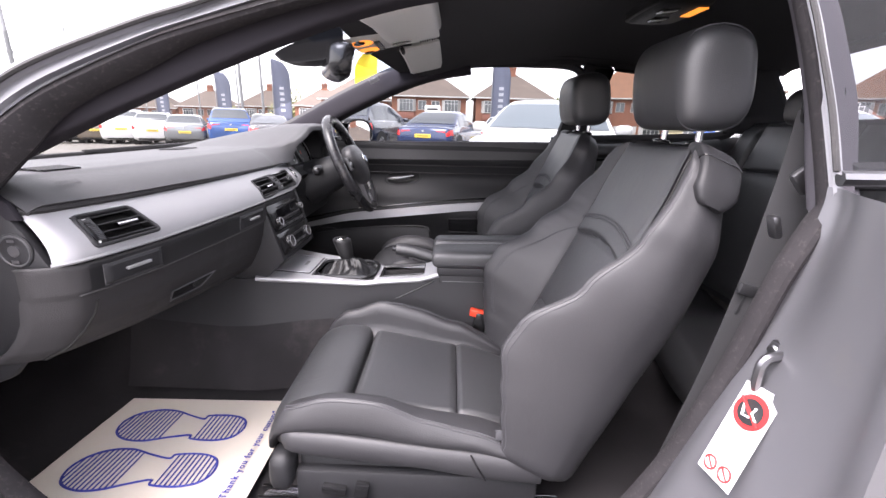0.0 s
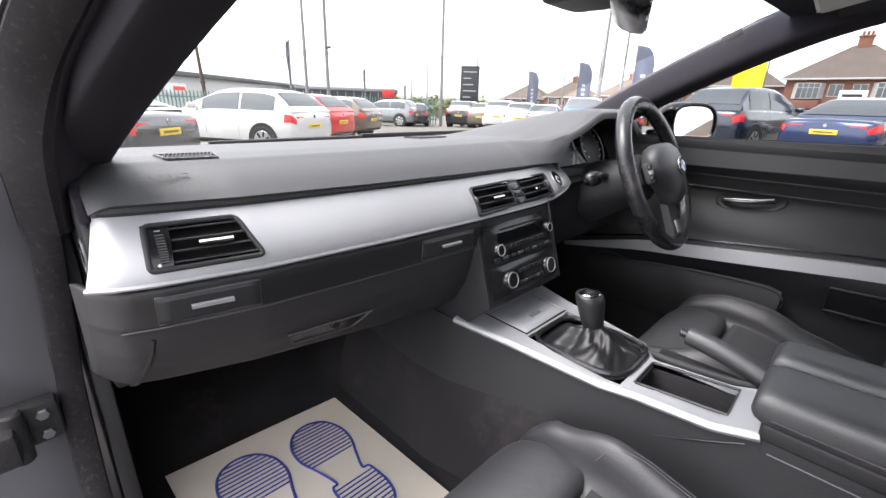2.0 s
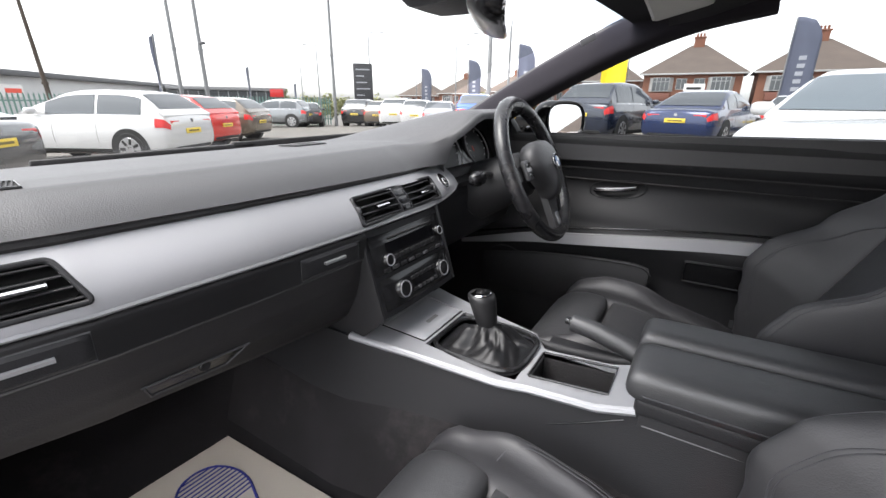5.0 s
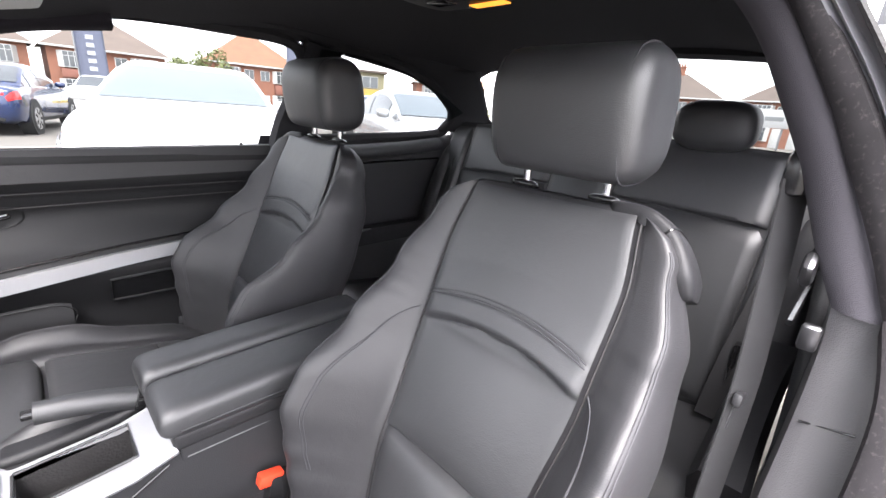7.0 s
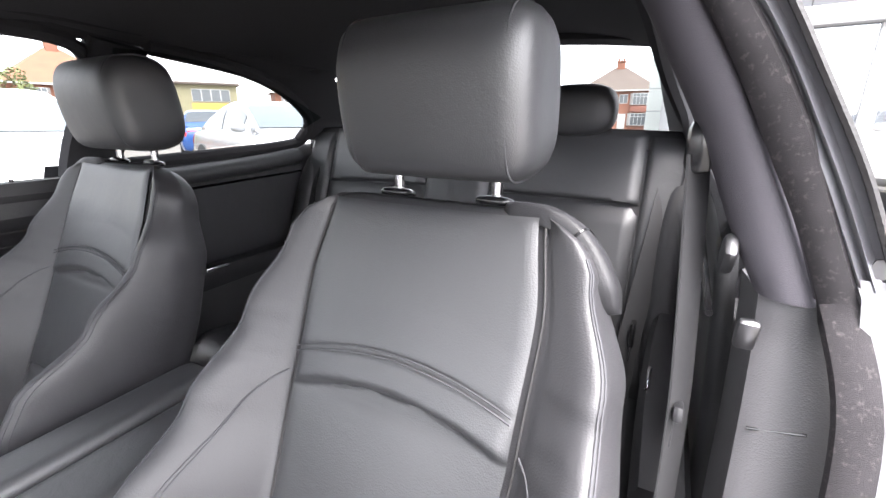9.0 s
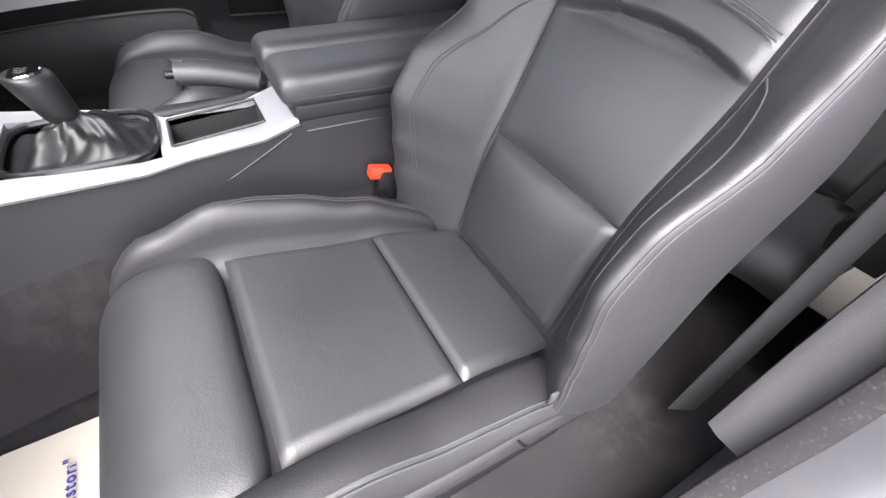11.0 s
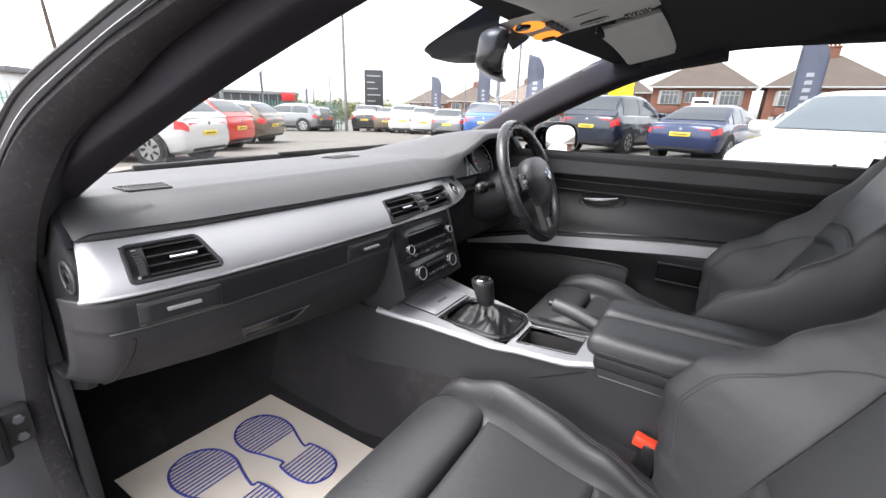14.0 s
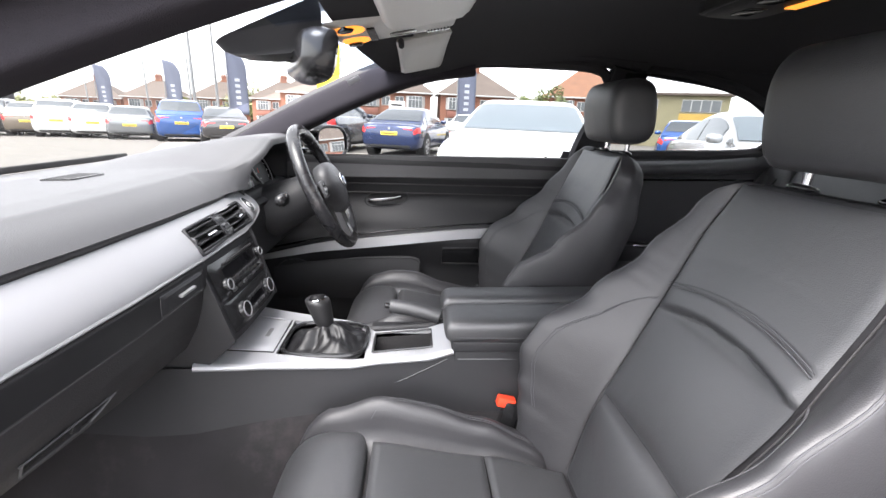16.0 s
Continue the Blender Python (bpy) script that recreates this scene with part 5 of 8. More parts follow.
def back_ring(h, shrink=0.0):
    wi, wo, b, d = lerp(W_IN, h), lerp(W_OUT, h) - shrink, lerp(BOLSTER, h), lerp(DEPTH, h)
    half = [(0, -0.006), (wi * 0.6, -0.002), (wi * 0.98, 0.000), (wi + (wo - wi) * 0.22, 0.004 + b * 0.24), (wi + (wo - wi) * 0.46, 0.008 + b * 0.57), (wi + (wo - wi) * 0.66, 0.010 + b * 0.88), (wi + (wo - wi) * 0.83, 0.010 + b), (wi + (wo - wi) * 0.95, 0.006 + b * 0.90), (wo + 0.002, b * 0.62 - 0.008), (wo + 0.006, b * 0.12 - 0.02), (wo + 0.003, -d * 0.45), (wo - 0.012, -d * 0.85), (wo - 0.05, -d), (0, -d - 0.012)]
    k = 1 - shrink * 9
    fold = math.exp(-((h - 0.66) / 0.11) ** 2) * (math.sin(95 * h) + 0.6 * math.sin(171 * h + 1.0)) * 0.0007
    pts = [(l, n * k - (1 - k) * d * 0.5 + fold * math.exp(-((l - wi - 0.55 * (wo - wi)) / 0.028) ** 2) * (1 if n > -0.02 else 0)) for l, n in curve(half, 4)]
    return [back_pt(l, h, n) for l, n in pts] + [back_pt(-l, h, n) for l, n in pts[-2:0:-1]]


def skin(s, k, h, lift=0.0006):
    """A point on the bolster: k runs from its inner edge to the outer one."""
    half = back_half(h)
    l = lerp(W_IN, h) + (lerp(W_OUT, h) - lerp(W_IN, h)) * k
    for (a, p), (b, q) in zip(half, half[1:]):
        if a <= l <= b and b > a:
            return back_pt(s * l, h, p + (q - p) * (l - a) / (b - a) + lift)
    return back_pt(s * l, h, half[-1][1] + lift)


def front_seat(label, o):
    """o: -1 where the door is towards -y, 1 where it is towards +y."""
    seat = thing("front_seat", label, "seat", "front seats")
    rings = [back_ring(h) for h in np.linspace(0.02, 0.955, 110)] + [back_ring(0.978, 0.012), back_ring(0.995, 0.03), back_ring(1.003, 0.055)]
    rings = [back_ring(-0.055, 0.045), back_ring(-0.05, 0.025), back_ring(-0.04, 0.010), back_ring(-0.025, 0.003)] + [back_ring(h) for h in (-0.005,)] + rings
    bk = part("backrest", loft(rings), LEATHER_SHADED, seat, "black leather backrest shell and bolsters", sharp=1.3)

    def arch(s):
        return 0.045 * (1 - (2 * s - 1) ** 2)

    def panel(name, h0, h1, bulge, arch0=0.0, arch1=0.0, inset=0.006):
        def f(u, v):
            a, b = h0 + arch0 * arch(v) / 0.045, h1 + arch1 * arch(v) / 0.045
            h = a + (b - a) * u
            w = lerp(W_IN, h) - inset
            l = w * (2 * v - 1)
            return back_pt(l, h, 0.006 * abs(l / w) ** 3 - 0.005 + 0.0065 * puff(u, v, 0.025) + bulge * (max(0, math.sin(math.pi * u)) * max(0, math.sin(math.pi * v))) ** 0.6)
        return part(name, sheet(f, 26, 28), LEATHER, seat, "smooth leather insert panel", sharp=1.3)
    panel("lumbar_panel", 0.02, 0.315, 0.020)

    def insert(u, v):
        h = 0.318 + 0.667 * u
        w = lerp(W_IN, h) - 0.005
        l = w * (2 * v - 1)
        fold = h - (0.606 + 0.038 * arch(v) / 0.045)
        if fold < 0:
            r = 0.010 * math.sin(math.pi * min(1, u / 0.44)) ** 0.6 * math.sin(math.pi * v) ** 0.5
            r -= 0.003 * math.exp(fold / 0.02)
        else:
            r = 0.003 + 0.011 * min(1, fold / 0.012) * (1 - 0.85 * min(1, fold / 0.16)) - 0.0022 * math.exp(-((fold - 0.068) / 0.006) ** 2)
        return back_pt(l, h, 0.0085 * abs(l / w) ** 3 - 0.004 + 0.002 * puff(u, v, 0.05) + r * puff(u, 0.5, 0.07) * puff(0.5, v, 0.30))
    part("back_panel", sheet(insert, 110, 36), LEATHER, seat, "leather back insert with a folded shoulder band", sharp=1.3)
    for s in (-1, 1):
        for off in (0.0, 0.006):
            part("stitching", tube([skin(s, 0.93 - off * 6, h) for h in np.linspace(-0.03, 0.93, 44)], 0.0009, 5, (0, 1, 0)), STITCH, bk)
            part("stitching", tube([skin(s, k + off * 4, h - off * (0.8 if h > 0.5 else 0.1)) for k, h in curve([(0.06, 0.628), (0.22, 0.606), (0.38, 0.560), (0.50, 0.49), (0.58, 0.40), (0.60, 0.28), (0.56, 0.14)], 6)], 0.0009, 5, (0, 1, 0)), STITCH, bk)
        part("piping", tube([back_pt(s * (lerp(W_IN, h) + 0.001), h, 0.0025) for h in np.linspace(0.03, 0.97, 40)], 0.0014, 6, (0, 1, 0)), RUBBER, bk)
    for dh in (0.0, 0.010):
        part("cross_stitch", tube([back_pt(l, 0.670 + dh + arch((l + 0.131) / 0.262) * 0.845, 0.0112 + 0.002 * (l / 0.13) ** 2) for l in np.linspace(-0.128, 0.128, 24)], 0.0010, 5), STITCH, bk)
    # shoulder release flap on the door side
    path = curve([(0.080, 1.008), (0.118, 1.002), (0.146, 0.984), (0.166, 0.955), (0.183, 0.910), (0.194, 0.862)], 4)

    def flap_slice(k, w):
        a, b = path[max(0, k - 1)], path[min(len(path) - 1, k + 1)]
        q = math.atan2(b[0] - a[0], -(b[1] - a[1]) * BACK_L)
        out = Vector((0, o * math.cos(q), 0)) + B_UPV * math.sin(q)
        l, h = path[k]
        return [back_pt(o * l, h, -0.030 + n * w) + out * (d * w - 0.003) for n, d in curve([(0.032, -0.012), (0.034, 0.002), (0.026, 0.0085), (0.0, 0.0095), (-0.026, 0.0085), (-0.034, 0.002), (-0.032, -0.012)], 2)]
    fl = part("release_flap", loft([flap_slice(k, w) for k, w in [(0, 0.35), (0, 0.60)] + [(k, min(1.0, 0.70 + 0.06 * k) * min(1.0, 0.62 + 0.13 * (len(path) - 1 - k))) for k in range(1, len(path) - 1)] + [(len(path) - 1, 0.55), (len(path) - 1, 0.3)]]), PLASTIC, seat, "black shoulder flap with the seat release", sharp=1.2)
    part("flap_seam", tube(flap_slice(10, 1.01), 0.0013, 5), GLOSSY, fl)
    # headrest
    HP = curve([(-0.060, 0.012), (-0.056, 0.050), (-0.038, 0.072), (0.0, 0.079), (0.034, 0.070), (0.052, 0.044), (0.062, -0.022), (0.056, -0.058), (0.034, -0.074), (-0.004, -0.079), (-0.036, -0.073), (-0.051, -0.048)], 5, True)

    def head_ring(y, k, b=0.0):
        return [(0.432 + p[0] * k - b * max(0.0, -p[0] / 0.06), y + o * 0.006, 1.161 + p[1] * k) for p in HP]
    ends = [(0.1060, 0.36), (0.1054, 0.58), (0.1034, 0.735), (0.0995, 0.845), (0.0935, 0.925), (0.0860, 0.972), (0.0780, 0.993)]
    ys = [(-y, k) for y, k in ends] + [(y, 1.0) for y in np.linspace(-0.068, 0.068, 13)] + [(y, k) for y, k in ends[::-1]]
    hr = part("headrest", loft([head_ring(y, k, 0.006 * (1 - (y / 0.106) ** 2)) for y, k in ys]), LEATHER, seat, "padded leather headrest", sharp=1.3)
    for s in (-1, 1):
        part("seam", tube(head_ring(s * 0.0845, 0.988), 0.0013, 6, (0, 1, 0), True), STITCH, hr)
        part("post", rod((0.440, s * 0.061, 1.045), (0.440, s * 0.061, 1.13), 0.0062, 14), CHROME, hr, "chrome headrest post")
        part("collar", move(blob((0, 0, 0), (0.014, 0.022, 0.006), 2.6, 18, 8), Matrix.Translation((0.437, s * 0.061, 1.059)) @ pose(0, 0, 0, 0, 14, 0)), GLOSSY, seat, "black post collar")
    # cushion: base shell with bolsters, two inserts, thigh support
    CWI = [(-0.30, 0.150), (-0.15, 0.143), (0.19, 0.128)]
    CB = [(-0.29, 0.010), (-0.24, 0.028), (-0.17, 0.042), (-0.09, 0.044), (0.0, 0.027), (0.08, 0.015), (0.14, 0.010), (0.18, 0.003)]

    CI = [(-0.29, 0.006), (-0.22, 0.034), (-0.13, 0.062), (-0.04, 0.058), (0.05, 0.040), (0.12, 0.020), (0.18, 0.002)]

    def cz(x):
        return lerp([(-0.32, 0.580), (-0.16, 0.588), (0.05, 0.562), (0.22, 0.525)], x)

    def cush_ring(x, k=1.0):
        wi, wo = line(CWI, x), 0.202 - 0.03 * (1 - k)
        b = lerp(CB, x) * k
        bi = lerp(CI, x) * k
        z = cz(x) - (1 - k) * 0.07
        half = [(0, -0.022), (wi * 0.97, -0.018), (wi + 0.012, b * 0.50), (wi + 0.032, b * 0.92), (wo - 0.010, b), (wo - 0.001, b - 0.004), (wo + 0.007, b * 0.45 - 0.008), (wo + 0.006, -0.014), (wo - 0.006, -0.026), (wo - 0.03, -0.034), (0, -0.072)]
        tunnel = [(0, -0.022), (wi * 0.97, -0.018), (wi + 0.012, bi * 0.75), (wi + 0.030, bi), (wo - 0.008, bi * 0.70), (wo, b * 0.2 - 0.012), (wo + 0.004, -0.030), (wo - 0.004, -0.054), (wo - 0.03, -0.070), (0, -0.072)]
        pts, inner = curve(half, 4), curve(tunnel, 4)
        return [(x, o * l, z + n) for l, n in pts] + [(x, -o * l, z + n) for l, n in inner[-2:0:-1]]
    cu = part("cushion", loft([cush_ring(x, k) for x, k in zip([-0.285, -0.28, -0.268, -0.25] + list(np.linspace(-0.23, 0.165, 26)) + [0.175], [0.25, 0.55, 0.80, 0.94] + [1] * 26 + [0.7])]), LEATHER_SHADED, seat, "black leather seat cushion with bolsters", sharp=1.3)

    def cpanel(name, x0, x1, bulge):
        def f(u, v):
            x = x0 + (x1 - x0) * u
            w = line(CWI, x) - 0.001
            return (x, w * (2 * v - 1), cz(x) - 0.008 + 0.009 * puff(u, v, 0.018) + bulge * math.sin(math.pi * u) * math.sin(math.pi * v))
        return part(name, sheet(f, 24, 30), LEATHER, seat, "smooth leather insert panel", sharp=1.3)
    cpanel("cushion_panel", -0.146, 0.050, 0.004)
    cpanel("cushion_panel", 0.052, 0.20, 0.003)
    tl = []
    for k in np.linspace(-1, 1, 38):
        y = 0.176 * k
        q = max(0, 1 - abs(k) ** 9) ** 0.5
        zt = 0.596
        prof = [(-0.157, 0.51), (-0.153, 0.56), (-0.160, zt - 0.006), (-0.19, zt), (-0.235, zt - 0.003), (-0.275, zt - 0.022), (-0.298, zt - 0.058), (-0.296, zt - 0.095), (-0.26, zt - 0.115), (-0.20, zt - 0.11)]
        c = np.array((-0.215, 0.545))
        tl.append([(p[0], y, p[1]) for p in (c + (np.array(r) - c) * (0.30 + 0.70 * q) for r in curve(prof, 3, True))])
    part("thigh_support", loft(tl), LEATHER, seat, "pull-out leather thigh support", sharp=1.3)
    for s in (-1, 1):
        for dz in (0.0, 0.006):
            part("piping", tube([(x, s * (0.2015 - dz * 0.9), cz(x) + lerp(CB, x) - 0.0025 + dz * 0.45) if s == o else (x, s * 0.2055, cz(x) - 0.030 + dz) for x in np.linspace(-0.245, 0.150, 28)], 0.0012, 5), STITCH, cu)
        for off in (0.0, 0.006) if s != o else ():
            part("stitching", tube([(x, s * (line(CWI, x) + w_ + off), cz(x) + 0.0012 - 10 * off * off + lerp(CI, x) * k_) for x, w_, k_ in curve([(-0.150, 0.006, 0.55), (-0.135, 0.018, 0.86), (-0.105, 0.027, 1.0), (-0.05, 0.031, 1.0), (0.05, 0.031, 1.0), (0.15, 0.030, 1.0)], 5)], 0.0009, 5), STITCH, cu)
    # valance, switches, rails
    def skirt(x, k=1.0):
        zt, zb = line([(-0.25, 0.572), (-0.16, 0.566), (0.06, 0.543), (0.20, 0.528)], x), line([(-0.25, 0.524), (-0.216, 0.517), (0.0, 0.497), (0.10, 0.480), (0.20, 0.474)], x)
        zm = (zt + zb) / 2
        return [(x, o * (0.150 + (l - 0.150) * k), zm + (z - zm) * k) for l, z in curve([(0.150, zt), (0.196, zt - 0.002), (0.209, zt - 0.010), (0.2125, zm), (0.209, zb + 0.008), (0.198, zb), (0.150, zb)], 3)]
    va = part("valance", loft([skirt(-0.262, 0.45), skirt(-0.259, 0.75), skirt(-0.250, 0.93)] + [skirt(x) for x in np.linspace(-0.235, 0.20, 16)]), LEATHER_SHADED, seat, "side valance of the seat base", sharp=1.2)
    part("valance_seam", tube([(0.075 + 0.028 * k, o * (0.2115 + 0.002 * math.sin(math.pi * k)), 0.538 - 0.052 * k) for k in np.linspace(0, 1, 8)], 0.0016, 5), GLOSSY, va)
    sd = part("switch_panel", span((-0.24, o * 0.170, 0.385), (0.20, o * 0.194, 0.474), 0.008), PLASTIC, seat, "black switch panel of the seat base")
    for x0, x1 in ((-0.19, -0.145), (-0.13, -0.105)):
        part("seat_switch", box(((x0 + x1) / 2, o * 0.199, 0.440), (x1 - x0, 0.014, 0.018 if x1 - x0 > 0.03 else 0.034), 0.004, m=pose(0, 0, 0, 0, 8, 0)), GLOSSY, sd, "seat adjuster switch")
    part("base_frame", span((-0.24, -0.175, 0.395), (0.20, 0.175, 0.50), 0.015), PLASTIC, seat, "black seat base")
    part("front_bracket", move(blob((0, 0, 0), (0.022, 0.03, 0.04), 3, 16, 10), Matrix.Translation((-0.262, o * 0.185, 0.475))), PLASTIC, seat)
    for y in (-0.17, 0.17):
        part("seat_rail", join(span((-0.32, y - 0.018, 0.370), (0.25, y + 0.018, 0.378), 0.001), span((-0.32, y - 0.016, 0.378), (0.25, y - 0.010, 0.400), 0.001), span((-0.32, y + 0.010, 0.378), (0.25, y + 0.016, 0.400), 0.001)), CHROME, seat, "steel seat rail")
    # belt buckle on the tunnel side
    bu = part("belt_buckle", move(box((0, 0, 0), (0.034, 0.022, 0.080), 0.006), Matrix.Translation((0.112, o * -0.222, 0.566)) @ pose(0, 0, 0, 0, 12, 0)), GLOSSY, seat, "black belt buckle")
    part("release_button", move(box((0, 0, 0), (0.036, 0.018, 0.020), 0.003), Matrix.Translation((0.105, o * -0.222, 0.603)) @ pose(0, 0, 0, 0, 12, 0)), RED, bu, "red buckle button")
    part("tag", box((0.122, o * 0.200, 0.572), (0.012, 0.003, 0.020), 0.001), STITCH, seat, "small grey fabric tag")
    return seat


seat_a = front_seat("black leather passenger sports seat with stitched side bolsters", -1)
seat_a.location = (0, 0.843, 0)
seat_b = front_seat("black leather driver's sports seat behind the steering wheel", 1)
seat_b.location = (0.022, 1.520, 0.006)

# ---- driver's door, closed ----
dd = thing("driver_door", "closed driver's door with black panel and silver strip", "door")


def door_y(x, z):
    y = lerp([(0.36, 1.80), (0.60, 1.822), (0.72, 1.792), (0.76, 1.806), (0.86, 1.838), (0.905, 1.826), (0.93, 1.808), (0.99, 1.800), (1.02, 1.815)], z)
    return y


def door_pt(u, v, off=0.0):
    x = -0.80 + 1.27 * u
    z = 0.36 + (0.635 + 0.028 * u) * v
    return (x, door_y(x, z) - off, z)


def on_door(x, z, off=0.0):
    return Vector((x, door_y(x, z) - off, z))


part("door_panel", sheet(lambda u, v: door_pt(u, v), 30, 60, 0.03), DOORPAD, dd, "black moulded door panel", sharp=1.3)
part("top_roll", sweep([(x, 1.822, 0.972 + 0.022 * (x + 0.8)) for x in np.linspace(-0.80, 0.47, 24)], [(-0.022, -0.05), (-0.03, -0.02), (-0.022, 0.012), (0.0, 0.022), (0.02, 0.02), (0.022, -0.05)]), LEATHER_SHADED, dd, "soft black door top", sharp=1.3)
for dz, r in ((0.0, 0.0035), (-0.032, 0.0025)):
    part("groove", tube([on_door(x, 0.912 + dz + 0.012 * x, 0.001) for x in np.linspace(-0.55, 0.45, 30)], r, 6), RUBBER, dd)
STRIP = [(-0.66, 0.628), (-0.55, 0.655), (-0.40, 0.690), (-0.27, 0.707), (-0.05, 0.733), (0.10, 0.748), (0.30, 0.76), (0.45, 0.765)]
SP = curve(STRIP, 5)
part("strip", sweep([on_door(x, z, 0.006) for x, z in SP], lambda s: [(-0.012, -0.005 - 0.0105 * min(1, s * 3)), (-0.012, 0.004 + 0.0105 * min(1, s * 3)), (0.008, 0.006 + 0.0105 * min(1, s * 3)), (0.010, -0.006 - 0.0105 * min(1, s * 3))]), ALU, dd, "curved satin silver strip")
part("strip_shadow", tube([on_door(x, z + 0.030, 0.002) for x, z in SP], 0.0035, 6), GLOSSY, dd)
HANDLE = mat("handle_recess_black", (0.007, 0.007, 0.008), 0.45, 0, 0.1, 20, spec=0.3)
OVAL = [(0.072 * math.copysign(abs(math.cos(t)) ** 0.75, math.cos(t)), 0.024 * math.copysign(abs(math.sin(t)) ** 0.75, math.sin(t))) for t in np.linspace(0, 2 * math.pi, 41)[:-1]]
hl = part("inner_handle", loft([[on_door(-0.180 + a * k, 0.856 + b * k + 0.10 * a * k, off) for a, b in OVAL] for k, off in ((1.06, 0.0008), (1.03, 0.0028), (0.97, 0.0026), (0.88, 0.0012), (0.5, 0.001), (0.1, 0.001))], True, False), HANDLE, dd, "black oval door handle recess", sharp=1.2)
part("lever", sweep(curve([on_door(-0.240, 0.848, 0.008), on_door(-0.21, 0.852, 0.018), on_door(-0.165, 0.857, 0.017), on_door(-0.128, 0.864, 0.007)], 4), circle(0.0060, 10, 0.0050)), GLOSSY, hl, "black door lever with a bright edge")
part("lever_edge", tube([on_door(-0.236, 0.8525, 0.011), on_door(-0.21, 0.8575, 0.0205), on_door(-0.165, 0.8625, 0.0195), on_door(-0.132, 0.8680, 0.010)], 0.0019, 6, smooth=4), ALU, hl)
# stowage bin in the lower door
part("bin_front", sheet(lambda u, v: (-0.56 + 0.50 * u, 1.785 - 0.014 * math.sin(math.pi * v), 0.50 + (0.165 - 0.05 * (1 - u) ** 2 - 0.10 * max(0, u - 0.9) / 0.1 * max(0, u - 0.9)) * v), 24, 8, 0.012), DOORPAD, dd, "black stowage bin")
part("bin_edge", tube([(x, 1.781, z) for x, z in curve([(-0.56, 0.612), (-0.40, 0.640), (-0.25, 0.654), (-0.12, 0.660), (-0.07, 0.652), (-0.055, 0.62), (-0.10, 0.56), (-0.16, 0.50)], 5)], 0.0022, 6), DOORPAD, dd)
part("pocket", sheet(lambda u, v: on_door(0.02 + 0.15 * u, 0.632 + 0.062 * v, 0.0035), 4, 4), GLOSSY, dd, "dark pocket below the strip")
part("pocket_rim", tube([on_door(x, z, 0.005) for x, z in ((0.02, 0.632), (0.02, 0.694), (0.17, 0.700), (0.17, 0.632))], 0.003, 6, closed=True), PLASTIC, dd)
part("speaker_ring", tube([on_door(-0.50 + 0.075 * math.cos(t), 0.56 + 0.075 * math.sin(t), 0.003) for t in np.linspace(0, 2 * math.pi, 32)[:-1]], 0.002, 5, (0, 1, 0), True), PLASTIC, dd)
wg = part("door_glass", sheet(lambda u, v: (lerp([(0, -0.62), (1, -0.10)], v) + (0.50 - lerp([(0, -0.62), (1, -0.10)], v)) * u, 1.85 - 0.165 * v, 1.0 + 0.02 * u + 0.275 * v), 8, 8), DOOR_GLASS, dd, "door window, its glass darkened to dim the outside")
wg.visible_shadow = False
part("lock_pin", rod((0.36, 1.815, 1.012), (0.36, 1.815, 1.024), 0.004, 10), GLOSSY, dd)
# weatherstrip at the top of the frameless window
part("top_seal", sweep(curve([(-0.60, 1.80, 1.02), (-0.38, 1.772, 1.14), (-0.16, 1.735, 1.235), (0.06, 1.70, 1.288), (0.30, 1.69, 1.297), (0.46, 1.69, 1.287), (0.515, 1.72, 1.22)], 5), circle(0.015, 8)), CLOTH, shell, "black weatherstrip")
part("door_skin", prism([(-0.80, 0.30), (-0.80, 0.98), (0.47, 1.0), (0.47, 0.30)], "y", 1.87, 1.90, 0.008), PAINT, dd)
part("mirror_triangle", prism([(-0.66, 0.985), (-0.47, 0.99), (-0.52, 1.06)], "y", 1.80, 1.84, 0.006), PLASTIC, dd)
# pillar tag
part("airbag_tag", move(box((0, 0, 0), (0.036, 0.003, 0.015), 0.001), Matrix.Translation((-0.262, 1.655, 1.222)) @ pose(0, 0, 0, 18, -27, 8)), mat("tag_grey", (0.13, 0.13, 0.135), 0.6), shell, "small grey airbag tag")
# outside mirror
om = thing("door_mirror", "black door mirror with a bright reflecting glass", "mirror")
OM = Matrix.Translation((-0.41, 1.985, 1.03)) @ pose(0, 0, 0, 0, -5, -30)
part("housing", move(blob((-0.012, 0, 0), (0.040, 0.086, 0.064), 3.0, 32, 14), OM), GLOSSY, om, "black mirror housing")
oval = [(0.074 * math.copysign(abs(math.cos(t)) ** 0.7, math.cos(t)), 0.052 * math.copysign(abs(math.sin(t)) ** 0.7, math.sin(t))) for t in np.linspace(0, 2 * math.pi, 41)[:-1]]
part("mirror_glass", move(loft([[(x, a, b) for a, b in oval] for x in (0.022, 0.028)]), OM), mat("mirror_silver", (0.9, 0.9, 0.9), 0.02, 1.0, 0.01, 2, rvary=0.0), om, "mirror glass")
part("bezel", move(tube([(0.028, a * 1.04, b * 1.04) for a, b in oval], 0.006, 8, (1, 0, 0), True), OM), GLOSSY, om)
part("arm", box((-0.45, 1.885, 1.0), (0.05, 0.09, 0.035), 0.012), GLOSSY, om)

# ---- roof fittings ----
rm = thing("rear_view_mirror", "black interior mirror on a broad sensor housing", "mirror")
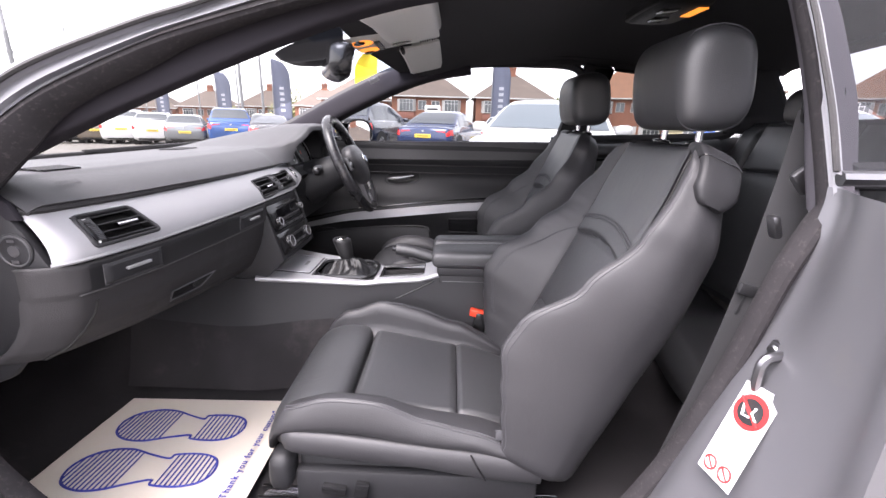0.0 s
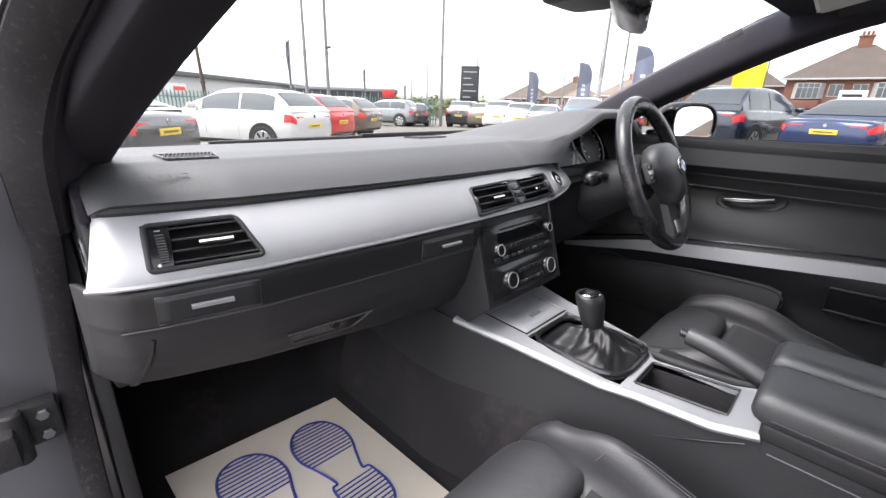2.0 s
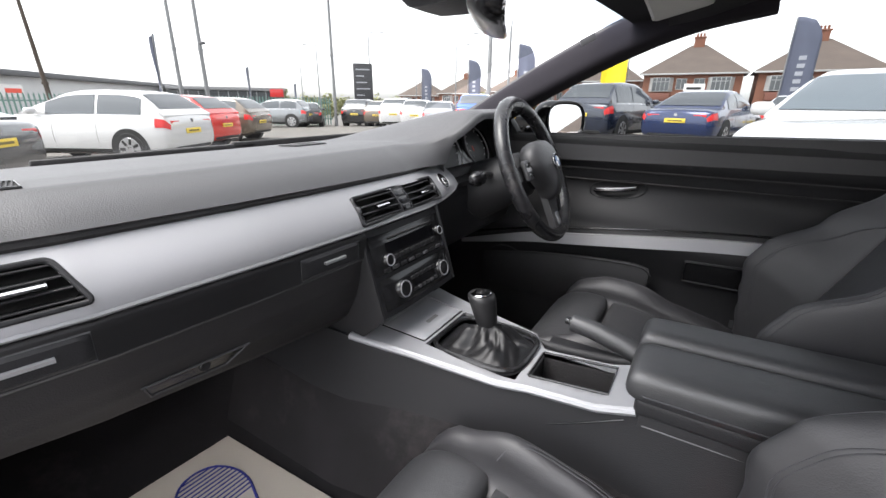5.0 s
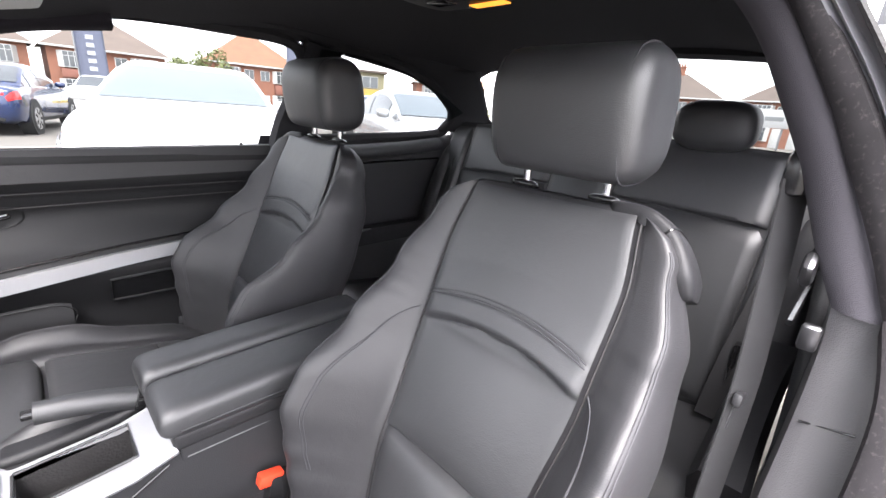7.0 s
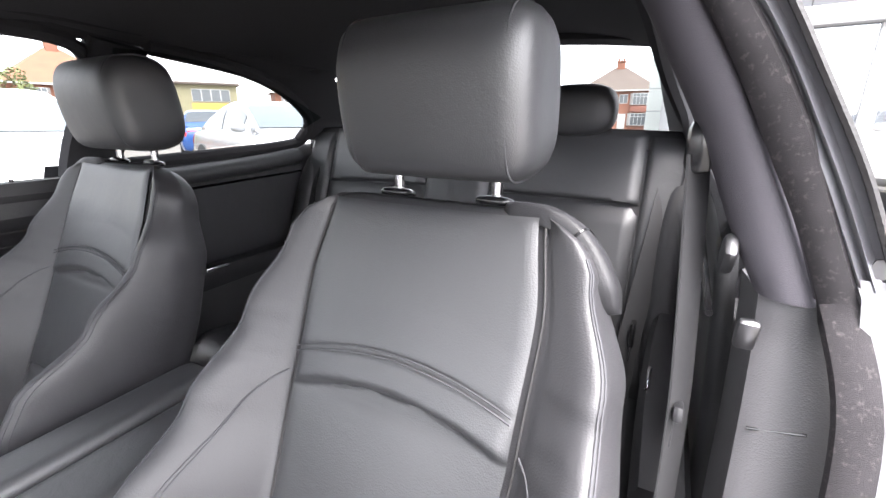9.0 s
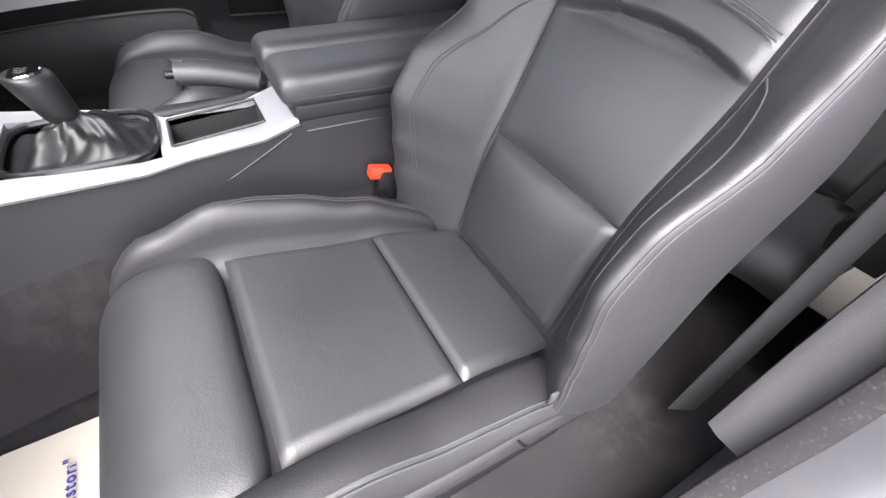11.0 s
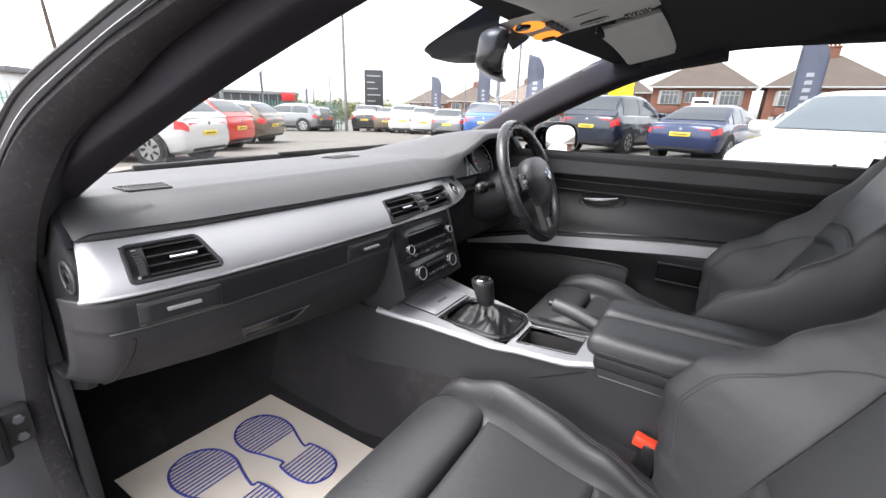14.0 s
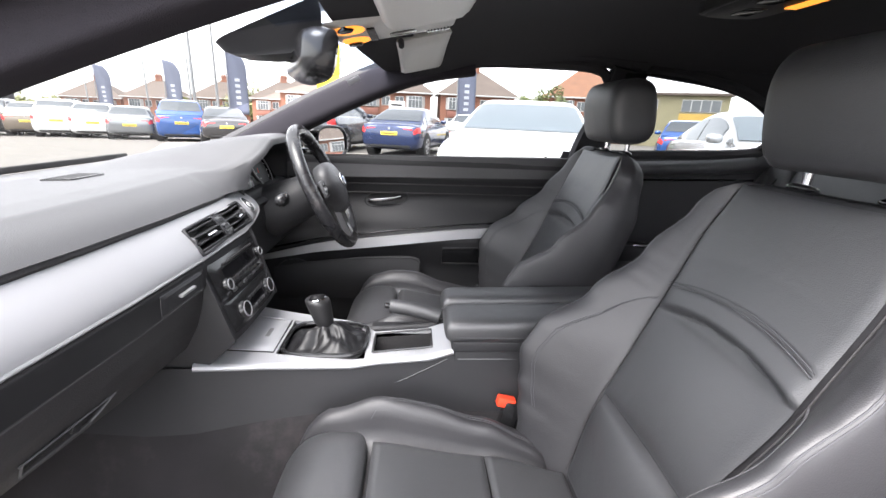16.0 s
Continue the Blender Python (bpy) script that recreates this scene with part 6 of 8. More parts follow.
def cover_ring(x, k, d):
    """Across the car: broad against the screen, narrow below."""
    zt, zb = 1.234 + 0.40 * (x + 0.404), lerp([(-0.40, 1.213), (-0.31, 1.213), (-0.21, 1.262)], x)
    zm = zt - 0.006
    return [(x, YC - 0.004 + y * k, zm + (z * (zm - zb) if z < 0 else z * 0.006) * d) for y, z in curve([(-0.076, 0.3), (-0.076, -0.05), (-0.050, -0.86), (-0.040, -1.0), (0.040, -1.0), (0.050, -0.86), (0.076, -0.05), (0.076, 0.3), (0.05, 0.6), (-0.05, 0.6)], 3, True)]


part("mirror_cover", loft([cover_ring(-0.408, 0.55, 0.15), cover_ring(-0.405, 0.66, 0.45), cover_ring(-0.398, 0.76, 0.80), cover_ring(-0.385, 0.84, 1.0), cover_ring(-0.34, 0.94, 1.0), cover_ring(-0.29, 1.02, 1.0), cover_ring(-0.235, 1.12, 1.0)]), PLASTIC, rm, "black sensor cover at the windscreen", sharp=0.6)
MM = Matrix.Translation((-0.268, 1.168, 1.218)) @ pose(0, 0, 0, 0, 8, 22)
part("mirror_housing", move(loft([[(x, 0.118 * k * a, 0.040 * k2 * b) for a, b in [(math.copysign(abs(math.cos(t)) ** 0.42, math.cos(t)), math.copysign(abs(math.sin(t)) ** 0.55, math.sin(t))) for t in np.linspace(0, 2 * math.pi, 41)[:-1]]] for x, k, k2 in ((-0.030, 0.72, 0.55), (-0.026, 0.86, 0.75), (-0.014, 0.96, 0.92), (0.0, 1.0, 1.0), (0.014, 1.0, 1.0), (0.019, 0.985, 0.97))]), MM), GLOSSY, rm, "black mirror housing")
part("mirror_glass", move(loft([[(x, 0.112 * math.copysign(abs(math.cos(t)) ** 0.42, math.cos(t)), 0.036 * math.copysign(abs(math.sin(t)) ** 0.55, math.sin(t))) for t in np.linspace(0, 2 * math.pi, 41)[:-1]] for x in (0.018, 0.0225)]), MM), mat("mirror_plain", (0.85, 0.85, 0.86), 0.03, 1.0, 0.01, 2, rvary=0.0), rm)
part("stem", rod((-0.290, 1.172, 1.222), (-0.318, 1.172, 1.232), 0.013, 12), PLASTIC, rm)
GREY = mat("grey_console_plastic", (0.64, 0.64, 0.62), 0.5, 0, 0.06, 10, 0.3, 700)
lamp = thing("map_lamp", "grey roof console with lit reading lamps and switches", "lamp")


def roof_pt(x, y, down=0.0):
    u = (x + 0.225) / 0.205
    return Vector((x, y, 1.256 + 0.042 * u - down))


def oval_at(x, y, rx, ry, lo, hi, p=0.8):
    return loft([[roof_pt(x + rx * k * math.copysign(abs(math.cos(t)) ** p, math.cos(t)), y + ry * k * math.copysign(abs(math.sin(t)) ** p, math.sin(t)), h) for t in np.linspace(0, 2 * math.pi, 29)[:-1]] for h, k in ((lo, 1.0), (hi * 0.8 + lo * 0.2, 1.0), (hi, 0.86))])


part("panel", sheet(lambda u, v: roof_pt(-0.232 + 0.215 * u, YC + (2 * v - 1) * (0.088 - 0.010 * u + 0.01 * u * u), 0.008 * puff(u, v, 0.14) - 0.004), 20, 24, -0.018), GREY, lamp, "grey roof console panel")
for s in (-1, 1):
    ln = part("lens", oval_at(-0.196, YC + s * 0.044, 0.024, 0.030, 0.002, 0.0055), AMBER, lamp, "warm lit reading lamp lens")
    part("lamp_knob", oval_at(-0.200, YC + s * 0.062, 0.013, 0.012, 0.002, 0.0095, 1.0), GLOSSY, lamp, "round dark lamp knob")
for k in range(4):
    part("switch", box(roof_pt(-0.163, YC - 0.036 + 0.024 * k, 0.006), (0.014, 0.018, 0.007), 0.002, m=pose(0, 0, 0, 0, -10, 0)), GLOSSY, lamp, "dark rocker switch")
part("recess", oval_at(-0.112, YC + 0.036, 0.024, 0.014, 0.0025, 0.0055), GLOSSY, lamp, "dark oval recess")
part("recess", oval_at(-0.112, YC - 0.036, 0.024, 0.014, 0.0025, 0.0055), GLOSSY, lamp)
for s in (-1, 1):
    for k in range(7):
        part("grille_slot", box(roof_pt(-0.066 + 0.006 * k, YC + s * 0.062, 0.005), (0.0028, 0.016, 0.003), 0, m=pose(0, 0, 0, 0, -10, 0)), GLOSSY, lamp)
for s, lab in ((-1, "passenger"), (1, "driver")):
    vz = thing("sun_visor", "folded light grey sun visor against the headliner", "sun visor", "sun visors")
    part("visor", sheet(lambda u, v: (-0.128 + 0.110 * u, YC + s * (0.108 + 0.34 * v), 1.268 + 0.026 * u - 0.022 * v ** 2 - 0.010 * puff(u, v, 0.12)), 12, 20, -0.014), GREY, vz)
    part("clip", rod((-0.118, YC + s * 0.098, 1.270), (-0.118, YC + s * 0.128, 1.266), 0.006, 10), CLOTH, vz)
rl = thing("rear_lamp", "small roof lamp with one warm lit lens", "lamp")
part("bezel", loft([[(0.515 + sx * k, 1.152 + sy * k, 1.352 - dz) for sx, sy in curve([(-0.052, -0.075), (-0.03, -0.098), (0.04, -0.092), (0.056, -0.05), (0.056, 0.05), (0.04, 0.092), (-0.03, 0.098), (-0.052, 0.075)], 3, True)] for k, dz in ((1.15, -0.010), (1.14, 0.006), (1.0, 0.012))]), PLASTIC, rl, "black lamp bezel")
part("rim", tube([(0.515 + sx * 1.09, 1.152 + sy * 1.0, 1.3435) for sx, sy in curve([(-0.052, -0.075), (-0.03, -0.098), (0.04, -0.092), (0.056, -0.05), (0.056, 0.05), (0.04, 0.092), (-0.03, 0.098), (-0.052, 0.075)], 3, True)], 0.0012, 5, closed=True), PAD, rl)
part("lens", box((0.562, 1.118, 1.3395), (0.022, 0.080, 0.003), 0.001), AMBER, rl, "lit amber lens")
part("switch", box((0.515, 1.195, 1.3395), (0.035, 0.05, 0.004), 0.002), GLOSSY, rl)
part("switch", box((0.500, 1.115, 1.3395), (0.035, 0.05, 0.004), 0.002), GLOSSY, rl)
gh = thing("grab_hook", "folded coat hook on the roof rail", "hook")
part("hook", tube([(0.40, 0.675, 1.292), (0.43, 0.672, 1.284), (0.46, 0.672, 1.292)], 0.003, 8, smooth=4), CLOTH, gh)

# ---- rear bench ----
bench = thing("rear_bench", "black leather rear bench with two shaped seats", "seat")


def rear_back(u, v):
    y = 0.60 + 1.16 * v
    s = min(abs(y - 0.885), abs(y - 1.475)) / 0.30
    h = 0.50 + 0.618 * u
    return (0.985 + 0.190 * u + 0.030 * (min(s, 1) ** 2 - 0.6) * -1 * (1 - 0.3 * u) - 0.015 * math.sin(math.pi * u), y, h + 0.010 * math.cos((y - YC) * 3))


part("backrest", sheet(rear_back, 24, 50, 0.10), LEATHER_SHADED, bench, "black leather rear backrest", sharp=1.3)
for ya, yb in ((0.695, 1.075), (1.285, 1.665)):
    for h0, h1 in ((0.03, 0.715), (0.722, 0.995)):
        part("panel", sheet(lambda u, v: Vector(rear_back(h0 + (h1 - h0) * u, (ya + (yb - ya) * v - 0.60) / 1.16)) + Vector((-0.016 * puff(u, v, 0.05) - 0.006 * math.sin(math.pi * u) * math.sin(math.pi * v), 0, 0)), 20, 24), LEATHER, bench, "leather insert panel", sharp=1.3)
for ya, yb in ((0.605, 0.690), (1.67, 1.755), (1.08, 1.28)):
    part("side_panel", sheet(lambda u, v: Vector(rear_back(0.02 + 0.955 * u, (ya + (yb - ya) * v - 0.60) / 1.16)) + Vector((-0.018 * puff(u, v, 0.10), 0, 0)), 24, 12), LEATHER, bench, "narrow leather side panel", sharp=1.3)
for yc in (0.874, 1.486):
    hd = part("headrest", move(blob((0, 0, 0), (0.048, 0.096, 0.062), 3.0, 32, 16), Matrix.Translation((1.175, yc - 0.006, 1.166))), LEATHER, bench, "rounded rear headrest")
part("cushion", sheet(lambda u, v: (0.60 + 0.42 * u, 0.60 + 1.16 * v, 0.545 - 0.05 * u - 0.07 * max(0, 1 - u * 6) ** 2 + 0.02 * math.cos((0.60 + 1.16 * v - YC) * 12)), 16, 40, 0.08), LEATHER, bench, "black leather rear seat cushion", sharp=1.3)
for y in (0.608, 1.752):
    part("side_bolster", move(blob((0, 0, 0), (0.07, 0.04, 0.27), 3, 20, 14), Matrix.Translation((1.085, y, 0.78)) @ pose(0, 0, 0, 0, 20, 0)), LEATHER_SHADED, bench, "leather side bolster")
for y in (0.625, 1.735):
    part("belt_slot", box((1.205, y, 1.085), (0.02, 0.06, 0.02), 0.004), GLOSSY, bench, "black belt slot in the shelf")

# seat belts


def strap(name_label, pts, width, parent_label="black seat belt webbing", up=(0, 1, 0)):
    b = thing("seat_belt", name_label, "seat belt", "seat belts")
    part("webbing", sweep(curve(pts, 6), [(-width / 2, -0.001), (width / 2, -0.001), (width / 2, 0.001), (-width / 2, 0.001)], up), mat("belt_webbing", (0.02, 0.02, 0.022), 0.75, 0, 0.15, 60), b)
    return b


b1 = strap("black front seat belt hanging at the B-pillar", [(0.486, 0.606, 1.110), (0.478, 0.600, 1.04), (0.462, 0.592, 0.94), (0.450, 0.588, 0.871), (0.425, 0.586, 0.74), (0.38, 0.582, 0.56), (0.35, 0.580, 0.44)], 0.046, up=(0.45, 1, 0))
part("guide", box((0.486, 0.606, 1.118), (0.040, 0.024, 0.048), 0.009), GLOSSY, b1, "black belt guide loop")
part("tongue", join(box((0.450, 0.589, 0.871), (0.050, 0.010, 0.016), 0.004, m=pose(0, 0, 0, 0, 15, 0)), box((0.445, 0.592, 0.850), (0.022, 0.004, 0.034), 0.002, m=pose(0, 0, 0, 0, 15, 0))), PLASTIC, b1, "belt tongue")
b2 = strap("black rear seat belt across the backrest corner", [(1.175, 0.632, 1.085), (1.10, 0.640, 0.96), (1.03, 0.655, 0.80), (0.965, 0.668, 0.66), (0.93, 0.675, 0.54)], 0.046, up=(1, 0.2, 0))
part("tongue", box((0.968, 0.662, 0.690), (0.03, 0.012, 0.06), 0.005), GLOSSY, b2)
part("tongue_plate", box((0.955, 0.662, 0.650), (0.02, 0.004, 0.035), 0.002), CHROME, b2)
b3 = strap("black rear seat belt on the driver's side", [(1.175, 1.728, 1.085), (1.10, 1.72, 0.96), (1.03, 1.705, 0.80), (0.965, 1.692, 0.66), (0.93, 1.685, 0.54)], 0.046, up=(1, -0.2, 0))
for f, tag in ((lambda p: p, ""), (flip, "")):
    ra = part("side_armrest", sweep([f(p) for p in curve([(0.50, 0.585, 0.70), (0.65, 0.592, 0.715), (0.85, 0.595, 0.72), (1.0, 0.59, 0.72)], 4)], [(-0.03, -0.035), (-0.035, 0.0), (-0.025, 0.02), (0.025, 0.02), (0.035, 0.0), (0.03, -0.035)]), PLASTIC, shell, "black moulded rear side armrest")
    part("latch", box(f((0.72, 0.617, 0.735)), (0.07, 0.008, 0.012), 0.003), CHROME, ra)
    part("groove", tube([f((x, 0.574, 0.955 + 0.03 * (x - 0.5))) for x in np.linspace(0.5, 1.1, 10)], 0.004, 6), GLOSSY, ra)

# ---- paper mat on the passenger floor ----
PZ = 0.385
PM = Matrix.Translation((-0.555, 0.805, PZ)) @ pose(0, 0, 0, 0, 4, 92)
mat_ob = thing("paper_mat", "cream paper floor mat printed with two blue shoe soles", "floor mat")


def paper_z(x, y):
    return 0.004 * math.sin(6 * x + 2) * math.sin(5 * y) + 0.010 * max(0, abs(x) - 0.12) * 1.5


part("sheet", move(sheet(lambda u, v: (-0.20 + 0.3635 * u, (v - 0.49) * 0.425, paper_z(-0.20 + 0.3635 * u, (v - 0.49) * 0.425)), 24, 24, 0.0012), PM), PAPER, mat_ob, "cream paper sheet")
SOLE = [(-0.024, -0.030), (-0.034, 0.005), (-0.048, 0.045), (-0.050, 0.085), (-0.036, 0.122), (-0.008, 0.137), (0.022, 0.128), (0.042, 0.098), (0.046, 0.055), (0.034, 0.010), (0.026, -0.030), (0.036, -0.037), (0.039, -0.085), (0.028, -0.120), (0.0, -0.132), (-0.026, -0.120), (-0.037, -0.085), (-0.035, -0.037)]


def shoe(cx, s):
    """A printed sole: outline, heel bar and hatching with the waist left open."""
    q = [(1.20 * a, 1.06 * b + 0.021) for a, b in curve(SOLE, 6, True)]
    g = part("shoe_print", move(tube([(cx + s * p[0], p[1] + 0.004, paper_z(cx + s * p[0], p[1]) + 0.0018) for p in q], 0.0026, 4, closed=True), PM), INK, mat_ob, "blue shoe-sole outline")
    for k in range(31):
        y = -0.112 + k * 0.0096
        if -0.018 < y < 0.042:
            continue
        xs = []
        for a, b in zip(q, q[1:] + q[:1]):
            if (a[1] - y) * (b[1] - y) < 0:
                xs.append(a[0] + (b[0] - a[0]) * (y - a[1]) / (b[1] - a[1]))
        if len(xs) >= 2:
            x0, x1 = cx + s * min(xs), cx + s * max(xs)
            part("print_line", move(tube([(x0, y + 0.004, paper_z(x0, y) + 0.0018), (x1, y + 0.004, paper_z(x1, y) + 0.0018)], 0.0018, 4), PM), INK, g)


shoe(-0.086, 1)
shoe(0.052, -1)
flat_text("\"Thank you for your custom\"", 0.0193, PM @ Matrix.Translation((-0.028, -0.167, 0.0035)), INK, mat_ob, "blue printed words of thanks", 0.0005, 1.22)

# a second mat on the driver's floor
mat_b = copy_thing(mat_ob, pose(0.06, 0.70, 0.0))
mat_b["label"] = "cream paper floor mat on the driver's side"

# sticker on the jamb
sk = thing("warning_sticker", "white airbag warning sticker with a red round sign", "sticker")
ST0, STU, STV = Vector((0.357, 0.440, 0.824)), Vector((-0.003, -0.053, 0.013)), Vector((-0.049, -0.0245, -0.090))
STN = STV.cross(STU).normalized()


def st(u, v, lift):
    return ST0 + STU * u + STV * v + STN * lift


def patch(name, u0, u1, v0, v1, lift, material, parent=None):
    return part(name, sheet(lambda a, b: st(u0 + (u1 - u0) * a, v0 + (v1 - v0) * b, lift), 2, 2), material, parent or sk)


def disc(name, u, v, r, lift, material, parent=None):
    bm = bmesh.new()
    bm.faces.new([bm.verts.new(st(u + r / 0.046 * math.cos(t), v + r / 0.117 * math.sin(t), lift)) for t in np.linspace(0, 2 * math.pi, 29)[:-1]])
    return part(name, bm, material, parent or sk)


patch("label_sheet", 0, 1, 0, 1, 0.006, WHITE)
SRED, SBLK = mat("sticker_red", (0.62, 0.03, 0.03), 0.5), mat("sticker_grey", (0.25, 0.25, 0.26), 0.6)
big = disc("red_sign", 0.5, 0.26, 0.0205, 0.0068, SRED)
disc("sign_field", 0.5, 0.26, 0.0150, 0.0074, mat("sign_black", (0.02, 0.02, 0.022), 0.5), big)
for a in (45,):
    part("sign_bar", tube([st(0.16, 0.16, 0.0082), st(0.84, 0.36, 0.0082)], 0.0016, 5), SRED, big)
part("sign_seat", tube([st(0.30, 0.20, 0.0082), st(0.38, 0.32, 0.0082), st(0.55, 0.31, 0.0082)], 0.0013, 5), WHITE, big)
part("sign_figure", tube([st(0.62, 0.20, 0.0082), st(0.58, 0.27, 0.0082), st(0.74, 0.32, 0.0082)], 0.0013, 5), WHITE, big)
for k in range(8):
    patch("text_bar", 0.12, 0.9 - 0.1 * (k % 3), 0.50 + 0.035 * k, 0.515 + 0.035 * k, 0.0066, SBLK)
for u in (0.28, 0.72):
    ring = part("small_sign", tube([st(u + 0.0075 / 0.046 * math.cos(t), 0.89 + 0.0075 / 0.117 * math.sin(t), 0.007) for t in np.linspace(0, 2 * math.pi, 21)[:-1]], 0.0011, 5, tuple(STN), True), SRED, sk)
    part("sign_bar", tube([st(u - 0.12, 0.85, 0.007), st(u + 0.12, 0.93, 0.007)], 0.0009, 5), SRED, ring)

# ---- outside ----
ASPHALT = mat("pale_worn_asphalt", (0.125, 0.115, 0.102), 0.80, 0, 0.22, 0.4, 0.6, 60, wear=((0.085, 0.080, 0.075), 0.6, 0.25))


def ground_z(x, y):
    """The car park falls gently ahead of the car and towards the road."""
    return 0.022 * min(0.0, x + 1.0) - 0.020 * max(0.0, y - 18.0)


EDGES = (-400, -200, -100, -50, -25, -12, -6, -1, 0, 3, 8, 18, 30, 60, 120, 240, 400)
solo("ground", sheet(lambda u, v: (EDGES[int(round(16 * u))], EDGES[int(round(16 * v))], ground_z(EDGES[int(round(16 * u))], EDGES[int(round(16 * v))])), 16, 16), ASPHALT, "worn grey asphalt of the car park", "ground", kind="structure")
INDOORS = set(bpy.data.objects)
TYRE = mat("tyre", (0.02, 0.02, 0.02), 0.8)
CGLASS = mat("dark_car_glass", (0.06, 0.068, 0.075), 0.05, 0.25, 0.1, 2, spec=1.0)
LAMP_RED = mat("red_lamp", (0.55, 0.02, 0.02), 0.2, 0, 0.1, 20)
LAMP_CLEAR = mat("clear_lamp", (0.6, 0.6, 0.62), 0.1, 0.3, 0.1, 20)
PLATE_INK = mat("plate_ink", (0.16, 0.12, 0.03), 0.6)
PLATE = mat("yellow_plate", (0.75, 0.55, 0.06), 0.5)


def polar(az, d):
    return (d * math.sin(radians(az)), 0.4 + d * math.cos(radians(az)))


def carpaint(name, c, metal=0.2):
    return mat(name, c, 0.25, metal, 0.05, 1.5, coat=1.0)


def along(pts, s):
    """A point at the share s of a list of points."""
    q = max(0.0, min(1.0, s)) * (len(pts) - 1)
    i = min(int(q), len(pts) - 2)
    return tuple(a + (b - a) * (q - i) for a, b in zip(pts[i], pts[i + 1]))


def parked_car(label, paint, shape, group="parked cars"):
    """shape: length, width, height, bonnet share, boot share (0: hatch), belt height. The nose points along +x, the wheels stand on z = 0."""
    L, W, H, bon, boot, belt = shape
    c = thing("parked_car", label, "car", group)
    h2, w = L / 2, W / 2
    tail = belt - 0.02 if boot else belt + 0.02

    def body_half(k):
        x = -h2 + L * k
        ww = w * line([(0, 0.80), (0.006, 0.88), (0.02, 0.94), (0.06, 0.985), (0.2, 1.0), (0.8, 1.0), (0.92, 0.97), (0.97, 0.90), (0.99, 0.80), (1, 0.70)], k)
        low = line([(0, 0.42), (0.01, 0.31), (0.04, 0.25), (0.1, 0.21), (0.9, 0.20), (0.96, 0.22), (0.985, 0.27), (1, 0.36)], k)
        top = line([(0, tail - 0.16), (0.006, tail - 0.07), (0.02, tail - 0.02), (0.05, tail), (0.2, belt + 0.02), (1 - bon, belt), (1 - bon * 0.55, belt - 0.06), (1 - bon * 0.2, belt - 0.15), (0.965, belt - 0.22), (0.985, belt - 0.29), (1, belt - 0.40)], k)
        h = top - low
        half = [(0, low), (ww * 0.78, low), (ww * 0.95, low + 0.07), (ww * 0.99, low + 0.26 * h), (ww * 1.0, low + 0.50 * h), (ww * 0.985, low + 0.68 * h), (ww * 0.972, low + 0.80 * h), (ww * 0.93, top - 0.025), (ww * 0.80, top + 0.004), (0, top + 0.03)]
        return [(x, y, z) for y, z in half]
    ks = [0, 0.006, 0.012, 0.02, 0.035, 0.06] + list(np.linspace(0.1, 0.9, 19)) + [0.93, 0.95, 0.965, 0.98, 0.99, 1.0]
    part("body", loft([body_half(k) + [(x, -y, z) for x, y, z in body_half(k)[-2:0:-1]] for k in ks]), paint, c, "painted car body", sharp=0.6)

    def patch_on(half, name, k0, k1, s0, s1, out, material, sides=(-1, 1), nu=6, nv=6, label=""):
        for s in sides:
            def f(u, v):
                x, y, z = along(half(k0 + (k1 - k0) * u), s0 + (s1 - s0) * v)
                n = Vector((0, y, (z - belt * 0.75) * 0.8)).normalized()
                return (x + (out if k0 > 0.9 else -out if k1 < 0.1 else 0), s * (y + n.y * out), z + n.z * out)
            part(name, sheet(f, nu, nv), material, c, label)
    patch_on(body_half, "tail_lamp", 0.001, 0.055, 0.56, 0.74, 0.008, LAMP_RED, label="red tail lamp")
    patch_on(body_half, "headlamp", 0.915, 0.985, 0.56, 0.72, 0.008, LAMP_CLEAR, label="clear headlamp")
    patch_on(body_half, "sill_trim", 0.24, 0.76, 0.18, 0.27, 0.006, TYRE)
    patch_on(body_half, "swage_line", 0.08, 0.86, 0.60, 0.615, 0.007, paint)
    for k in (0.34, 0.56):
        patch_on(body_half, "door_gap", k, k + 0.002, 0.30, 0.76, 0.003, TYRE, nu=1)
    x0, x1 = -h2 + L * (boot if boot else 0.012), h2 - L * bon
    rise = 0.40 if 0 < boot < 0.1 else 0.32 if boot else 0.17
    PROF = [(0, 0.0), (rise * 0.5, 0.50), (rise, 0.88), (rise + 0.10, 0.97), (0.46, 1.0), (0.60, 0.965), (0.70, 0.84), (0.85, 0.45), (1.0, 0.0)]

    def cab_half(k):
        x = x0 + (x1 - x0) * k
        q = float(line(PROF, k))
        t = q * (H - belt) + 0.015
        wt = w * (0.90 - 0.19 * q)
        wb = w * (0.91 - 0.05 * abs(2 * k - 1) ** 4)
        return [(x, y, z) for y, z in ((0, belt - 0.04), (wb, belt - 0.04), (wb - (wb - wt) * 0.45, belt + t * 0.45), (wt, belt + t * 0.86), (wt * 0.90, belt + t * 0.955), (wt * 0.70, belt + t * 0.99), (0, belt + t))]
    part("cabin", loft([cab_half(k) + [(x, -y, z) for x, y, z in cab_half(k)[-2:0:-1]] for k in np.linspace(0, 1, 29)]), paint, c, "painted roof and pillars", sharp=0.6)
    a = rise * (0.62 if boot else 0.9)
    patch_on(cab_half, "side_window", a, 0.445, 0.21, 0.475, 0.010, CGLASS, label="dark side window")
    patch_on(cab_half, "side_window", 0.465, 0.80, 0.21, 0.475, 0.010, CGLASS, label="dark side window")
    patch_on(cab_half, "window_trim", rise * 0.5, 0.86, 0.175, 0.20, 0.012, TRIM_BRIGHT)

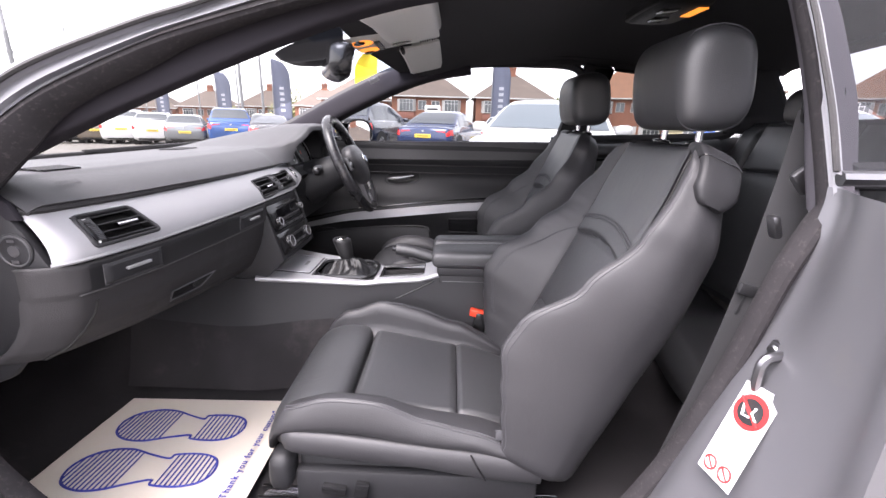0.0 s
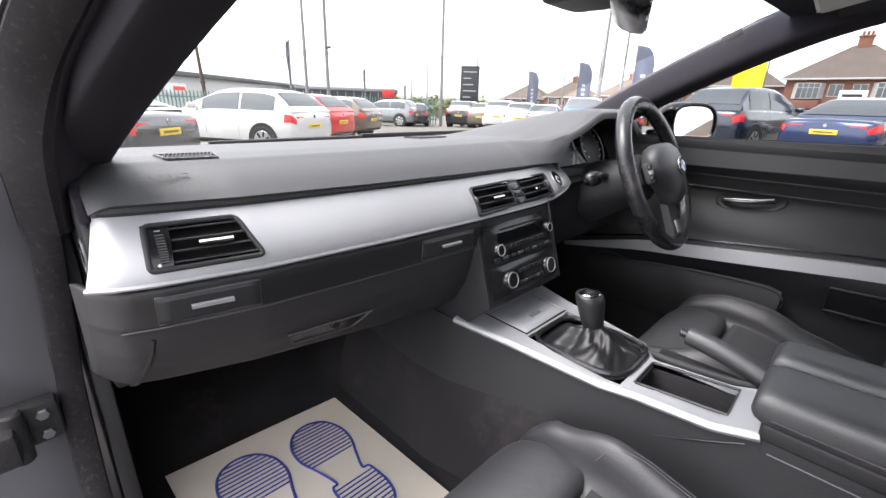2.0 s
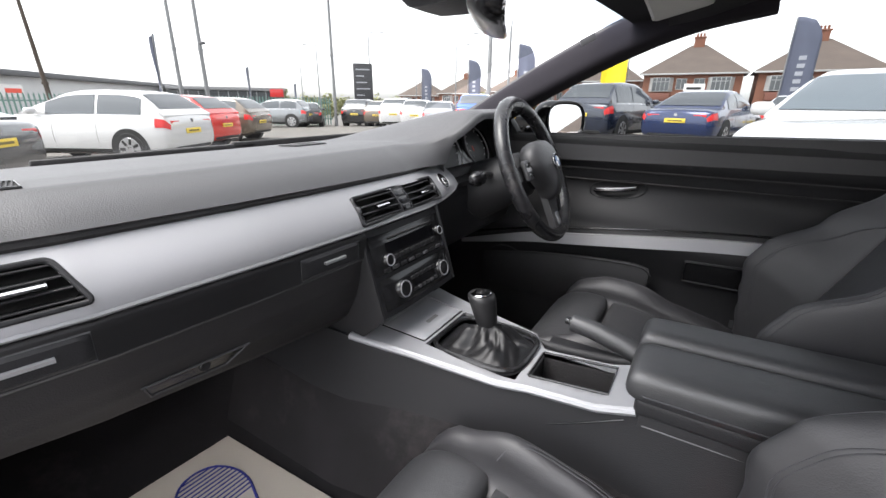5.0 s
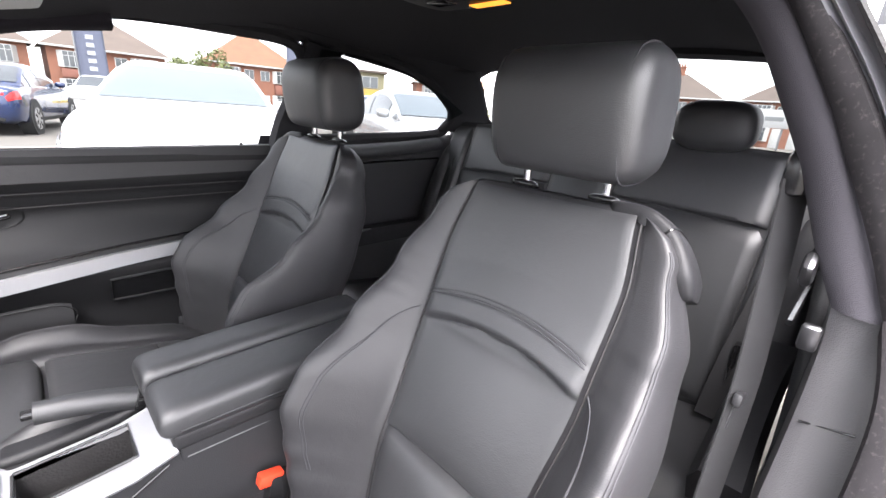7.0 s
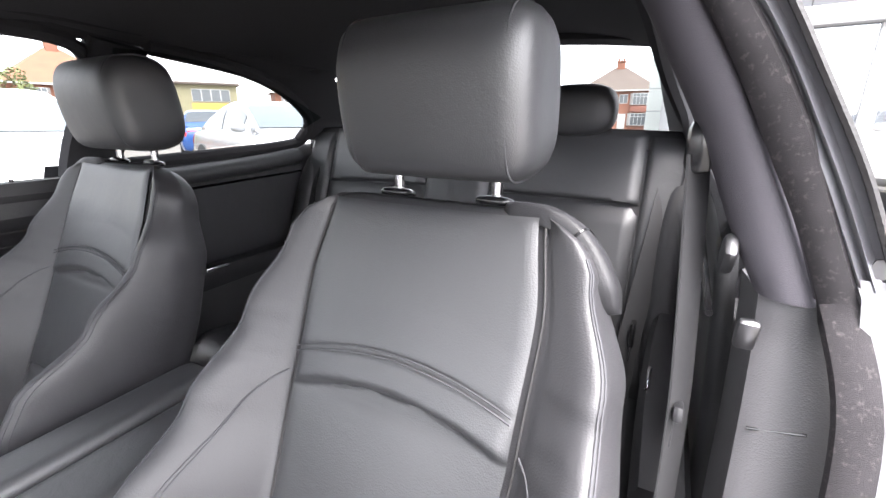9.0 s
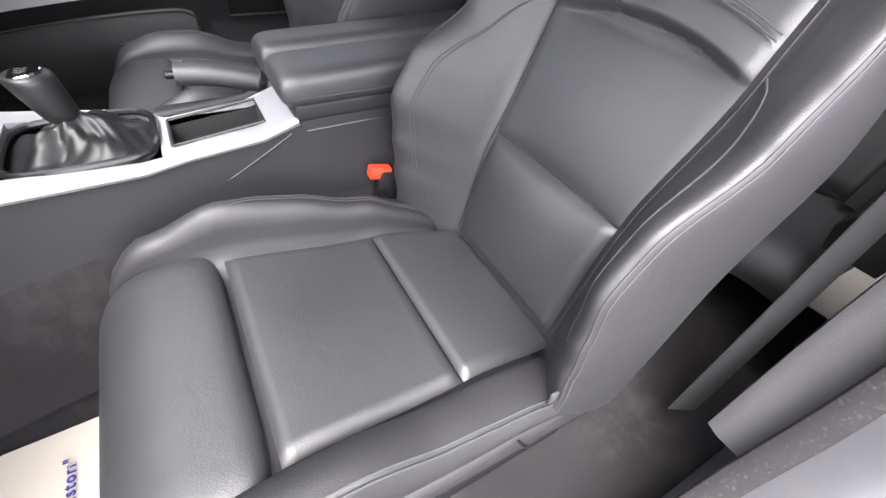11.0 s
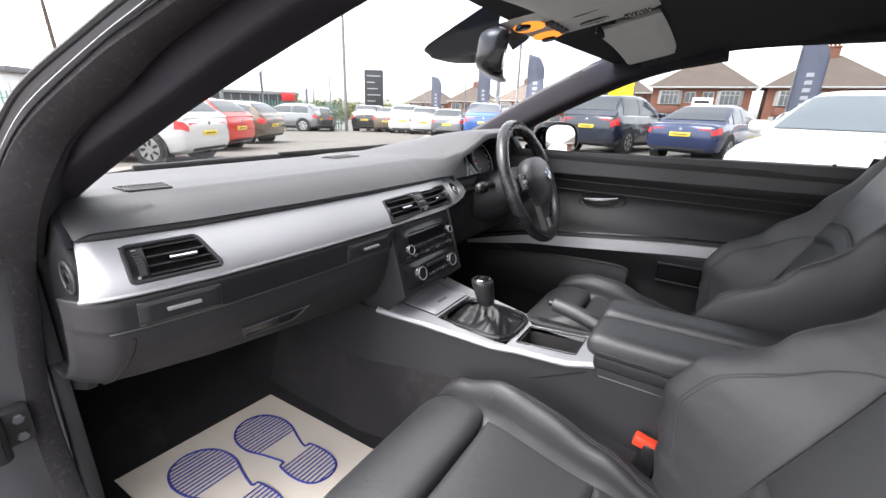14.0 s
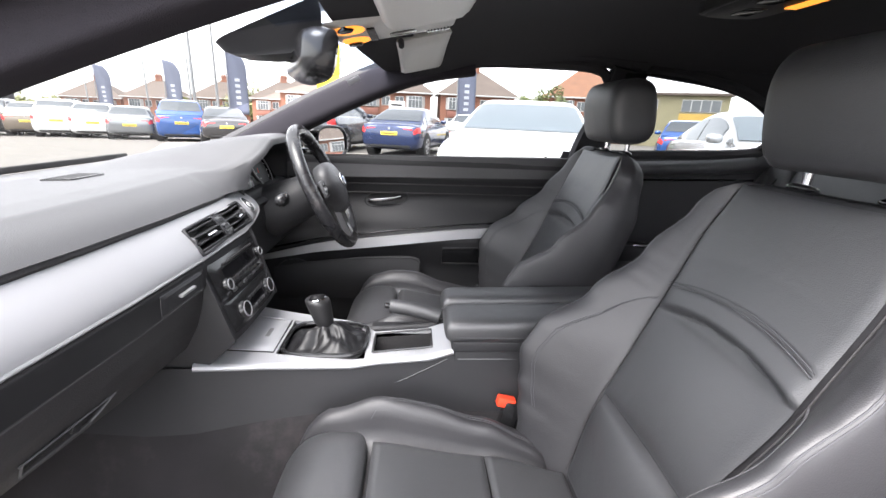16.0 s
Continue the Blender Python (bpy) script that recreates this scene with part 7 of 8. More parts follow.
    def across(name, k0, k1, s0, out, material, lab):
        def f(u, v):
            t = 2 * v - 1
            x, y, z = along(cab_half(k0 + (k1 - k0) * u), 1 - (1 - s0) * abs(t))
            return (x, math.copysign(y, t) * 0.985, z + out)
        part(name, sheet(f, 8, 16), material, c, lab)
    across("windscreen", 0.715, 0.965, 0.60, 0.012, CSCREEN, "windscreen reflecting the sky")
    across("rear_window", 0.04, rise * 0.93, 0.62, 0.012, CGLASS, "dark rear window")
    for s in (-1, 1):
        part("door_mirror", blob((x1 - 0.42, s * (w * 1.02), belt + 0.075), (0.075, 0.105, 0.07), 2.8, 14, 8), paint, c)
    zp = tail - (0.26 if boot else 0.33)
    part("number_plate", box((-h2 - 0.004, 0, zp), (0.02, 0.50, 0.105), 0.006), PLATE, c, "yellow rear plate")
    part("plate_bar", box((-h2 - 0.016, 0, zp), (0.004, 0.36, 0.034), 0), PLATE_INK, c)
    part("rear_bumper", box((-h2 + 0.10, 0, 0.37), (0.16, W * 0.72, 0.15), 0.05), TYRE, c, "dark lower bumper")
    part("badge", rod((-h2 - 0.006, 0, tail - 0.12), (-h2 + 0.03, 0, tail - 0.12), 0.04, 14), TRIM_BRIGHT, c)
    for s in (-1, 1):
        part("tail_lamp", box((-h2 + 0.030, s * w * 0.60, tail - 0.150), (0.05, w * 0.34, 0.085), 0.02), LAMP_RED, c, "red tail lamp")
        part("grille", box((h2 - 0.035, s * W * 0.085, belt - 0.36), (0.10, W * 0.15, 0.13), 0.03), TYRE, c, "dark front grille")
    part("front_intake", box((h2 - 0.07, 0, 0.38), (0.16, W * 0.60, 0.12), 0.04), TYRE, c)
    R = 0.335 if H < 1.6 else 0.37
    for x in (-h2 + L * 0.19, h2 - L * 0.185):
        for s in (-1, 1):
            y = s * (w - 0.09)
            part("wheel_arch", rod((x, y - s * 0.15, R + 0.015), (x, s * (w + 0.004), R + 0.015), R + 0.055, 28), TYRE, c)
            tyre = part("wheel", rod((x, y - s * 0.11, R), (x, y + s * 0.105, R), R, 28, 0.03), TYRE, c, "alloy wheel with tyre")
            part("rim", rod((x, y + s * 0.08, R), (x, y + s * 0.110, R), R * 0.70, 24, 0.01), mat_rim, tyre, "silver alloy rim")
            for q in range(7):
                a_ = 2 * math.pi * q / 7
                part("spoke_gap", box((x + R * 0.45 * math.cos(a_), y + s * 0.110, R + R * 0.45 * math.sin(a_)), (R * 0.36, 0.008, R * 0.17), 0.01, m=pose(0, 0, 0, 0, -math.degrees(a_), 0)), TYRE, tyre)
    return c


CSCREEN = mat("car_windscreen_glass", (0.105, 0.125, 0.14), 0.06, 0.0, 0.08, 2, spec=0.6)
TRIM_BRIGHT = mat("window_trim_bright", (0.5, 0.5, 0.5), 0.25, 0.9)
mat_rim = mat("alloy_rim", (0.45, 0.45, 0.46), 0.3, 0.8)
SALOON = (4.75, 1.84, 1.45, 0.27, 0.13, 0.98)
SUV = (4.75, 1.92, 1.74, 0.25, 0.0, 1.12)
FASTBACK = (4.85, 1.86, 1.47, 0.26, 0.055, 0.99)
HATCH = (4.25, 1.78, 1.46, 0.26, 0.0, 0.98)
CROSS = (4.35, 1.82, 1.60, 0.25, 0.0, 1.05)
C = dict(graphite=carpaint("graphite_paint", (0.085, 0.088, 0.094), 0.5), navy=carpaint("navy_paint", (0.012, 0.018, 0.035)), blue=carpaint("blue_paint", (0.010, 0.024, 0.085), 0.35), white=carpaint("white_paint", (0.55, 0.55, 0.55), 0.0), silver=carpaint("silver_paint", (0.42, 0.43, 0.44), 0.6),
         grey=carpaint("mid_grey_paint", (0.20, 0.21, 0.22), 0.5), red=carpaint("red_paint", (0.60, 0.03, 0.02)), black=carpaint("black_paint", (0.015, 0.015, 0.017)), brown=carpaint("bronze_paint", (0.16, 0.13, 0.10), 0.4), bright=carpaint("bright_blue_paint", (0.018, 0.070, 0.24), 0.3))
made = {}


def put_car(kind, colour, label, at, heading):
    """at: the middle of the car on the ground; heading: degrees of its nose from +x."""
    key = (kind, colour)
    m = pose(at[0], at[1], 0, 0, 0, heading)
    if key not in made:
        made[key] = parked_car(label, C[colour], kind)
        made[key].matrix_world = m
        return made[key]
    o = copy_thing(made[key], m)
    o["label"] = label
    return o


put_car(SUV, "navy", "dark navy SUV parked with its tail to the camera", (-2.9, 16.3), 76)
put_car(SALOON, "blue", "metallic blue saloon parked in the bay", (-0.2, 15.4), 74)
put_car(HATCH, "white", "white hatchback parked further off", (2.6, 20.0), 74)
put_car(SALOON, "white", "bright white saloon facing the camera close by", (1.50, 6.6), 254)
put_car(SALOON, "silver", "silver saloon with its mirror out", (5.2, 6.6), 252)
put_car(HATCH, "bright", "bright blue hatchback on the far side", (9.0, 14.5), 60)
put_car(FASTBACK, "graphite", "dark grey fastback with red tail lamps", (-9.3, 0.62), 224)
put_car(HATCH, "white", "white hatchback parked in the row", (-11.5, 4.85), 208)
put_car(HATCH, "red", "red hatchback parked beside the white one", (-13.7, 7.05), 208)
put_car(HATCH, "brown", "bronze hatchback in the row", (-15.6, 9.6), 208)
put_car(CROSS, "grey", "grey crossover standing across the lane", (-22.6, 18.0), 208)
put_car(HATCH, "black", "black hatchback at the end of the row", (-22.5, 20.5), 135)
for kind, col, lab, az, d in ((SUV, "black", "black SUV in the far row", -41.5, 31.5), (CROSS, "brown", "bronze crossover in the far row", -39.0, 30.5), (SUV, "white", "white SUV in the far row", -36.9, 29.2), (CROSS, "white", "white crossover in the far row", -34.4, 27.6), (HATCH, "grey", "grey hatchback in the far row", -31.6, 25.6), (SUV, "bright", "bright blue SUV in the far row", -27.2, 23.4), (SALOON, "black", "black saloon in the far row", -23.2, 21.8)):
    put_car(kind, col, lab, polar(az, d), 116)

# houses
BRICK = mat("red_brick", (0.19, 0.082, 0.052), 0.85, 0, 0.3, 1.5, 0.5, 14)
RENDER_W = mat("cream_render", (0.62, 0.58, 0.50), 0.85, 0, 0.1, 1.5)
TILE = mat("brown_roof_tile", (0.095, 0.074, 0.062), 0.85, 0, 0.3, 1.0, 0.5, 8)
TILE_O = mat("orange_roof_tile", (0.16, 0.078, 0.045), 0.85, 0, 0.25, 1.0, 0.5, 8)
UPVC = mat("white_window_frame", (0.36, 0.36, 0.35), 0.4)


def house(label, W, D, E, R, tile, at, turn):
    """A semi-detached pair with a hipped roof; its front looks along -y."""
    h = thing("house", label, "house", "row of houses")
    wl = part("wall", span((-W / 2, 0, 0), (W / 2, D, E), 0), BRICK, h, "red brick walls")
    o = 0.45
    bm = bmesh.new()
    lo = [bm.verts.new(p) for p in ((-W / 2 - o, -o, E), (W / 2 + o, -o, E), (W / 2 + o, D + o, E), (-W / 2 - o, D + o, E))]
    r0, r1 = bm.verts.new((-W / 2 + D * 0.5, D / 2, R)), bm.verts.new((W / 2 - D * 0.5, D / 2, R))
    for f in ((lo[0], lo[1], r1, r0), (lo[1], lo[2], r1), (lo[2], lo[3], r0, r1), (lo[3], lo[0], r0), (lo[3], lo[2], lo[1], lo[0])):
        bm.faces.new(f)
    bmesh.ops.recalc_face_normals(bm, faces=bm.faces)
    rf = part("roof", bm, tile, h, "hipped tiled roof", sharp=0.2)
    part("chimney", join(span((-0.5, D / 2 - 0.35, R - 0.5), (0.5, D / 2 + 0.35, R + 0.75), 0.02), span((-0.58, D / 2 - 0.43, R + 0.65), (0.58, D / 2 + 0.43, R + 0.8), 0.02), *[rod((k, D / 2, R + 0.75), (k, D / 2, R + 1.15), 0.11, 10) for k in (-0.3, 0, 0.3)]), BRICK, rf, "brick chimney with pots")
    part("gutter", span((-W / 2 - o, -o - 0.05, E - 0.16), (W / 2 + o, -o + 0.06, E), 0.02), UPVC, h)
    for s in (-1, 1):
        for z0, z1, bw in ((E - 1.75, E - 0.45, 1.15), (0.7, 2.1, 1.25)):
            cx = s * W * 0.30
            b = part("bay_window", prism([(cx - bw, 0.0), (cx - bw * 0.72, -0.55), (cx + bw * 0.72, -0.55), (cx + bw, 0.0)], "z", z0 - 0.03, z1 + 0.03, 0), UPVC, h, "white framed bay window")
            for k in range(4):
                a = cx - bw * 0.70 + bw * 1.4 * k / 4
                part("pane", span((a + 0.03, -0.57, z0 + 0.04), (a + bw * 0.35 - 0.03, -0.555, z1 - 0.40), 0), CGLASS, b)
                part("pane", span((a + 0.03, -0.57, z1 - 0.34), (a + bw * 0.35 - 0.03, -0.555, z1 - 0.02), 0), CGLASS, b)
        part("tile_panel", span((s * W * 0.30 - 1.0, -0.5, 2.25), (s * W * 0.30 + 1.0, 0.05, E - 1.9), 0.02), mat_panel, h, "red hung tiles under the window")
        cx = s * W * 0.09
        wd = part("window", span((cx - 0.5, -0.06, E - 1.6), (cx + 0.5, 0.02, E - 0.5), 0.01), UPVC, h, "white framed window")
        for a in (-0.44, 0.03):
            part("pane", span((cx + a, -0.075, E - 1.52), (cx + a + 0.41, -0.062, E - 0.58), 0), CGLASS, wd)
        part("door", span((cx - 0.45, -0.05, 0), (cx + 0.45, 0.02, 2.05), 0.01), UPVC, h, "white front door")
    h.matrix_world = pose(at[0], at[1], 0, 0, 0, turn)
    return h


mat_panel = mat("hung_tile_red", (0.17, 0.07, 0.05), 0.8, 0, 0.2, 2)
h1 = house("semi-detached red brick house with brown hipped roof", 9.0, 7.6, 4.9, 7.9, TILE, (-2.9, 54), 0)
for x, y, a in ((7.3, 54, 0), (-13.2, 60, 3), (-22.5, 76, 6), (-33, 78, 8), (-45, 80, 10), (-58, 84, 12), (50, 34, -48), (57, 20, -70), (60, 9, -84), (61, -2, -90)):
    copy_thing(h1, pose(x, y, 0, 0, 0, a))
h2 = house("red brick house with an orange tiled roof", 9.4, 8.0, 5.2, 8.7, TILE_O, (20.6, 53), -8)
copy_thing(h2, pose(43, 44, 0, 0, 0, -36))
fl = thing("flat_block", "olive rendered flats with a yellow panel and white windows", "building")
OLIVE = mat("olive_render", (0.20, 0.18, 0.11), 0.85, 0, 0.15, 1.2)
part("wall", span((-4.5, 0, 0), (4.5, 7, 5.2), 0), OLIVE, fl, "olive rendered wall")
part("roof", span((-4.8, -0.4, 5.2), (4.8, 7.3, 5.45), 0.03), TILE, fl)
part("panel", span((0.2, -0.06, 2.45), (3.9, 0.02, 3.45), 0), mat("ochre_panel", (0.38, 0.25, 0.06), 0.8, 0, 0.1, 2), fl, "yellow panel between windows")
for x, z, w_, h_ in ((-3.2, 3.8, 1.3, 1.0), (0.3, 3.6, 3.5, 1.2), (0.3, 1.0, 3.5, 1.3), (-3.2, 1.0, 1.0, 1.0)):
    wn_ = part("window", span((x, -0.07, z), (x + w_, 0.02, z + h_), 0.01), UPVC, fl, "white framed window")
    n = max(2, int(w_ / 0.8))
    for k in range(n):
        part("pane", span((x + w_ * k / n + 0.05, -0.085, z + 0.06), (x + w_ * (k + 1) / n - 0.05, -0.072, z + h_ - 0.06), 0), CGLASS, wn_)
fl.matrix_world = pose(27.0, 45.0, 0, 0, 0, -30)


def leaves(rng, centre, radius, n, size, squash=1.0):
    """Loose leaf blades in an uneven crown of clumps."""
    bm = bmesh.new()
    clumps = [(Vector((rng.gauss(0, 0.42), rng.gauss(0, 0.42), rng.gauss(0, 0.45) * squash)) * radius, rng.uniform(0.25, 0.5) * radius) for _ in range(16)]
    for _ in range(n):
        p, r = rng.choice(clumps)
        d = Vector((rng.gauss(0, 1), rng.gauss(0, 1), rng.gauss(0, 1))).normalized()
        q = Vector(centre) + p + d * r * rng.uniform(0.6, 1.0)
        a = Vector((rng.gauss(0, 1), rng.gauss(0, 1), rng.gauss(0, 0.6))).normalized() * size * rng.uniform(0.6, 1.3)
        b = a.cross(d).normalized() * size * 0.55
        bm.faces.new([bm.verts.new(v) for v in (q - a, q + b, q + a, q - b)])
    return bm


LEAF = mat("leaf_green", (0.060, 0.085, 0.030), 0.6, 0, 0.45, 0.8, hue=(0.11, 0.125, 0.04))
LEAF_L = mat("leaf_pale", (0.13, 0.15, 0.06), 0.6, 0, 0.35, 0.5, hue=(0.18, 0.18, 0.07))
BARK = mat("bark", (0.06, 0.045, 0.035), 0.9, 0, 0.3, 6)


def tree(label, h, r, n, size, leaf, at, seed):
    rng = random.Random(seed)
    t = thing("tree", label, "tree", "trees")
    limbs = [rod((0, 0, 0), (0, 0, h * 0.55), 0.09 * h / 5, 9, 0, 0.05 * h / 5)]
    for k in range(7):
        a = k * 2.4
        limbs.append(rod((0, 0, h * (0.25 + 0.04 * k)), (r * 0.6 * math.cos(a), r * 0.6 * math.sin(a), h * (0.5 + 0.06 * k)), 0.04 * h / 5, 6, 0, 0.012))
    part("trunk", join(*limbs), BARK, t, "branching trunk")
    part("crown", leaves(rng, (0, 0, h * 0.58), r, n, size, h * 0.42 / r * 0.9), leaf, t, "leafy crown")
    t.location = (*at, 0)
    return t


tree("dark green garden conifer between the houses", 5.4, 1.5, 2600, 0.14, LEAF, polar(13.6, 44), 1)
tree("green garden tree beside the brick house", 5.9, 1.6, 2600, 0.14, LEAF, polar(15.9, 45), 2)
tree("small yellow-green garden shrub", 3.2, 0.9, 1200, 0.11, LEAF_L, polar(17.0, 42), 3)
tree("broad green tree beside the far road", 4.6, 3.2, 2600, 0.22, LEAF_L, polar(-50.6, 92), 4)
tree("broad green tree behind the parked cars", 6.0, 4.0, 2600, 0.25, LEAF_L, polar(-20.0, 84), 5)
tree("green tree in front of the houses", 5.5, 3.6, 2600, 0.25, LEAF_L, polar(-24.0, 88), 6)
hr_ = random.Random(9)
far = join(*[leaves(hr_, (*polar(az, 120 + 8 * math.sin(az)), 2.6 + ground_z(*polar(az, 120))), 4.5, 600, 0.45, 0.55) for az in np.linspace(-55, -12, 22)])
solo("far_trees", far, LEAF_L, "pale green line of far trees and hedges", "trees", kind="stuff")
hedge = join(*[leaves(hr_, (24.5 + 1.2 * k, 30 - 1.1 * k, 0.7), 0.8, 350, 0.10, 0.6) for k in range(9)])
solo("hedge", hedge, LEAF, "low green hedge along the forecourt", "hedge", kind="stuff")

# masts, flags, signs
MASTS = [(-61.5, 30), (-45.0, 30), (-25.7, 34), (-23.4, 40)]
LAMP_MAST, WOOD = (-59.0, 30), (-72.5, 34)
TWINS = [(-80.6, 50, 5.4), (-77.7, 44, 6.4)]
DARKPAINT = mat("dark_grey_paint", (0.06, 0.06, 0.065), 0.4)
STEEL = mat("galvanised_steel", (0.20, 0.205, 0.21), 0.55, 0.4)


def street_lamp(at, h, turn, arm=1.3):
    s = thing("street_lamp", "tall grey steel lighting column", "street lamp", "lighting columns")
    part("pole", rod((0, 0, 0), (0, 0, h), 0.10, 12, 0, 0.06), STEEL, s)
    part("arm", tube([(0, 0, h - 0.1), (0.2, 0, h + 0.05), (arm, 0, h + 0.12)], 0.04, 8, smooth=4), STEEL, s)
    part("lantern", box((arm + 0.25, 0, h + 0.10), (0.6, 0.22, 0.10), 0.04), STEEL, s, "flat lantern head")
    s.matrix_world = pose(*at, 0, 0, 0, turn)
    return s


s1 = street_lamp(polar(-40.7, 52), 9.2, 30)
for az, d, t in ((-46.9, 62, 200), (-48.9, 75, 200), (-30, 60, 10), (-35, 80, 10), (-26, 52, 200)):
    copy_thing(s1, pose(*polar(az, d), 0, 0, 0, t))


def mast(label, at, h, r, mt):
    m = thing("mast", label, "mast", "masts")
    part("pole", rod((0, 0, 0), (0, 0, h), r, 12, 0, r * 0.7), mt, m)
    part("collar", rod((0, 0, h * 0.35), (0, 0, h * 0.35 + 0.12), r * 1.3, 12), mt, m)
    m.location = (*at, 0)
    return m


for az, d in MASTS:
    mast("tall pale steel mast on the forecourt", polar(az, d), 12.0, 0.11, STEEL)
cam_mast = mast("steel mast with a small security lamp", polar(*LAMP_MAST), 12.0, 0.12, STEEL)
part("lantern", box((0.25, 0, 4.6), (0.42, 0.2, 0.16), 0.05), DARKPAINT, cam_mast)
wp = mast("leaning wooden telegraph pole", polar(*WOOD), 7.0, 0.13, BARK)
wp.rotation_euler = (0.02, radians(-4), 0)
cb = thing("cable", "thin overhead cable from the wooden pole", "cable")
a_, b_ = Vector((*polar(*WOOD), 6.8)), Vector((*polar(WOOD[0] - 32, 46), 8.3))
part("wire", tube([a_.lerp(b_, k / 12) - Vector((0, 0, 1.2 * math.sin(math.pi * k / 12))) for k in range(13)], 0.018, 5), RUBBER, cb)
for az, d, h in TWINS:
    t_ = thing("twin_lamp", "slim column with two round lamp heads", "street lamp", "lighting columns")
    part("pole", rod((0, 0, 0), (0, 0, h), 0.06, 10, 0, 0.04), STEEL, t_)
    part("crossbar", rod((-0.35, 0, h), (0.35, 0, h), 0.03, 8), STEEL, t_)
    for s in (-1, 1):
        part("lamp_head", blob((s * 0.42, 0, h + 0.08), (0.22, 0.2, 0.13), 2.4, 14, 8), STEEL, t_)
    t_.matrix_world = pose(*polar(az, d), 0, 0, 0, 65)


def feather_flag(label, cloth, at, h, w, turn, group="feather flags", ink=None):
    f = thing("feather_flag", label, "flag", group)
    part("mast", rod((0, 0, 0), (0, 0, h), 0.035, 10, 0, 0.02), STEEL, f)
    part("cloth", sheet(lambda u, v: (0.03 + w * v * (1 - 0.75 * max(0, u - 0.72) ** 2 / 0.0784 * 0.5), 0.10 * math.sin(5 * v + 3 * u), h * (0.28 + 0.72 * u) - 0.25 * v * max(0, u - 0.6) * h * 0.3), 16, 10, 0.004), cloth, f, "printed cloth")
    for k in range(5):
        part("print_bar", sheet(lambda u, v: (0.03 + w * (0.36 + 0.26 * v), 0.10 * math.sin(5 * (0.36 + 0.26 * v) + 3 * (0.2 + 0.11 * k)) - 0.012, h * (0.28 + 0.72 * (0.15 + 0.09 * k)) + 0.16 * u), 3, 4), ink or FLAG_PRINT, f)
    f.matrix_world = pose(*at, 0, 0, 0, turn)
    return f


FLAG_PRINT = mat("flag_print", (0.30, 0.31, 0.34), 0.8)
SLATE = mat("slate_flag_cloth", (0.09, 0.10, 0.14), 0.8, 0, 0.15, 2)
YELLOW = mat("yellow_flag_cloth", (0.85, 0.62, 0.02), 0.8, 0, 0.08, 2)
f1 = feather_flag("tall slate blue feather flag with white print", SLATE, polar(5.0, 24), 4.6, 0.95, 0)
for az, d, t in ((-34.3, 40, 10), (-28.4, 34, 10), (-63.2, 27, 160), (-54.6, 42, 150), (-49.6, 62, 150), (24.5, 26, 0), (-22.3, 27, 20)):
    copy_thing(f1, pose(*polar(az, d), 0, 0, 0, t))
feather_flag("yellow feather flag with dark print", YELLOW, polar(-9.6, 22), 4.4, 1.1, 180, ink=DARKPAINT)
ts = thing("totem_sign", "tall black totem sign with rows of white lettering bars", "sign")
part("board", span((-0.85, -0.15, 0.9), (0.85, 0.15, 5.1), 0.03), mat("black_sign", (0.02, 0.02, 0.024), 0.4), ts)
for k in range(7):
    part("letter_bar", span((-0.62, -0.165, 1.30 + 0.54 * k), (0.60 - 0.25 * (k % 3), -0.152, 1.40 + 0.54 * k), 0), FLAG_PRINT, ts)
part("foot", span((-0.7, -0.12, 0), (0.7, 0.12, 0.95), 0.02), STEEL, ts)
ts.matrix_world = pose(*polar(-41.5, 42), 0, 0, 0, 42)

# buildings of the dealers
CLAD = mat("pale_cladding", (0.24, 0.243, 0.25), 0.55, 0.1, 0.08, 0.5)
DARKCLAD = mat("grey_cladding", (0.095, 0.098, 0.106), 0.5, 0.2, 0.06, 0.4)
dl = thing("dealer_building", "long low grey dealership with a glazed front", "building")
part("wall", span((-22, 0, 0), (22, 16, 4.6), 0.02), mat("white_cladding", (0.52, 0.525, 0.53), 0.6, 0, 0.06, 0.5), dl, "pale clad walls")
part("roof", span((-22.6, -0.8, 4.6), (22.6, 16.5, 5.1), 0.03), DARKCLAD, dl, "flat roof edge")
for k in range(14):
    w_ = part("window", span((-4 + 1.8 * k, -0.06, 0.3), (-4 + 1.8 * k + 1.7, 0.02, 3.3), 0.02), CGLASS, dl, "shop window")
part("sign_board", span((-21.4, -0.25, 2.75), (-17.6, -0.05, 3.85), 0.03), WHITE, dl, "white sign board with red bar")
part("sign_bar", span((-20.0, -0.28, 3.1), (-17.9, -0.255, 3.5), 0), RED, dl)
dl.matrix_world = pose(-68.8, 28.6, 0, 0, 0, 134)
sh = thing("showroom_building", "grey panelled showroom with tall glazing", "building")
part("wall", span((0, -20, 3.3), (10, 0.9, 4.7), 0.02), DARKCLAD, sh, "grey fascia panels")
for k in range(14):
    part("panel_joint", span((-0.012, 1.15 - 1.43 * k, 3.3), (0.01, 1.17 - 1.43 * k, 4.7), 0), TYRE, sh)
part("panel_joint", span((-0.012, -20, 4.28), (0.01, 0.9, 4.30), 0), TYRE, sh)
part("coping", span((-0.10, -20, 4.66), (0.3, 0.95, 4.78), 0.02), CLAD, sh, "pale coping")
part("back_wall", span((1.6, -20, 0), (10, 0.6, 3.3), 0.02), mat("dim_interior", (0.30, 0.285, 0.27), 0.7, 0, 0.2, 0.6), sh)
part("soffit", span((-0.25, -20, 2.95), (0.1, 0.9, 3.3), 0.02), CLAD, sh)
SHOW_GLASS = mat("showroom_glass", (0.38, 0.40, 0.42), 0.03, 0.85, 0.05, 1, spec=1.0)
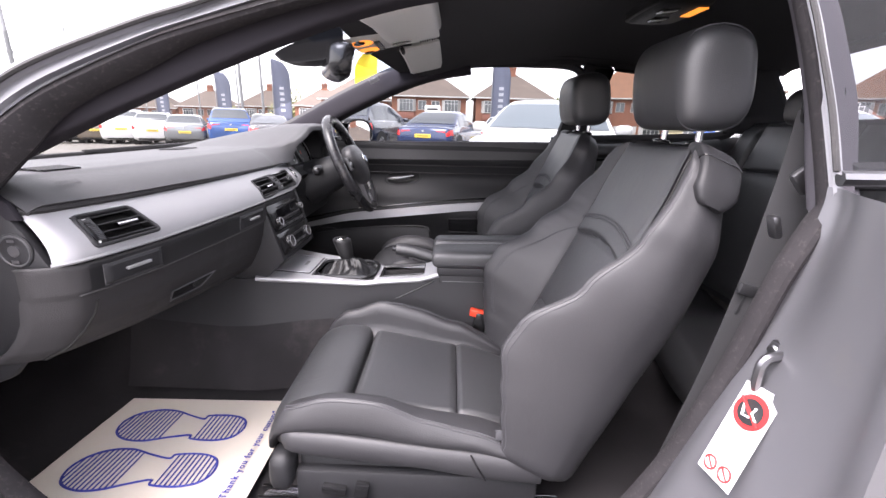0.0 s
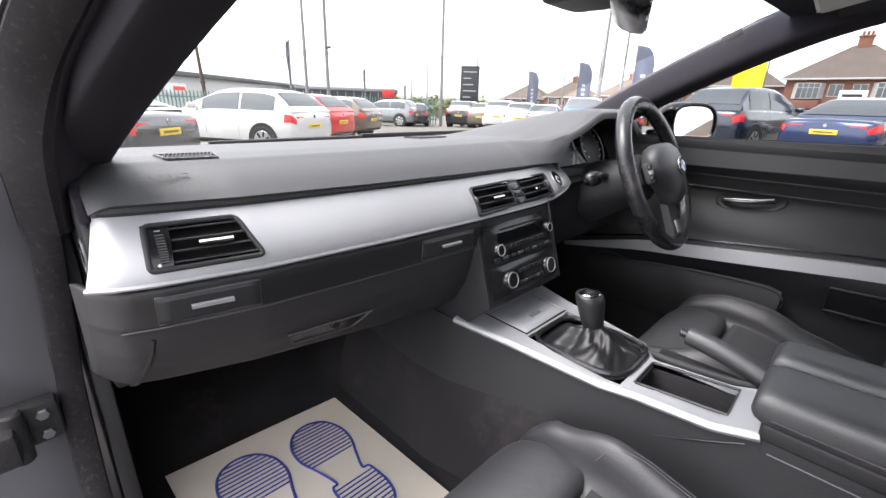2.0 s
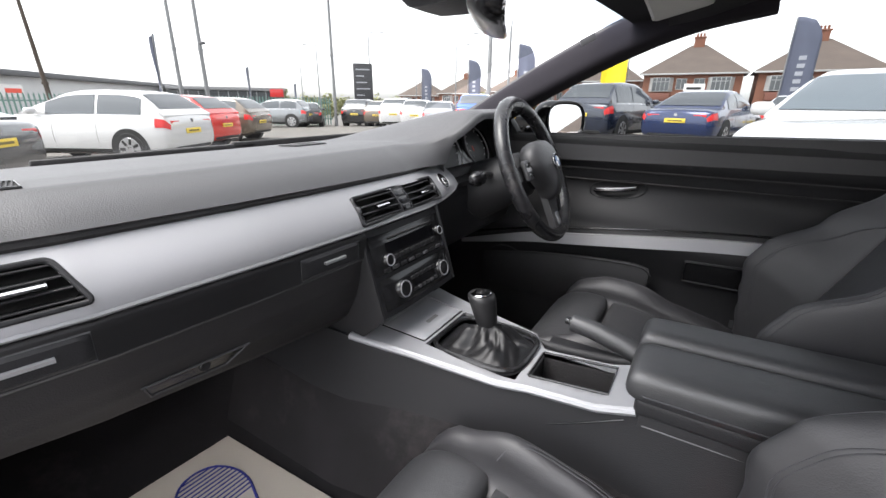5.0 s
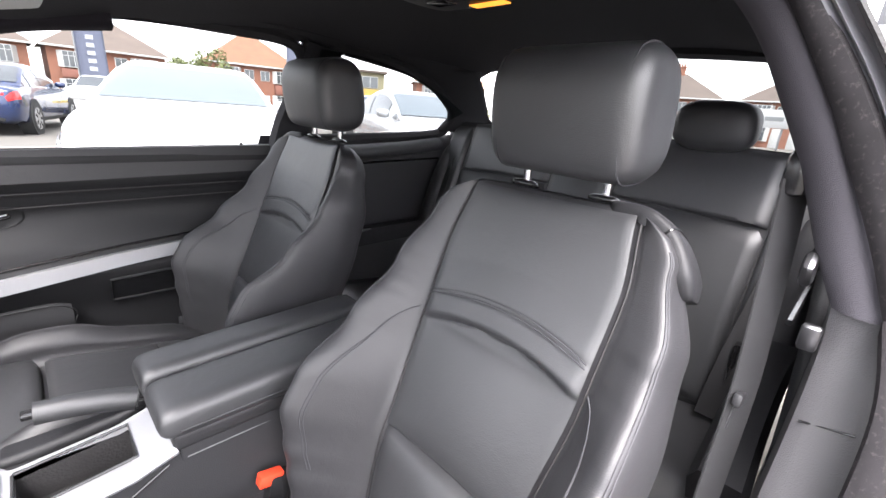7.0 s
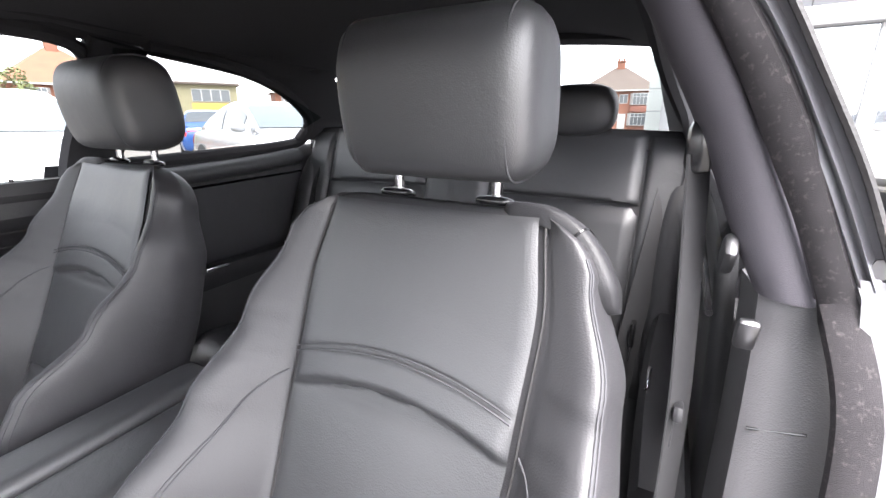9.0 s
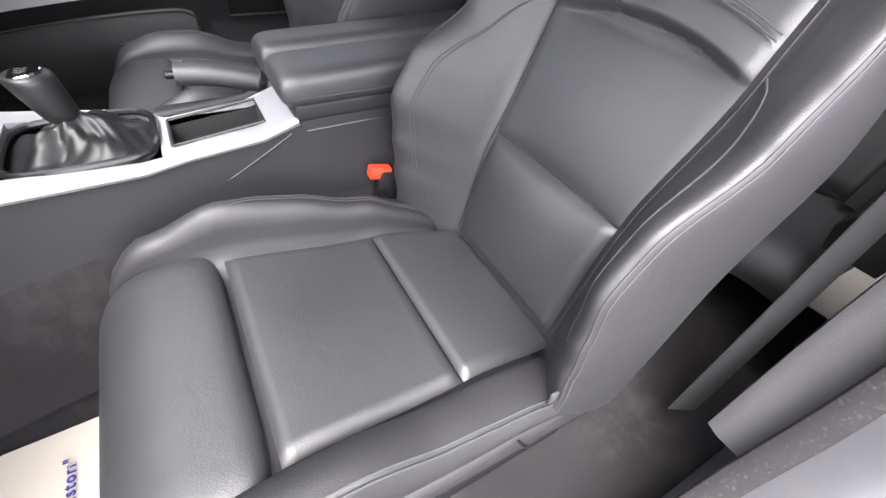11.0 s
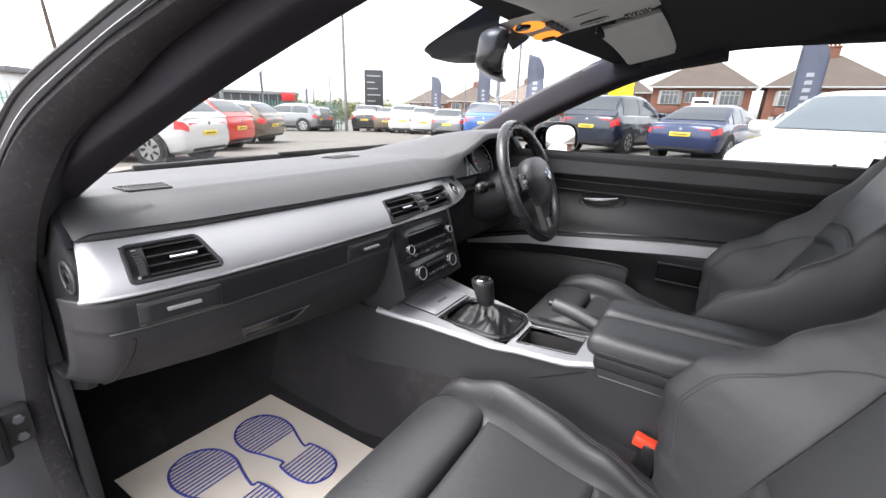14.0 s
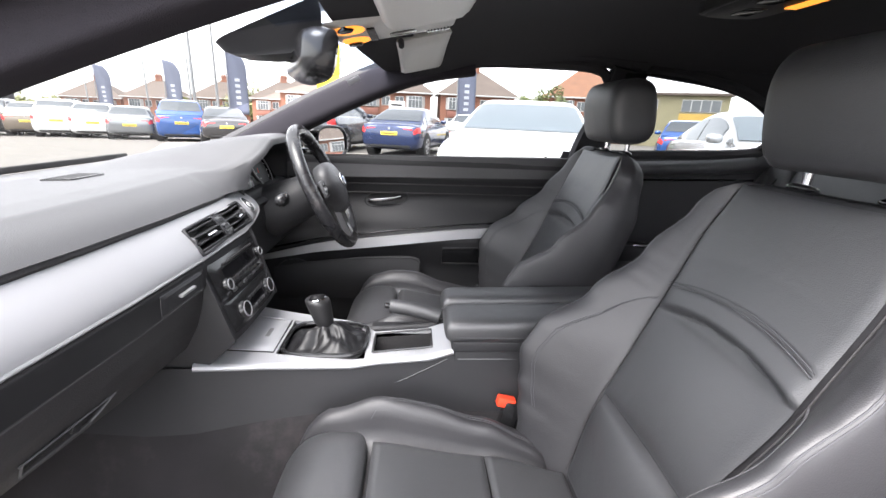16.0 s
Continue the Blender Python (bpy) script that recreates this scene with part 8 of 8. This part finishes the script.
for k in range(11):
    y = 0.75 - 1.78 * k
    part("mullion", span((-0.06, y - 0.26, 0), (0.10, y, 3.0), 0.01), CLAD, sh, "grey window mullion")
    part("glazing", span((0.02, y - 1.78, 0.05), (0.04, y - 0.26, 2.95), 0), SHOW_GLASS, sh, "tall showroom glass")
part("door_handle", span((-0.10, -2.0, 0.9), (-0.06, -1.96, 1.3), 0.01), CHROME, sh)
sh.matrix_world = pose(12.0, 0.5, 0, 0, 0, -4)

put_car(SALOON, "silver", "silver saloon parked before the showroom", (9.6, -3.2), 150)
# behind the car: white notice board, pale clad wall, netting; fence and far showroom ahead
nb = thing("notice_board", "white board on posts with dark lettering", "sign")
part("board", span((-1.5, -0.03, 1.55), (1.5, 0.03, 2.35), 0.01), mat("board_white", (0.40, 0.40, 0.40), 0.6, 0, 0.06, 2), nb)
for x in (-1.3, 1.3):
    part("post", span((x - 0.04, 0.03, 0), (x + 0.04, 0.09, 2.3), 0.01), STEEL, nb)
flat_text("Warranty", 0.36, Matrix.Translation((-0.35, -0.036, 1.93)) @ pose(0, 0, 0, 90, 0, 0), TYRE, nb, "dark printed word")
part("letter_bar", span((0.55, -0.036, 1.86), (1.25, -0.031, 2.04), 0), STEEL, nb)
nb.matrix_world = pose(*polar(78.3, 25), 0, 0, 0, -78.3)
cw = thing("clad_wall", "pale green-white clad wall with panel joints", "wall")
part("wall", span((0, -1.4, 0), (6, 1.1, 4.4), 0.02), mat("pale_panel", (0.50, 0.53, 0.51), 0.6, 0, 0.06, 0.6), cw)
for z in (0.7, 1.5, 2.3, 3.1, 3.9):
    part("joint", span((-0.01, -1.4, z), (0.0, 1.1, z + 0.025), 0), STEEL, cw)
cw.matrix_world = pose(18.5, 1.0, 0, 0, 0, 0)
GREEN = mat("green_fence_paint", (0.10, 0.20, 0.17), 0.6, 0, 0.15, 2)
fe = thing("palisade_fence", "green steel palisade fence", "fence")
for z in (0.4, 1.5):
    part("rail", span((-14, 0.02, z), (14, 0.06, z + 0.06), 0), GREEN, fe)
pale = join(box((0, 0, 0.92), (0.075, 0.02, 1.84), 0), box((0, 0, 1.86), (0.04, 0.02, 0.08), 0))
pm = part("pale", pale, GREEN, fe)
pm.location = (-14, 0, 0)
for k in range(1, 140):
    o = new("pale", pm.data)
    o.parent = fe
    o.location = (-14 + 0.2 * k, 0, 0)
fe.matrix_world = pose(*polar(-70, 31), 0, 0, 0, 68)
gs = thing("far_showroom", "white framed glass showroom in the distance", "building")
part("roof", span((-9, -0.6, 4.6), (9, 8, 5.1), 0.03), CLAD, gs, "flat white roof")
part("back_wall", span((-9, 2, 0), (9, 8, 4.6), 0.02), CLAD, gs)
for k in range(13):
    part("column", span((-9 + 1.47 * k, -0.1, 0), (-8.85 + 1.47 * k, 0.1, 4.6), 0), CLAD, gs)
for k in range(12):
    part("glazing", span((-8.85 + 1.47 * k, 0.0, 0.1), (-7.53 + 1.47 * k, 0.03, 4.5), 0), CGLASS, gs)
part("sign_panel", span((6.4, -0.7, 3.6), (8.6, -0.62, 4.9), 0.02), LAMP_RED, gs, "red sign panel")
gs.matrix_world = pose(*polar(-57, 84), 0, 0, 0, 57)
rs = thing("road_sign", "white rectangular road sign on a thin post", "sign")
part("board", span((-0.6, -0.02, 1.9), (0.6, 0.02, 2.7), 0.01), WHITE, rs)
part("post", rod((0, 0.03, 0), (0, 0.03, 2.7), 0.035, 8), STEEL, rs)
for k in range(2):
    part("letter_bar", span((-0.45, -0.026, 2.05 + 0.3 * k), (0.4, -0.021, 2.2 + 0.3 * k), 0), TYRE, rs)
rs.location = (*polar(-2.6, 34), 0)

# everything outside stands on the falling ground
for ob in set(bpy.data.objects) - INDOORS:
    if ob.parent is None and ob.type == "EMPTY":
        ob.location.z += ground_z(ob.location.x, ob.location.y)
